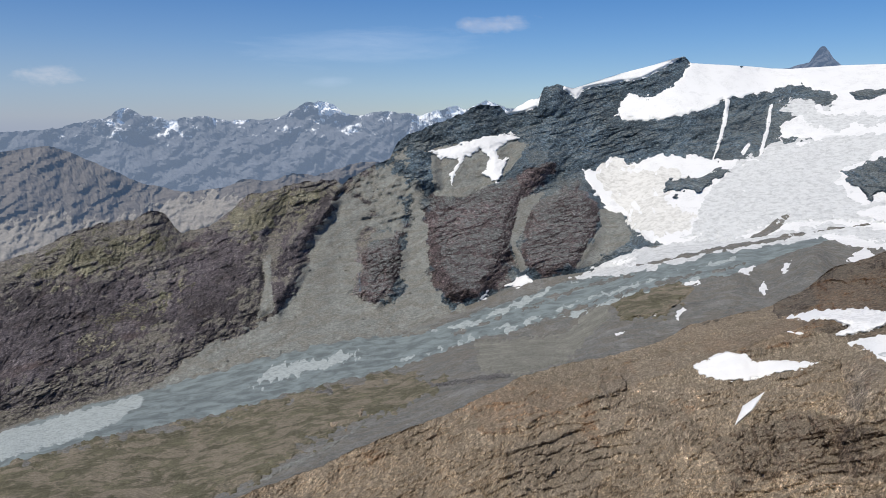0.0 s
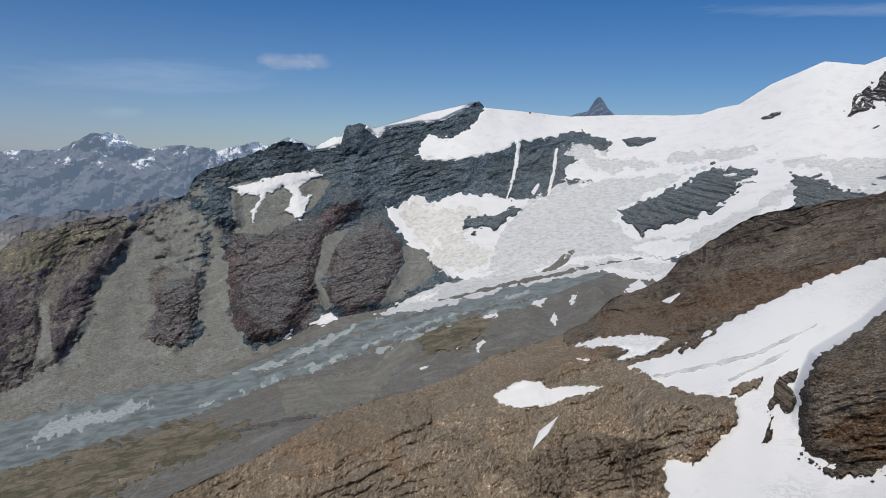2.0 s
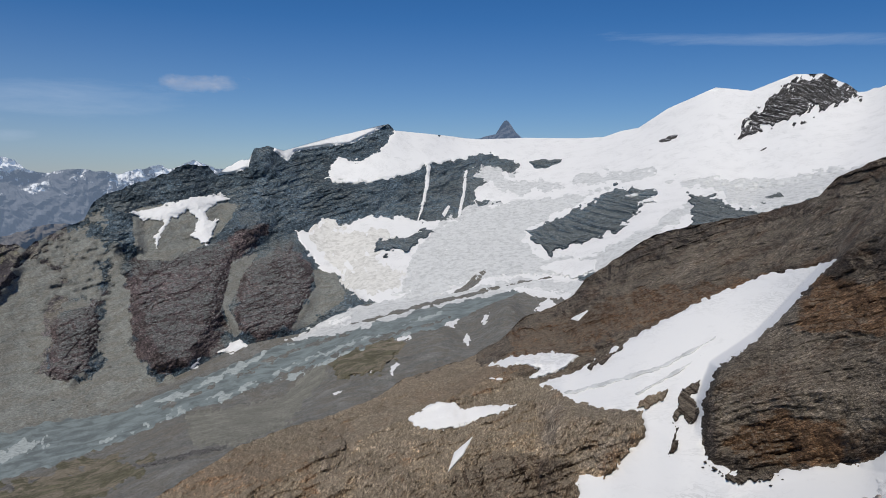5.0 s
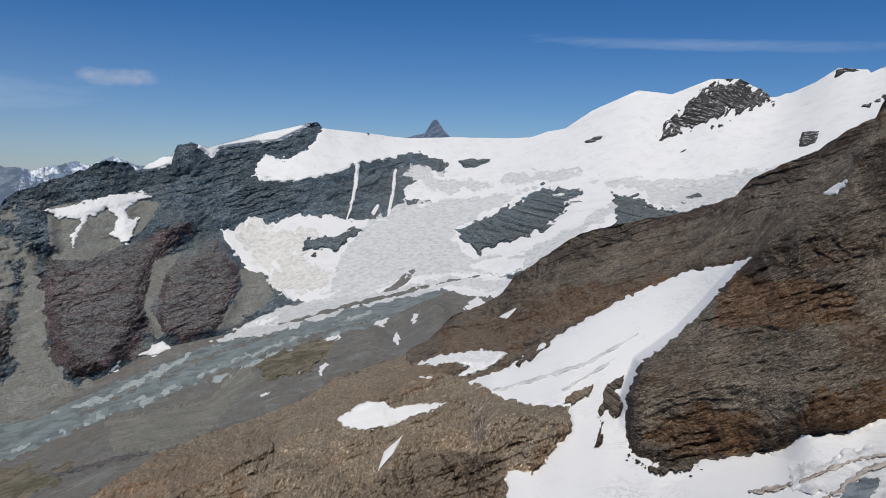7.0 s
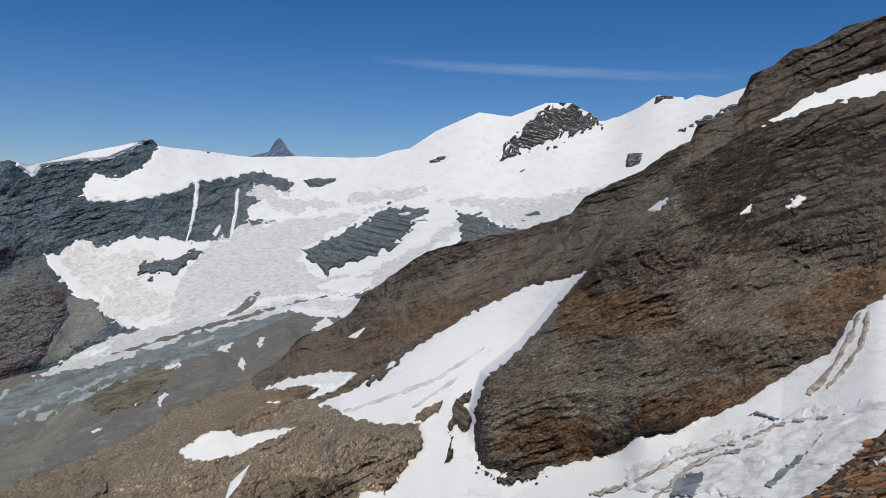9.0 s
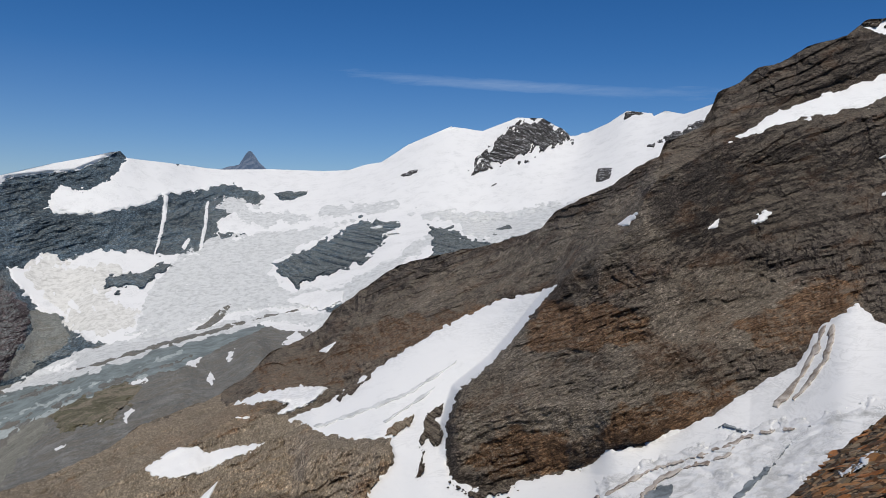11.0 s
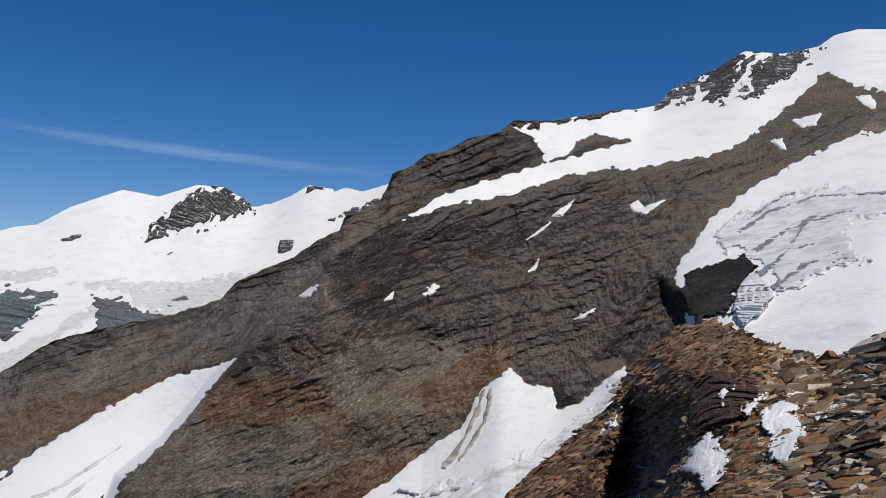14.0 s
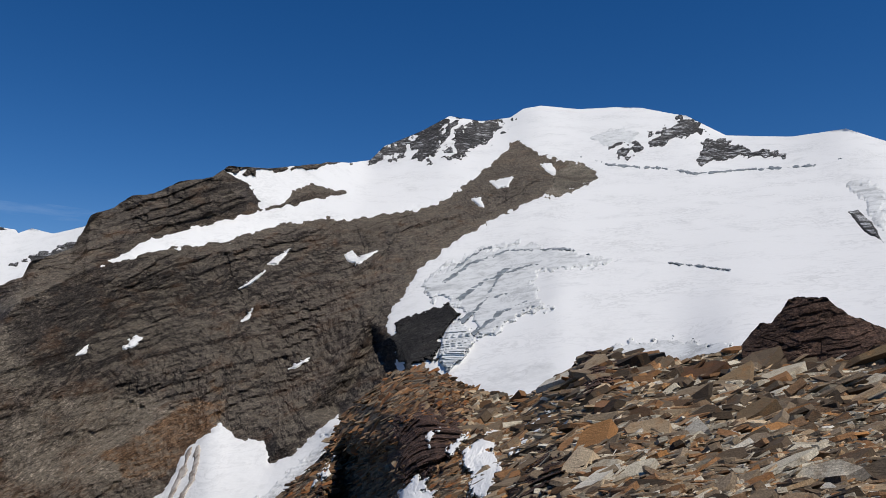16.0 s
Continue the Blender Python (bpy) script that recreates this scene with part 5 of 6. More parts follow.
    (-21.99, -19.00), (-18.74, -16.82), (-15.06, -15.52), (-12.55, -14.38), (-11.25, -12.88), (-10.43, -10.84),
    (-9.87, -8.79), (-8.58, -7.15),], "wide grey scree fan below the ridge")
scree([(-14.00, -14.58), (-13.27, -11.96), (-13.49, -10.31), (-12.79, -9.93), (-12.87, -11.98), (-12.66, -14.04),], "narrow grey scree chute between rock ribs", ragged=0.08)
scree([(5.72, -5.94), (7.59, -5.51), (6.58, -6.77), (5.98, -8.45), (5.44, -9.30), (6.54, -11.16), (5.91, -11.47),
    (5.06, -9.30), (5.45, -7.20),], "thin pale scree chute", ragged=0.1)
scree([(11.53, -6.68), (13.15, -6.84), (14.03, -8.65), (12.46, -9.94), (10.85, -10.91), (9.82, -11.28),
    (10.60, -9.59), (11.77, -7.91),], "grey scree cone beside the glacier", ragged=0.1)
scree([(-7.29, -5.10), (-3.93, -3.46), (-2.60, -3.47), (-2.48, -5.13), (-2.71, -7.23), (-4.00, -8.89), (-5.69, -9.08),
    (-5.24, -6.79), (-6.47, -5.52),], "broken grey rubble below the ridge crest", ragged=2.0, hug=1.0, thick=2)

def strew(name, land, spots, sizes, material, parent, label, seed=1, raise_by=0.0):
    """Single boulders on a slope, each a part of the cover it lies on."""
    r = random.Random(seed)
    for az, el in spots:
        low, high, scale = land.ranges(np.array([az]), np.array([el]))
        at = Vector(place(np.array([az]), np.array([el]), low - high - raise_by)[0])
        size = r.uniform(*sizes)
        bm = bmesh.new()
        bmesh.ops.create_icosphere(bm, subdivisions=2, radius=0.5)
        for v in bm.verts:
            v.co *= 0.75 + 0.5 * abs(noise.noise(v.co * 2.3 + Vector((seed, az, el))))
            v.co.z *= 0.8
        me = bpy.data.meshes.new(name)
        bm.to_mesh(me)
        bm.free()
        me.materials.append(material)
        ob = new(name, me)
        ob.matrix_world = Matrix.Translation(at) @ Matrix.Rotation(r.uniform(0, 6.28), 4, "Z") @ Matrix.Diagonal((size * r.uniform(1, 1.6), size, size, 1))
        ob.parent = parent
        if label:
            tagged(ob, label)


strew("boulder", wall, [(-8.23, -9.53), (-8.45, -10.15), (-9.46, -8.71), (-10.01, -9.28), (-10.15, -11.18), (-11.25, -12.88),
    (-11.22, -14.61), (-10.20, -12.72), (-8.89, -10.89), (-7.83, -10.29), (-9.55, -12.12), (-10.86, -13.93),
    (-7.43, -11.35), (-8.31, -12.99), (-9.63, -14.60), (-7.51, -15.09), (-6.23, -14.92), (-3.64, -14.77),
    (-2.54, -13.11), (-1.69, -14.16), (-4.08, -15.59), (-12.18, -15.70), (-14.06, -16.00), (-16.37, -17.43),], (9, 17), M_SCREE, fan, "", 3, 6)

# ---------------------------------------------------------------- the valley
TONGUE = [(-33.37, -20.56), (-31.37, -20.09), (-21.98, -18.89), (-16.39, -17.91), (-7.97, -16.31), (-1.92, -16.04),
    (1.99, -14.79), (9.22, -12.13), (14.92, -10.66), (21.01, -8.53), (24.56, -7.35), (27.94, -6.77),
    (28.02, -7.70), (21.15, -10.77), (14.61, -12.71), (10.95, -13.92), (6.32, -15.46), (2.01, -16.66),
    (-3.68, -18.58), (-9.35, -19.64), (-17.79, -21.15), (-24.43, -21.42), (-28.11, -21.90), (-33.55, -22.31),]
tongue = drape("glacier_tongue", wall, TONGUE, M_ICE, 6, 0.3, 0.25, 0.07, 1.5, 1.0, 25, lift=0.25, label="grey debris-covered glacier tongue in the valley", category="glacier", lean=18)
drape("ice_front", wall, [(-33.37, -20.56), (-31.38, -20.20), (-27.21, -19.64), (-21.60, -18.97), (-22.43, -19.90), (-23.81, -20.65),
    (-27.37, -21.56), (-33.52, -22.08),], M_PALE_ICE, 9, 0.3, 0.2, 0.06, 1.5, 6, 12, host=TONGUE, parent=tongue, label="fluted pale ice cliff", lean=80)
drape("ice_band", wall, [(-15.66, -19.48), (-13.51, -17.65), (-9.70, -17.06), (-6.26, -16.78), (-6.29, -18.02), (-9.75, -18.89),
    (-13.17, -19.68), (-15.28, -20.10),], M_PALE_ICE, 4, 0.9, 0.5, 0.06, 1.5, 0, 14, host=TONGUE, parent=tongue, label="streaked pale ice", lean=75)
drape("ice_band", wall, [(-1.48, -16.04), (2.86, -14.99), (7.55, -12.80), (11.70, -11.62), (14.52, -10.68), (9.22, -12.34),
    (5.01, -14.33), (1.57, -15.63),], M_PALE_ICE, 8, 0.6, 0.2, 0.06, 1.5, 3, 14, host=TONGUE, parent=tongue, label="pale streaked ice", lean=20)
for k, (line, mat) in enumerate((([(4.60, -15.67), (9.26, -13.79), (14.57, -11.90), (21.08, -9.71), (21.09, -9.94), (14.59, -12.22),
    (9.27, -14.16), (4.82, -15.91),], M_PALE_ICE), ([(6.32, -15.33), (10.93, -13.51), (15.77, -11.83), (22.21, -9.91), (22.22, -10.10), (15.79, -12.12),
    (10.95, -13.84), (6.54, -15.53),], M_MORAINE), ([(0.70, -16.05), (5.01, -14.41), (9.24, -12.75), (14.53, -11.00), (14.54, -11.29), (9.25, -13.12),
    (5.02, -14.78), (0.92, -16.34),], M_MORAINE),
                                 ([(-3.68, -18.08), (0.70, -16.67), (5.03, -15.24), (5.03, -15.45), (0.70, -16.92), (-3.59, -18.29),], M_PALE_ICE), ([(9.29, -14.61), (13.40, -12.98), (18.89, -11.24), (18.90, -11.40), (13.40, -13.19), (9.42, -14.81),], M_PALE_ICE))):
    drape("debris_stripe", wall, line, mat, 6, 0.5, 0.15, 0.06, 2, 0, 30, 0.0, "stripe of debris along the ice", seed=85.0 + k, host=TONGUE, parent=tongue, lean=18)
grass = drape("grass_slope", wall, [(-33.56, -22.41), (-24.45, -21.68), (-17.80, -21.42), (-9.36, -19.92), (-3.69, -18.91), (0.70, -19.43),
    (-3.72, -21.55), (-9.90, -23.47), (-14.72, -25.77), (-19.38, -27.24), (-32.14, -27.67), (-34.08, -27.15),], M_GRASS, 9, 1.2, 0.5, 0.08, 1.6, 0, 45, 0.6, lift=0.35, label="sparse green grass on an old moraine", category="grass slope")
drape("moraine_ridge", wall, [(2.44, -16.66), (9.33, -15.93), (12.37, -13.03), (12.63, -14.45), (9.38, -17.89), (5.96, -19.05),
    (2.90, -18.71),], M_MORAINE_PALE, 6, 0.6, 0.3, 0.08, 3, 4, 25, label="pale grey lateral moraine wall", category="moraine", lean=60)
outcrop([(12.60, -13.64), (13.80, -12.84), (17.36, -11.74), (18.55, -12.06), (16.69, -14.20), (13.47, -14.73),], "dark green-grey mound beside the moraine", material=M_GRASS, seed=20, relief=14, ragged=0.6, thick=10, name="rock_mound")


drape("gravel_track", wall, [(-15.67, -26.27), (-12.55, -25.02), (-9.93, -24.25), (-7.27, -23.02), (-6.15, -22.16), (-5.94, -22.40),
    (-8.16, -23.77), (-10.81, -24.77), (-13.44, -25.71),], M_SCREE, 7, 0.2, 0.12, 0.06, 2, 0, 30, 0.3, parent=grass, label="pale gravel stream bed", lean=25)
drape("rock_band", wall, [(-9.21, -22.13), (-8.10, -21.27), (-5.90, -20.80), (-5.48, -21.50), (-7.69, -22.49),], M_TAN, 9, 1.5, 0.3, 0.06, 1.5, 0, 30, 1.0, parent=grass, label="pinkish bare rock", lean=30)
drape("rock_band", wall, [(-26.47, -23.72), (-24.60, -23.50), (-22.36, -24.23), (-22.84, -25.44), (-25.93, -25.97), (-26.96, -25.06),], M_WALL, 9, 2.0, 0.3, 0.07, 1.2, 0, 40, 1.0, parent=grass, label="dark bare rock")
for k, line in enumerate(([(-3.70, -20.13), (0.70, -19.43), (5.30, -18.87), (5.31, -19.19), (0.71, -19.84), (-3.70, -20.41),], [(-9.79, -19.90), (-4.57, -19.70), (-0.18, -20.17), (-0.18, -20.41), (-4.58, -20.11), (-9.80, -20.22),])):
    drape("dark_gully", wall, line, M_BUTTRESS, 5, 0.25, 0.12, 0.06, 2, 0, 30, 0.5, label="narrow dark gully in the old moraine", category="gully", group="gullies", seed=70 + k)
for k, line in enumerate(([(9.27, -13.99), (10.49, -12.70), (10.70, -12.82), (9.61, -14.10),], [(8.23, -14.65), (9.26, -13.79), (9.35, -13.95), (8.44, -14.77),], [(4.61, -16.00), (5.23, -14.74), (5.54, -14.81), (4.95, -16.07),])):
    drape("meltwater_stream", wall, line, M_PALE_ICE, 6, 0.3, 0.1, 0.05, 2, 0, 30, 0.5, label="pale meltwater stream over grey debris", category="stream", group="streams", seed=80 + k)


def patch(poly, land, label="small white snow patch on rubble", thick=1.6, ragged=0.22, soft=0.12, step=0.045, seed=0.0, lean=15, grow=0.05):
    return drape("snow_patch", land, poly, M_SNOW, thick, ragged, soft, step, 3.0, 0, 30, 0.0, label, "snow patch", "snow patches", seed, None, lean, None, 0.35, 0.25, grow)


for k, line in enumerate(([(19.86, 1.21), (20.15, 1.13), (19.97, -0.53), (19.58, -2.20), (19.09, -3.46), (19.41, -2.29), (19.72, -0.54),], [(22.65, 0.78), (22.86, 0.79), (22.72, -0.88), (22.42, -2.65), (22.17, -2.78), (22.51, -0.89),], [(20.95, -2.51), (21.48, -1.75), (21.65, -1.91), (21.25, -2.67),])):
    patch(line, wall, "thin white snow couloir in the dark wall", 4, 0.1, 0.08, 0.045, 130.0 + k, 80, 0.0)

patch([(4.77, -12.49), (6.25, -11.63), (6.72, -12.08), (5.63, -12.56),], wall, "white avalanche snow cone at the wall's foot", 10)
patch([(12.48, -10.56), (13.69, -10.10), (14.69, -10.06), (14.32, -10.77), (13.11, -11.03),], wall, "white snow patch beside grey ice", 10, seed=1)
patch([(13.36, -12.16), (14.56, -11.74), (14.77, -11.89), (13.57, -12.28),], wall, thick=5, seed=2)
patch([(15.37, -11.86), (16.53, -10.98), (17.32, -11.14), (16.95, -11.44),], wall, thick=5, seed=3)
patch([(16.71, -10.57), (19.20, -10.02), (20.69, -9.53), (18.83, -10.24),], wall, thick=5, seed=4)
patch([(21.32, -10.60), (21.82, -9.66), (22.20, -9.83), (21.81, -10.64),], wall, thick=5, seed=5)
patch([(26.76, -7.89), (30.57, -7.69), (29.83, -8.52), (28.47, -8.43),], wall, "white snow field at the glacier's edge", 10, seed=6)
patch([(28.48, -8.93), (29.32, -8.66), (30.02, -9.30), (29.02, -9.76),], wall, thick=6, seed=7)
patch([(12.60, -10.49), (14.63, -9.82), (14.84, -10.93), (13.41, -10.71),], wall, thick=6, seed=8)
patch([(15.48, -14.20), (16.06, -13.56), (15.89, -14.26),], wall, thick=5, seed=9)
patch([(17.21, -14.28), (17.46, -13.74), (17.93, -13.63), (17.49, -14.34),], wall, thick=5, seed=10)
patch([(27.98, -6.22), (30.50, -5.51), (32.59, -5.44), (32.41, -6.29), (30.96, -6.97), (29.26, -6.60),], wall, "white snow field on the lower glacier", 22, seed=11)
patch([(34.30, -0.80), (35.32, -0.57), (35.41, -0.77), (34.51, -0.92),], wall, "white snow strip on a rock island", 40, seed=12)
patch([(35.14, -1.19), (36.35, -0.83), (36.49, -1.20), (35.27, -1.52),], wall, "white snow strip on a rock island", 40, seed=13)

for k, line in enumerate(([(10.90, -12.40), (12.33, -11.93), (12.46, -12.08), (11.11, -12.55),], [(6.92, -13.32), (7.76, -12.92), (7.89, -13.09), (7.05, -13.44),], [(17.93, -11.38), (18.88, -11.00), (19.00, -11.15), (18.13, -11.53),], [(19.42, -10.41), (21.10, -9.98), (21.18, -10.17), (19.70, -10.59),],
                          [(22.88, -11.73), (23.11, -11.32), (23.27, -11.50), (23.08, -12.03),], [(24.07, -10.47), (24.73, -9.72), (24.85, -9.95), (24.36, -10.60),], [(13.09, -15.65), (13.82, -15.28), (13.91, -15.44), (13.26, -15.76),], [(8.73, -17.43), (9.57, -17.07), (9.62, -17.23), (8.86, -17.55),],
                          [(17.32, -11.98), (18.78, -11.45), (18.87, -11.66), (17.54, -12.15),], [(19.60, -9.72), (21.06, -9.29), (21.15, -9.50), (19.77, -9.96),], [(21.72, -10.74), (22.34, -9.78), (22.56, -9.94), (22.06, -10.95),], [(22.89, -11.77), (23.27, -11.55), (23.36, -12.17), (23.11, -12.26),],
                          [(16.28, -11.36), (17.31, -10.96), (17.40, -11.16), (16.49, -11.52),], [(15.68, -13.99), (16.30, -13.40), (16.43, -13.56), (15.97, -14.12),], [(20.63, -8.79), (22.95, -8.22), (23.03, -8.43), (20.85, -9.00),], [(24.22, -8.41), (25.48, -7.88), (25.57, -8.09), (24.44, -8.66),],
                          [(6.52, -14.50), (7.15, -14.19), (7.28, -14.35), (6.65, -14.66),], [(2.63, -13.53), (3.36, -12.89), (3.49, -13.06), (2.94, -13.69),], [(28.16, -9.44), (29.08, -8.55), (29.70, -8.94), (28.84, -9.61),], [(27.03, -7.96), (29.33, -7.60), (30.02, -8.10), (28.07, -8.33),])):
    patch(line, wall, thick=2.5, ragged=0.3, seed=100.0 + k, grow=0.0)

# ---------------------------------------------------------------- the near slopes
HILL = [(-16.02, -26.38), (-9.95, -25.03), (-6.40, -23.66), (-2.84, -22.57), (0.71, -21.38), (4.22, -19.71),
    (5.95, -18.76), (9.38, -17.69), (12.73, -16.89), (16.36, -15.63), (23.04, -12.80), (24.76, -13.39),
    (28.65, -14.61), (32.97, -16.29), (36.15, -16.38), (36.51, -17.94), (35.01, -19.42), (34.21, -20.84),
    (31.86, -20.98), (32.32, -27.13), (23.06, -36.64), (-4.02, -41.99), (-21.77, -36.89),]
knoll = drape("rocky_knoll", near, HILL, M_TAN, 1.5, 0.8, 0.3, 0.115, 1.5, 1.2, 25, 1.0, label="tan weathered gneiss knoll with rubble", category="rock knoll", lean=70)
for k, line in enumerate(([(15.94, -23.35), (18.68, -21.32), (20.51, -21.86), (19.11, -24.88), (16.47, -25.58),], [(4.73, -24.50), (7.80, -23.20), (8.96, -25.48), (6.12, -26.97),], [(21.85, -21.50), (24.00, -19.68), (24.97, -22.52), (22.86, -24.70),], [(25.76, -19.44), (28.76, -18.57), (29.70, -20.89), (26.69, -21.76),])):
    drape("pale_crag", near, line, M_TAN, 2.5, 1.2, 0.3, 0.08, 1.6, 4, 16, 1.0, "pale tan crag", seed=97.0 + k, parent=knoll, lean=60)
drape("pale_crag", near, [(11.59, -20.19), (11.95, -18.56), (13.62, -18.25), (14.30, -19.59), (13.52, -20.84), (12.26, -21.14),], M_TAN, 4.0, 0.5, 0.3, 0.06, 1.5, 4, 14, 1.0, "pale pinkish crag", seed=96, parent=knoll, lean=70)
LEVELS[id(GULLY)] = 2.2
gully = drape("snow_gully", near, GULLY, M_SNOW, 1.2, 0.3, 0.12, 0.085, 2, level=2.2, label="white snow field filling a gully below the cliff", category="snow field")
for k, (line, mat, text) in enumerate((
        ([(38.32, -16.94), (38.5, -15.54), (38.99, -14.32), (40.17, -13.59), (39.77, -14.9), (40.17, -15.7), (40.06, -16.3), (39.47, -16.72), (39.03, -16.21),
          (38.7, -16.86)], M_BROWN, "grey-brown rock rib in the snow gully"),
        ([(38.07, -19.08), (38.39, -17.93), (38.58, -16.94), (38.83, -16.93), (38.78, -18.32), (38.45, -18.72)], M_BROWN, "small rock rib in the snow gully"),
        ([(35.91, -15.98), (36.32, -15.17), (37.93, -14.54), (37.6, -15.27), (36.46, -15.98)], M_TAN, "flat brown rock at the snow's edge"),
        ([(31.83, -13.57), (32.66, -12.76), (34.56, -11.85), (33.93, -12.55), (32.25, -13.57)], M_BROWN, "narrow dark rock strip in the snow"),
        ([(40.47, -19.05), (41.33, -19.41), (42.62, -19.75), (44.52, -19.27), (45.58, -19.32), (44.12, -19.94), (42.64, -20.32), (41.77, -19.78)], M_BROWN,
         "dark rocks at the cliff's foot"),
        ([(34.66, -17.78), (35.51, -17.38), (36.37, -17.97), (35.52, -18.17), (35.11, -19.34), (34.48, -19.54), (34.07, -20.5), (33.65, -20.96), (33.42, -20.12)],
         M_TAN, "broken tan rock edge beside the snow"))):
    outcrop(line, text, near, mat, 0.4, 3.5, 2.5, 8, 0.1, 0.045, seed=21.0 + k, lean=65, host=GULLY)
for k in range(14):
    outcrop([(q + 40.6 + 0.5 * k % 5.2 + 0.35 * math.sin(7.0 * k), h - 19.5 - 0.13 * (k % 5)) for q, h in ((-0.16, -0.04), (0.02, 0.09), (0.17, 0.02), (0.06, -0.09))],
            "small dark stones fallen on the snow", near, M_BROWN, 0.05, 2.5, 1.0, 5, 0.06, 0.03, seed=61.0 + k, host=GULLY)
patch([(18.69, -17.54), (20.54, -16.40), (21.61, -16.32), (22.47, -16.40), (22.69, -16.76), (24.83, -16.46),
    (27.06, -16.29), (26.13, -16.84), (23.99, -17.55), (22.71, -18.08), (21.01, -18.40), (19.30, -18.14),], near, "white snow patch on brown rubble", thick=2.5, seed=14)
patch([(24.68, -13.60), (26.03, -13.04), (29.44, -12.45), (31.36, -12.58), (30.33, -13.65), (29.06, -14.11),
    (28.00, -14.35), (28.62, -13.71), (27.32, -13.34), (26.05, -13.57),], near, "ragged white snow patch beside the gully", thick=2.5, ragged=0.2, seed=15)
patch([(24.69, -14.30), (26.07, -14.48), (25.64, -14.69), (24.78, -14.58),], near, seed=16, ragged=0.04)
patch([(23.80, -18.59), (22.97, -20.10), (21.83, -21.27), (22.32, -19.86),], near, "thin white snow streak in a rock cleft", thick=2.5, seed=17, ragged=0.03)
patch([(30.85, -9.94), (31.97, -9.32), (31.36, -10.01),], near, seed=18, ragged=0.03)
patch([(61.76, 0.23), (62.25, 0.93), (62.77, 0.93), (62.46, 0.28),], near, seed=19)
patch([(58.81, -0.30), (59.51, 0.38), (59.38, -0.17),], near, seed=20, ragged=0.05)
patch([(52.65, -0.15), (53.86, 0.72), (53.39, -0.18),], near, seed=21, ragged=0.15)
patch([(69.22, 4.49), (71.01, 5.83), (69.95, 4.78),], near, seed=22, ragged=0.06)
patch([(71.07, 6.31), (72.72, 7.49), (71.84, 6.39),], near, seed=23, ragged=0.06)
patch([(76.75, 7.16), (77.28, 7.45), (77.65, 6.95), (79.11, 7.49), (77.84, 6.53), (76.95, 6.70),], near, seed=24, ragged=0.1)
patch([(69.45, 2.14), (70.20, 3.05), (69.95, 2.32),], near, seed=25, ragged=0.05)
patch([(72.87, -1.22), (74.35, -0.41), (73.51, -1.11),], near, seed=26, ragged=0.05)
LEVELS[id(TONGUE_SNOW)] = 2.0
lower = drape("snow_tongue", near, TONGUE_SNOW, M_SNOW, 1.2, 0.25, 0.12, 0.085, 2, level=2.0, label="white snow tongue below dark cliffs", category="snow field")
drape("crevassed_ice", near, [(51.43, -18.29), (57.66, -15.80), (63.00, -13.43), (67.83, -11.90), (71.68, -9.55), (74.98, -6.55),
    (76.57, -4.68), (76.79, -6.02), (71.76, -12.25), (67.17, -16.13), (64.03, -19.40), (51.49, -19.99),], M_FLOW, 2.5, 0.7, 0.25, 0.07, 1.5, 1.8, 7, host=TONGUE_SNOW, parent=lower, label="grey crevassed ice", lean=40)

M_DIRT = snow_material("dirty_snow", 6, (0.52, 0.47, 0.42), (0.2, 0.16, 0.13), 0.44, (1, 1, 0.6))
for k, line in enumerate(([(66.18, -6.81), (66.61, -6.29), (66.19, -8.35), (64.66, -11.26), (63.79, -12.35), (63.18, -12.39),
    (64.94, -10.04), (65.81, -7.96),], [(66.77, -6.45), (67.09, -6.27), (66.84, -8.71), (65.77, -10.58), (64.20, -12.24), (64.98, -11.04),
    (66.36, -8.74),])):
    drape("dirt_band", near, line, M_DIRT, 3.4, 0.2, 0.12, 0.05, 2, 0, 30, 0.0, "brown dirt streak", seed=50 + k, host=TONGUE_SNOW, parent=lower, lean=60)
# Dirt lines, and flat dark sheets that paint shade onto the ice.
for k, (line, mat, text) in enumerate((
        ([(48.97, -20.49), (52.19, -19.18), (55.3, -17.26), (59.06, -15.77), (62.61, -13.91), (66.01, -13.19), (62.63, -14.28), (59.08, -16.14), (55.51, -17.58), (52.41, -19.53), (49.8, -20.61)], M_DIRT, "brown dirt line across the ice"),
        ([(53.44, -20.32), (54.97, -18.88), (56.09, -17.63), (57.6, -16.89), (60.18, -15.89), (61.74, -14.32), (60.73, -16.08), (57.8, -17.2), (56.49, -17.88), (55.18, -19.31), (54.04, -20.25)], M_DIRT, "brown dirt line across the ice"),
        ([(54.97, -18.96), (55.93, -18.4), (57.26, -18.01), (56.93, -19.09), (56.38, -19.9), (54.82, -20.09)], M_CREVASSE_SHADE, "grey patch painted as shade on the ice"),
        ([(59.37, -14.3), (60.45, -13.72), (62.09, -14.05), (61.56, -14.23), (60.46, -13.99)], M_CREVASSE_SHADE, "dark strip painted as shade in a crevasse"),
        ([(61.02, -18.53), (62.05, -17.29), (63.41, -16.0), (64.72, -14.36), (64.09, -15.72), (62.6, -17.57), (61.57, -18.63)], M_CREVASSE_SHADE, "dark strip painted as shade in a crevasse"))):
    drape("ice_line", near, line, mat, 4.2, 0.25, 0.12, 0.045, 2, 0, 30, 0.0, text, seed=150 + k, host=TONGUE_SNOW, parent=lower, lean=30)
gully_lines = ([(30.38, -15.28), (34.16, -14.04), (37.45, -12.78), (41.01, -10.51), (41.22, -10.65), (37.67, -13.05),
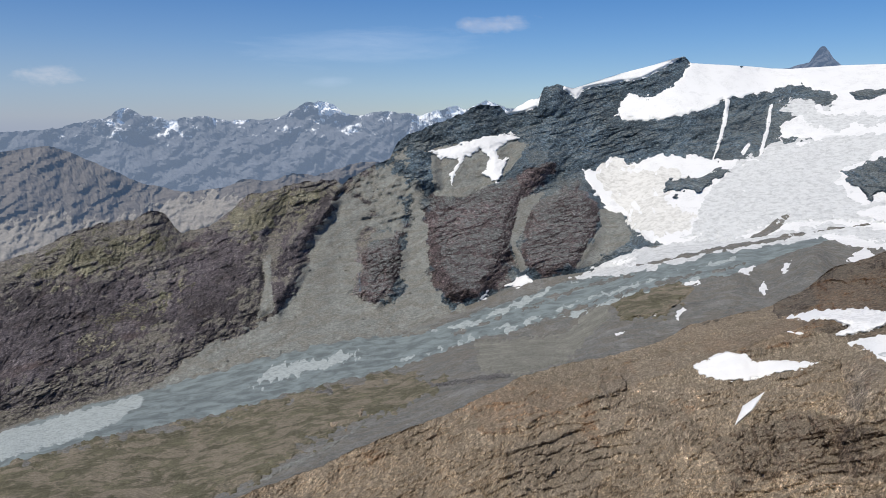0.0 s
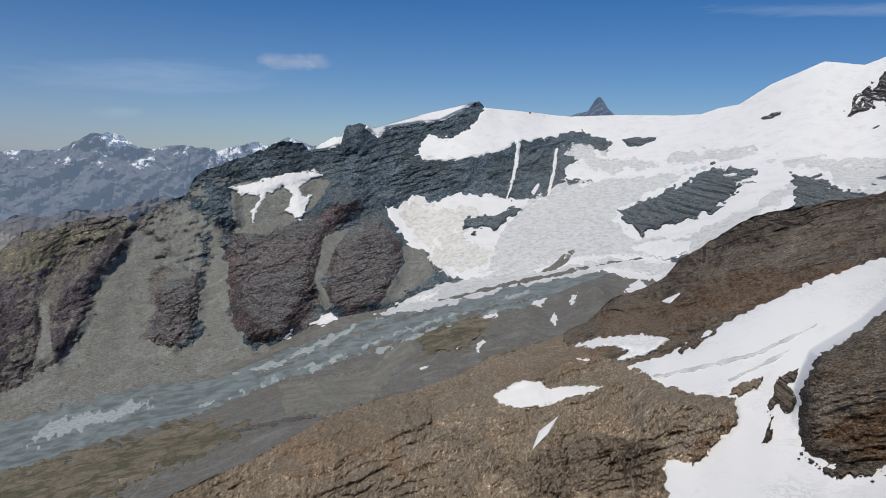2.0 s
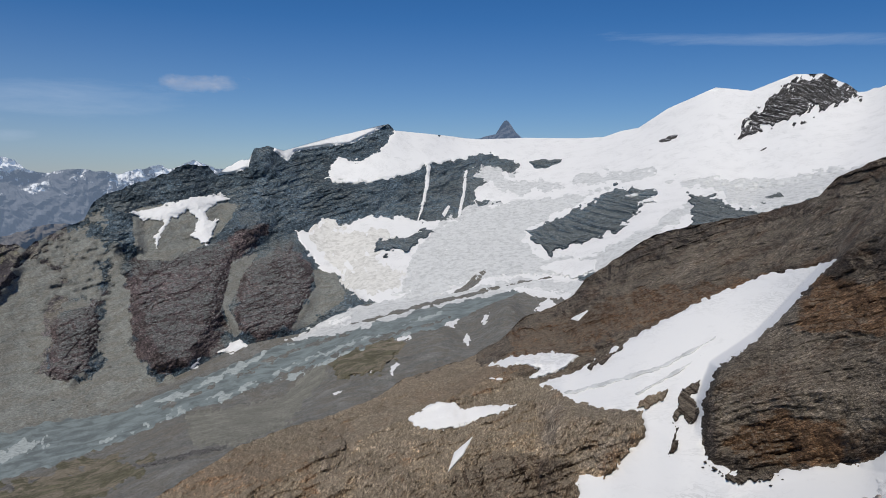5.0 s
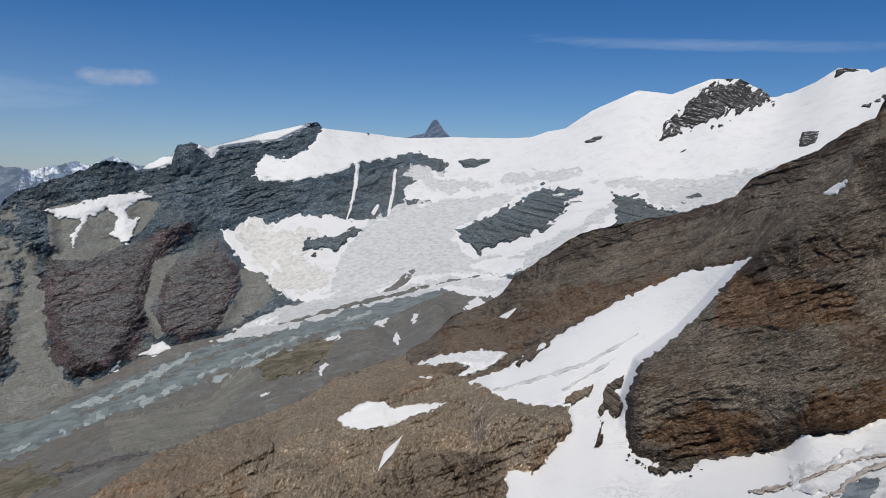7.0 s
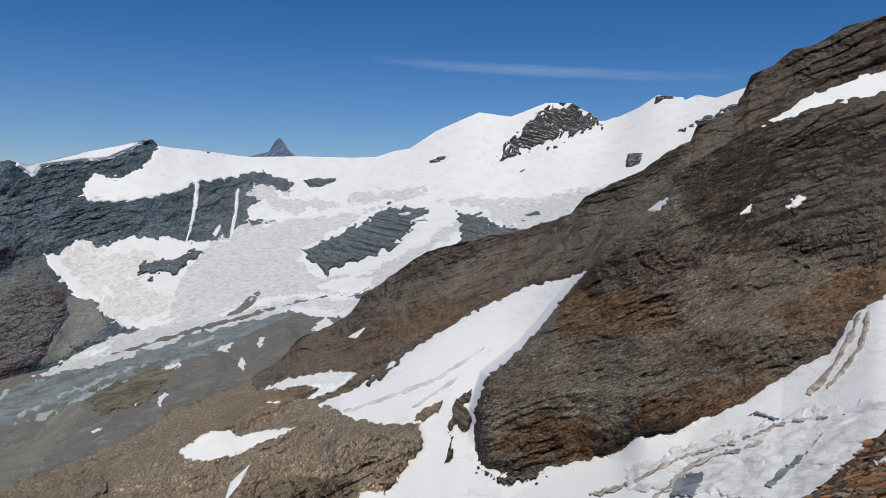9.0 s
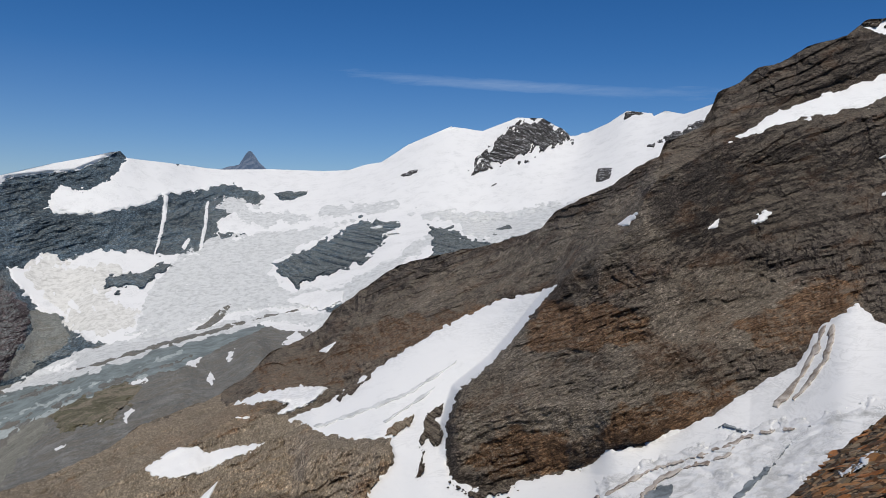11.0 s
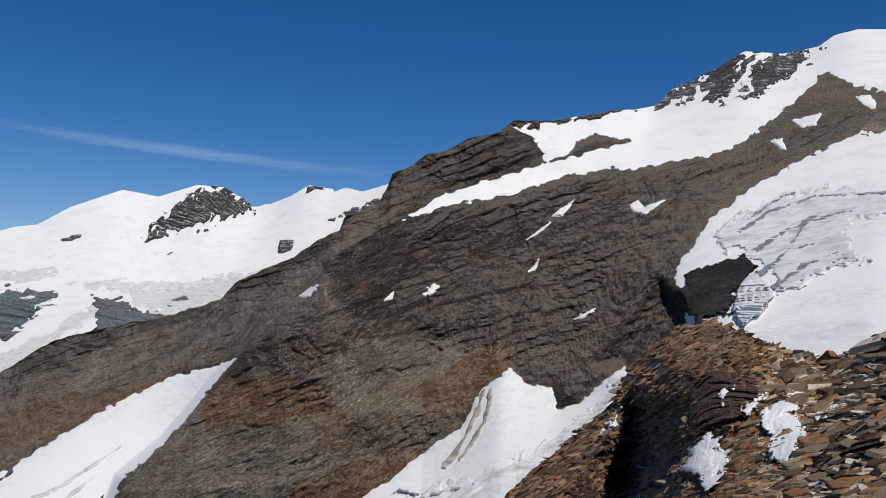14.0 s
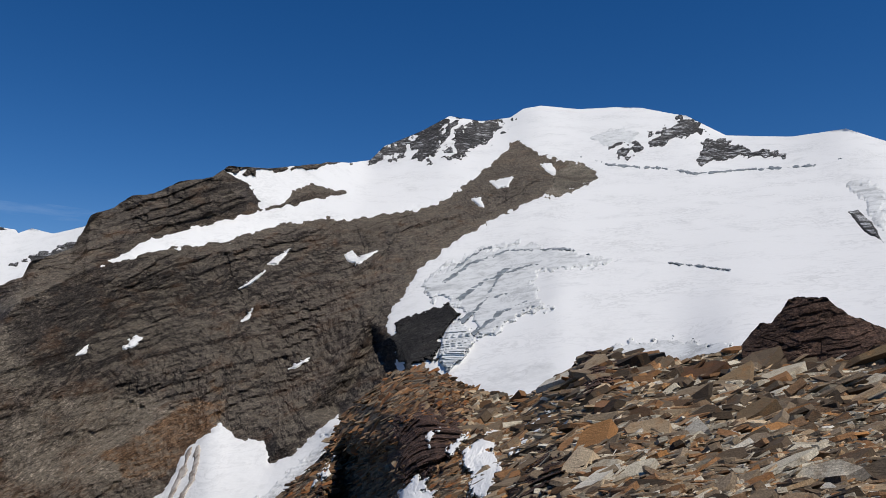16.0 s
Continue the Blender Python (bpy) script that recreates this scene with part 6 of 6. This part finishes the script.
    (34.38, -14.35), (30.81, -15.43),], [(35.46, -15.02), (38.29, -13.21), (40.66, -11.50), (38.51, -13.40), (35.88, -15.11),])
for k, line in enumerate(gully_lines):
    drape("meltwater_line", near, line, M_FIRN, 3.0, 0.15, 0.1, 0.05, 2, 0, 30, 0.0, "grey melt streak", seed=60 + k, host=GULLY, parent=gully, lean=25)

# ---------------------------------------------------------------- the snow mountain
LEVELS[id(RIGHT)] = 2.4
slope = drape("glacier_slope", near, RIGHT, M_SNOW, 2.0, 0.35, 0.16, 0.1, 2, level=2.4, label="broad white glacier slope below the summit", category="glacier")
drape("crevasse_field", near, [(82.2, 4.9), (83.06, 6.05), (86.02, 7.33), (88.99, 8.25), (93.17, 7.83), (97.24, 6.81), (95.61, 6.34), (92.32, 6.05), (90.65, 5.23), (91.47, 3.98), (93.11, 3.27),
    (90.63, 3.06), (88.12, 1.47), (86.66, 0.97), (86.24, 2.3), (85.27, 3.34), (84.35, 3.75), (83.2, 3.95)], M_BROKEN, 6.5, 0.7, 0.3, 0.06, 1.5, 2.0, 11, host=RIGHT, parent=slope, label="grey crevassed ice bulge", lean=30)
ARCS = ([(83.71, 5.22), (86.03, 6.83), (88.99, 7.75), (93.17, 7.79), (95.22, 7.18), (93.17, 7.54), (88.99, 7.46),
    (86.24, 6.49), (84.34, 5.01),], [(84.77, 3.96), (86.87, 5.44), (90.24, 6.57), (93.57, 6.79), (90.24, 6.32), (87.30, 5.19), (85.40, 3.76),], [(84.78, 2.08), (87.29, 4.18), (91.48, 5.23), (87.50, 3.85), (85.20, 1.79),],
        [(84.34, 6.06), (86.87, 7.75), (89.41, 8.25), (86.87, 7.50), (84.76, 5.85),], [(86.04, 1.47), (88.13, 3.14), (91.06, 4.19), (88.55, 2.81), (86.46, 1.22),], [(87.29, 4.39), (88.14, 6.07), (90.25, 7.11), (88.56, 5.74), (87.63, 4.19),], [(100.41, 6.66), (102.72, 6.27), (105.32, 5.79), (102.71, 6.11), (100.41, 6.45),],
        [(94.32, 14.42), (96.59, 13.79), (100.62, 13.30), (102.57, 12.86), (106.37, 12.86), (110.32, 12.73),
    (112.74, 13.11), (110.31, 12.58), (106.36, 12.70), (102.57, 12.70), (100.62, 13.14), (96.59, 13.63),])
# Thin dark sheets on the snow stand for the shade inside crevasses.
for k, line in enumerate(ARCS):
    drape("crevasse", near, line, M_CREVASSE_SHADE, 7.5, 0.2, 0.08, 0.045, 3, 0, 30, 0.0, grow=-0.03 if k < 6 else -0.005, seed=250.0 + k, host=RIGHT, parent=slope, label="dark strip painted as shade in a crevasse", lean=25)
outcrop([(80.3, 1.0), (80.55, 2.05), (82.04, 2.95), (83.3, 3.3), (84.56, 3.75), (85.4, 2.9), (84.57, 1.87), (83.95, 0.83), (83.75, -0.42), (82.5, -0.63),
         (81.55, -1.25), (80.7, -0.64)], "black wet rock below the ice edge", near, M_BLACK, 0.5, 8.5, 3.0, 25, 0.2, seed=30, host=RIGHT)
drape("serac", near, [(83.75, -0.62), (83.95, 1.03), (84.57, 2.08), (85.4, 2.38), (86.24, 1.46), (86.45, 0.72), (85.42, -0.61), (84.38, -1.24)], M_BROKEN, 10.5, 0.35, 0.15, 0.05, 2, 4.5, 7,
      host=RIGHT, parent=slope, label="broken white ice block", lean=60)
drape("serac", near, [(111.96, 11.33), (112.99, 11.71), (114.5, 10.72), (114.3, 7.63), (113.62, 8.59), (112.9, 10.32)], M_BROKEN, 7, 0.4, 0.25, 0.06, 2, 5, 14,
      host=RIGHT, parent=slope, label="pale blue broken ice", lean=60)
drape("serac", near, [(94.97, 15.9), (97.48, 16.38), (98.69, 15.9), (98.26, 15.13), (96.21, 15.03)], M_BROKEN, 6, 0.4, 0.2, 0.06, 2, 4, 20,
      host=RIGHT, parent=slope, label="pale ice cliff under the summit", lean=20)
drape("ice_edge", near, [(95.89, 0.20), (97.50, 0.94), (101.01, 1.19), (104.38, 0.88), (105.80, 0.11), (100.94, -0.87), (96.27, -0.72),], M_BROKEN, 6.5, 0.6, 0.2, 0.05, 2, 1.0, 8, host=RIGHT, parent=slope, label="dirty grey ice edge", lean=10)
outcrop([(67.86, 13.08), (69.76, 13.52), (72.32, 13.52), (76.14, 14.14), (77.00, 13.92), (74.03, 13.38), (71.48, 13.11),
    (69.36, 12.76),], "brown rocks along the snow crest", near, M_BROWN, 0.5, 9, 8, 25, 0.15, seed=31, host=RIGHT)
outcrop([(78.48, 14.06), (79.10, 15.11), (80.38, 15.64), (82.10, 16.29), (82.96, 16.91), (84.26, 17.54), (84.70, 17.22),
    (84.05, 16.51), (84.27, 15.69), (83.42, 14.86), (82.99, 14.36), (81.26, 14.83), (80.40, 14.31),], "dark summit cliff laced with snow", near, M_GREY, 1.1, 9, 4, 40, 0.2, seed=32, host=RIGHT)
outcrop([(84.70, 16.85), (86.44, 17.21), (89.03, 17.39), (88.17, 16.50), (86.87, 15.81), (86.01, 15.20), (84.28, 14.45),
    (84.71, 15.69),], "dark rock bands streaked with snow", near, M_GREY, 1.5, 9, 4, 30, 0.2, seed=33, host=RIGHT)
outcrop([(96.70, 15.09), (98.67, 15.10), (100.72, 16.16), (101.34, 16.87), (102.14, 16.92), (103.46, 15.75),
    (103.06, 15.39), (101.08, 15.15), (99.07, 14.80), (97.62, 14.07),], "dark rocks on the summit shoulder", near, M_GREY, 0.9, 9, 4, 40, 0.2, seed=34, host=RIGHT)
outcrop([(102.59, 13.38), (103.02, 14.53), (103.64, 15.34), (104.96, 14.84), (106.43, 14.13), (108.78, 13.72),
    (108.40, 13.29), (106.04, 13.78), (104.14, 13.54), (102.97, 13.11),], "dark rock rib below the shoulder", near, M_GREY, 0.5, 9, 4, 40, 0.2, seed=35, host=RIGHT)
outcrop([(92.63, 13.45), (93.69, 13.99), (94.93, 13.70), (95.75, 12.81), (94.49, 12.24), (93.23, 11.65), (91.76, 11.39),], "tan-grey rocks at the snow's edge", near, M_KHAKI, 0.5, 8, 3, 30, 0.2, seed=37, host=RIGHT)
for k, line in enumerate(([(87.64, 12.70), (89.23, 13.02), (89.01, 12.35), (88.16, 12.19),], [(86.23, 11.45), (86.87, 11.53), (87.13, 10.86), (86.66, 11.03),], [(91.36, 13.97), (92.21, 13.87), (92.75, 13.03), (91.99, 13.30),])):
    patch(line, near, "white snow patch on the dark rock shoulder", 4, 0.15, seed=260.0 + k)
outcrop([(112.12, 9.49), (112.86, 9.58), (113.62, 8.60), (114.24, 7.20), (113.10, 8.01),], "dark rock in the glacier slope", near, M_GREY, 0.1, 9, 4, 30, 0.2, seed=36, host=RIGHT)

# ---------------------------------------------------------------- the near ridge: snow streaks, boulder, slabs, rubble
STREAKS = (
    [(85.65, -7.07), (86.87, -5.87), (88.11, -4.66), (89.14, -4.04), (88.51, -5.45), (87.69, -7.04), (88.51, -8.01), (87.28, -10.15), (86.06, -10.16), (86.26, -8.62), (85.32, -7.66)],
    [(88.83, -7.03), (90.35, -5.02), (91.59, -3.72), (91.98, -4.52), (90.55, -6.01), (89.12, -7.33)],
    [(82.85, -6.1), (84.07, -5.18), (83.67, -6.09), (83.18, -6.61)], [(84.21, -7.08), (86.13, -5.48), (85.44, -6.68), (84.83, -7.39)],
    [(80.77, -10.26), (82.18, -8.65), (83.2, -9.04), (82.4, -10.26)],
    [(74.73, -9.43), (76.35, -7.38), (75.99, -8.68)], [(79.78, -11.44), (81.76, -9.74), (83.72, -9.78), (82.88, -12.03), (81.92, -12.95), (81.75, -11.55)],
    [(73.03, -15.96), (75.23, -14.51), (77.63, -13.40), (76.77, -14.68), (75.30, -16.70), (71.73, -17.15)], [(67.69, -16.16), (69.95, -13.89), (68.83, -15.59)])
for k, line in enumerate(STREAKS):
    patch(line, front, "thin dirty-white snow streak between rusty rocks", 0.75, 0.45, 0.14, 0.04, 40.0 + k, 40)

patch([(108.80, 0.05), (111.69, 0.73), (113.90, 1.17), (116.72, 1.23), (116.68, 0.60), (113.85, 0.30), (110.99, 0.07),], front, "white snow strip behind the boulder", 0.8, 0.1, 0.14, 0.045, 52.0, 5)
CRAGS = ([(71.10, -15.74), (73.29, -12.29), (75.44, -9.41), (76.73, -10.04), (75.91, -12.95), (73.79, -15.98),
    (71.15, -17.14),], [(79.98, -6.89), (80.45, -5.35), (82.32, -6.12), (83.84, -8.33), (82.08, -9.44), (80.38, -8.72),], [(92.44, -1.17), (94.69, 0.36), (97.28, 0.21), (98.63, -0.90), (95.44, -2.54), (93.21, -3.57), (92.01, -2.59),],
         [(80.30, -5.50), (83.15, -3.08), (86.05, -3.87), (85.65, -6.67), (83.20, -8.64), (80.76, -9.03),], [(89.11, -8.96), (90.55, -6.99), (92.57, -6.16), (93.35, -8.08), (91.32, -10.13), (88.90, -10.49),])
for k, line in enumerate(CRAGS):
    drape("rock_crag", front, line, M_DARK, 0.5, 1.2, 0.35, 0.07, 2.2, 0.6, 1.2, 0.9, "dark layered crag in the rusty ridge flank", "rock crag", "rock crags", 200.0 + k, None, 25)

boulder = Land([[(105.18, 0.65, 29.6), (105.56, 1.11, 29.6), (106.44, 2.26, 29.6), (107.18, 2.14, 29.6), (107.72, 2.94, 29.6),
    (108.29, 3.85, 29.6), (109.51, 3.90, 29.6), (110.60, 3.83, 29.6), (111.80, 2.73, 29.6), (113.94, 1.67, 29.4),
    (116.09, 0.67, 29.4),],
                [(104.89, -0.13, 28.2), (108.26, -0.40, 27.4), (111.63, -0.37, 27.2), (116.18, -0.31, 28.2),]], 0.7, 3.4, ((90, 0.2), (125, 0.2)), (), 15, 0.6, 14, steps=0.9)
az0, az1 = boulder.lines[0][0][0], boulder.lines[0][0][-1]
tagged(boulder.sheet("boulder", M_DARK, az0, az1, 0.06), "large dark red-brown boulder on the ridge", "boulder")

rng = random.Random(7)


def slab_rings(r, long=1.4, thin=0.22):
    """Corners of one broken slab, about one metre across: lower ring, then upper ring."""
    n = r.randint(5, 7)
    turn = r.uniform(0, 6.28)
    low, high = [], []
    for k in range(n):
        a = turn + 6.283 * (k + r.uniform(-0.28, 0.28)) / n
        q = r.uniform(0.36, 0.56)
        x, y = long * q * math.cos(a), q * math.sin(a)
        low.append((x * r.uniform(0.92, 1.05), y * r.uniform(0.92, 1.05), -thin * r.uniform(0.4, 0.6)))
        high.append((x * r.uniform(0.82, 1.0), y * r.uniform(0.82, 1.0), thin * (r.uniform(0.3, 0.6) + 0.25 * x)))
    return n, low + high


def slab_faces(n):
    return [tuple(range(n - 1, -1, -1)), tuple(range(n, 2 * n))] + [(k, (k + 1) % n, n + (k + 1) % n, n + k) for k in range(n)]


def slab_material(name, dark, mid, light, stain):
    """Broken schist: every piece has its own tone, with fine layers and rusty or pale weathering."""
    m = Mat(name)
    info = m.n.new("ShaderNodeObjectInfo")
    odd = m.math("FRACT", m.math("ADD", info.outputs["Random"], m.geo.outputs["Random Per Island"]))
    odd_two = m.math("FRACT", m.math("MULTIPLY", odd, 7.31))
    layer = m.noise(9.0, 6, 0.65, m.coords(0.5, 0.5, 5.0, 14, 100), 0.2)
    fine = m.noise(38.0, 5, 0.7)
    col = m.ramp(odd, (0.0, dark), (0.3, mid), (0.8, light), (1.0, tuple(1.2 * v for v in light)))
    col = m.mix(m.ramp(odd_two, (0.76, 0.0), (0.88, 0.75)), col, stain)
    col = m.mix(m.ramp(m.noise(2.2, 5, 0.7), (0.52, 0.0), (0.66, 0.6)), col, m.mix(fine, dark, stain))
    col = m.mix(0.3, col, m.ramp(layer, (0.34, 0.55), (0.66, 1.5)), "MULTIPLY")
    col = m.mix(0.75, col, m.ramp(fine, (0.34, 0.5), (0.66, 1.6)), "MULTIPLY")
    return m.done(col, 0.85, ((layer, 0.03, 0.7), (fine, 0.008, 0.6)), 0.25)


SLAB_MATS = [slab_material("grey_slab", (0.05, 0.042, 0.033), (0.23, 0.2, 0.15), (0.5, 0.445, 0.345), (0.32, 0.19, 0.09)),
             slab_material("ochre_slab", (0.06, 0.04, 0.022), (0.26, 0.18, 0.102), (0.46, 0.355, 0.235), (0.42, 0.19, 0.06)),
             slab_material("brown_slab", (0.024, 0.017, 0.011), (0.088, 0.062, 0.04), (0.21, 0.16, 0.108), (0.25, 0.115, 0.042)),
             slab_material("pale_slab", (0.26, 0.235, 0.195), (0.42, 0.388, 0.33), (0.56, 0.525, 0.455), (0.36, 0.27, 0.17)),
             slab_material("rust_chips", (0.03, 0.017, 0.01), (0.12, 0.064, 0.033), (0.25, 0.152, 0.085), (0.28, 0.105, 0.034))]
LOOKS = ("grey flat schist slab", "ochre-stained flat schist slab", "dark brown broken schist slab", "pale grey clean-broken slab")
library = []
for k in range(24):
    n, ring = slab_rings(rng, rng.uniform(1.7, 3.2), rng.choice((0.08, 0.12, 0.18, 0.28)))
    me = bpy.data.meshes.new("loose_rock")
    me.from_pydata(ring, [], slab_faces(n))
    me.materials.append(SLAB_MATS[(0, 1, 2, 0, 1, 3)[k % 6]])
    library.append((me, (0, 1, 2, 0, 1, 3)[k % 6]))


def lie(bearing, r, lean=14.0, wild=1.0, face=1.0):
    """A slab's turn: its layers climb a little to the right as seen along a bearing."""
    view = Vector((math.sin(radians(bearing)), math.cos(radians(bearing)), 0))
    right = Vector((view.y, -view.x, 0))
    tip = Matrix.Rotation(radians(-lean + r.gauss(0, 9) * wild), 3, view) @ Matrix.Rotation(radians(face + r.gauss(0, 11) * wild), 3, right)
    return (tip @ Matrix.Rotation(radians(-bearing) + r.uniform(-0.9, 0.9), 3, "Z")).to_4x4()


def put_slab(me, look_index, bearing, height, size, lean=14.0, wild=1.0, sink=0.0, name="loose_rock", label="", face=1.0):
    at = front.spot(bearing, height)
    ob = new(name, me)
    ob.matrix_world = Matrix.Translation(at + Vector((0, 0, -sink * size * 0.3))) @ lie(bearing, rng, lean, wild, face) @ Matrix.Diagonal((size, size, size, 1))
    return tagged(ob, label or LOOKS[look_index] + " on the rubble ridge", "rock", "loose rocks")


crest_az, crest_el = front.lines[0][0], front.lines[0][1]
for k in range(285):
    bearing = rng.uniform(87, 121)
    top = float(np.interp(bearing, crest_az, crest_el))
    height = top - (0.3 + (15.5 - 0.3) * rng.random() ** 1.15)
    at = front.spot(bearing, height)
    me, which = rng.choice(library)
    size = min(at.length * (0.013 + 0.034 * rng.random() ** 1.8), 1.7)
    put_slab(me, which, bearing, height, size)


# the largest loose blocks, each of its own shape
BLOCKS = (([(101.84, -5.57),], 3.6, 3, 12.0, 0.3, 48, "pale grey upright slab on the rubble"), ([(105.97, -4.28),], 4.6, 1, 20.0, 0.55, 24, "orange-brown angular block on the rubble"),
          ([(96.00, -3.92),], 3.6, 4, 10.0, 0.45, 20, "rusty orange block at the ridge edge"), ([(109.56, -8.00),], 8.5, 0, 32.0, 0.18, 30, "large grey tilted slab underfoot"),
          ([(112.95, -7.74),], 7.0, 2, 36.0, 0.22, 34, "large dark tilted slab underfoot"), ([(102.43, -1.56),], 7.0, 4, 18.0, 0.3, 22, "long rust-brown slab leaning on the ridge"),
          ([(105.76, -0.81),], 6.0, 2, 18.0, 0.25, 22, "long brown slab leaning on the ridge"), ([(94.96, -6.49),], 6.0, 1, 22.0, 0.3, 30, "ochre layered block on the slope"),
          ([(98.89, -5.52),], 6.0, 1, 24.0, 0.3, 28, "ochre layered block on the slope"), ([(111.15, -3.10),], 3.2, 1, -25.0, 0.3, 30, "ochre-stained slab tipped over"),
          ([(104.06, -7.08),], 4.4, 2, 8.0, 0.22, 14, "dark brown flat slab on rubble"), ([(109.72, -1.87),], 3.4, 0, 10.0, 0.25, 12, "grey flat slab on the rubble"),
          ([(97.45, -0.91),], 4.6, 2, 18.0, 0.5, 15, "dark brown block on the ridge crest"), ([(95.27, -0.93),], 3.6, 2, 12.0, 0.5, 12, "dark block on the ridge crest"),
          ([(93.74, -8.26),], 5.5, 1, 26.0, 0.3, 32, "ochre layered slab on the slope"), ([(97.66, -8.31),], 5.0, 0, 20.0, 0.2, 22, "grey flat slab on the slope"),
          ([(107.96, -6.32),], 4.4, 0, 8.0, 0.16, 16, "thin grey slab on the rubble"), ([(100.51, -2.45),], 4.0, 2, 20.0, 0.4, 20, "dark brown slab on the ridge"),
          ([(113.00, -1.79),], 3.0, 0, 6.0, 0.4, 24, "grey block on the rubble"), ([(108.78, -3.73),], 3.4, 2, 10.0, 0.25, 16, "dark brown slab on the rubble"))
for ((bearing, height),), size, which, lean, thin, face, text in BLOCKS:
    n, ring = slab_rings(rng, 1.7, thin)
    me = bpy.data.meshes.new("block")
    me.from_pydata(ring, [], slab_faces(n))
    me.materials.append(SLAB_MATS[which])
    put_slab(me, which, bearing, height, front.spot(bearing, height).length * radians(size) / 2.0, lean, 0.4, -0.3 * thin, "rock_block", text, face)


def rubble(name, count, az_range, depth, sizes, material, label, r, lean=14.0):
    """Countless small pieces in one mesh."""
    shapes = [slab_rings(r, r.uniform(1.5, 3.0), r.choice((0.1, 0.17, 0.3))) for _ in range(12)]
    az = np.array([r.uniform(*az_range) for _ in range(count)])
    top = np.interp(az, crest_az, crest_el)
    el = top - np.array([depth * r.random() for _ in range(count)])
    low, high, _ = front.ranges(az, el)
    at = place(az, el, low - high)
    verts, faces = [], []
    for k in range(count):
        n, ring = shapes[k % 12]
        far = np.linalg.norm(at[k])
        size = far * r.uniform(*sizes)
        m = np.array(lie(az[k], r, lean, 1.3).to_3x3()) * size
        base = len(verts)
        verts.extend((np.array(ring) @ m.T + at[k]).tolist())
        faces.extend(tuple(base + i for i in f) for f in slab_faces(n))
    me = bpy.data.meshes.new(name)
    me.from_pydata(verts, [], faces)
    me.materials.append(material)
    return tagged(new(name, me), label, "rubble", kind="stuff")


rubble("rubble", 5200, (86, 123), 15.5, (0.003, 0.016), SLAB_MATS[0], "loose grey schist chips covering the ridge", rng)
rubble("rubble", 3800, (85, 123), 15.5, (0.003, 0.016), SLAB_MATS[1], "loose ochre schist chips covering the ridge", rng)
rubble("rubble", 700, (88, 123), 15.5, (0.005, 0.014), SLAB_MATS[3], "loose pale schist chips covering the ridge", rng)
rubble("rubble", 2600, (86, 123), 15.5, (0.004, 0.03), SLAB_MATS[2], "loose dark schist chips covering the ridge", rng)
rubble("rubble", 3600, (62, 91), 13.0, (0.004, 0.013), SLAB_MATS[2], "dark brown broken rock on the steep ridge flank", rng, 25)
rubble("rubble", 3400, (62, 91), 13.0, (0.004, 0.011), SLAB_MATS[4], "rusty broken rock on the steep ridge flank", rng, 25)
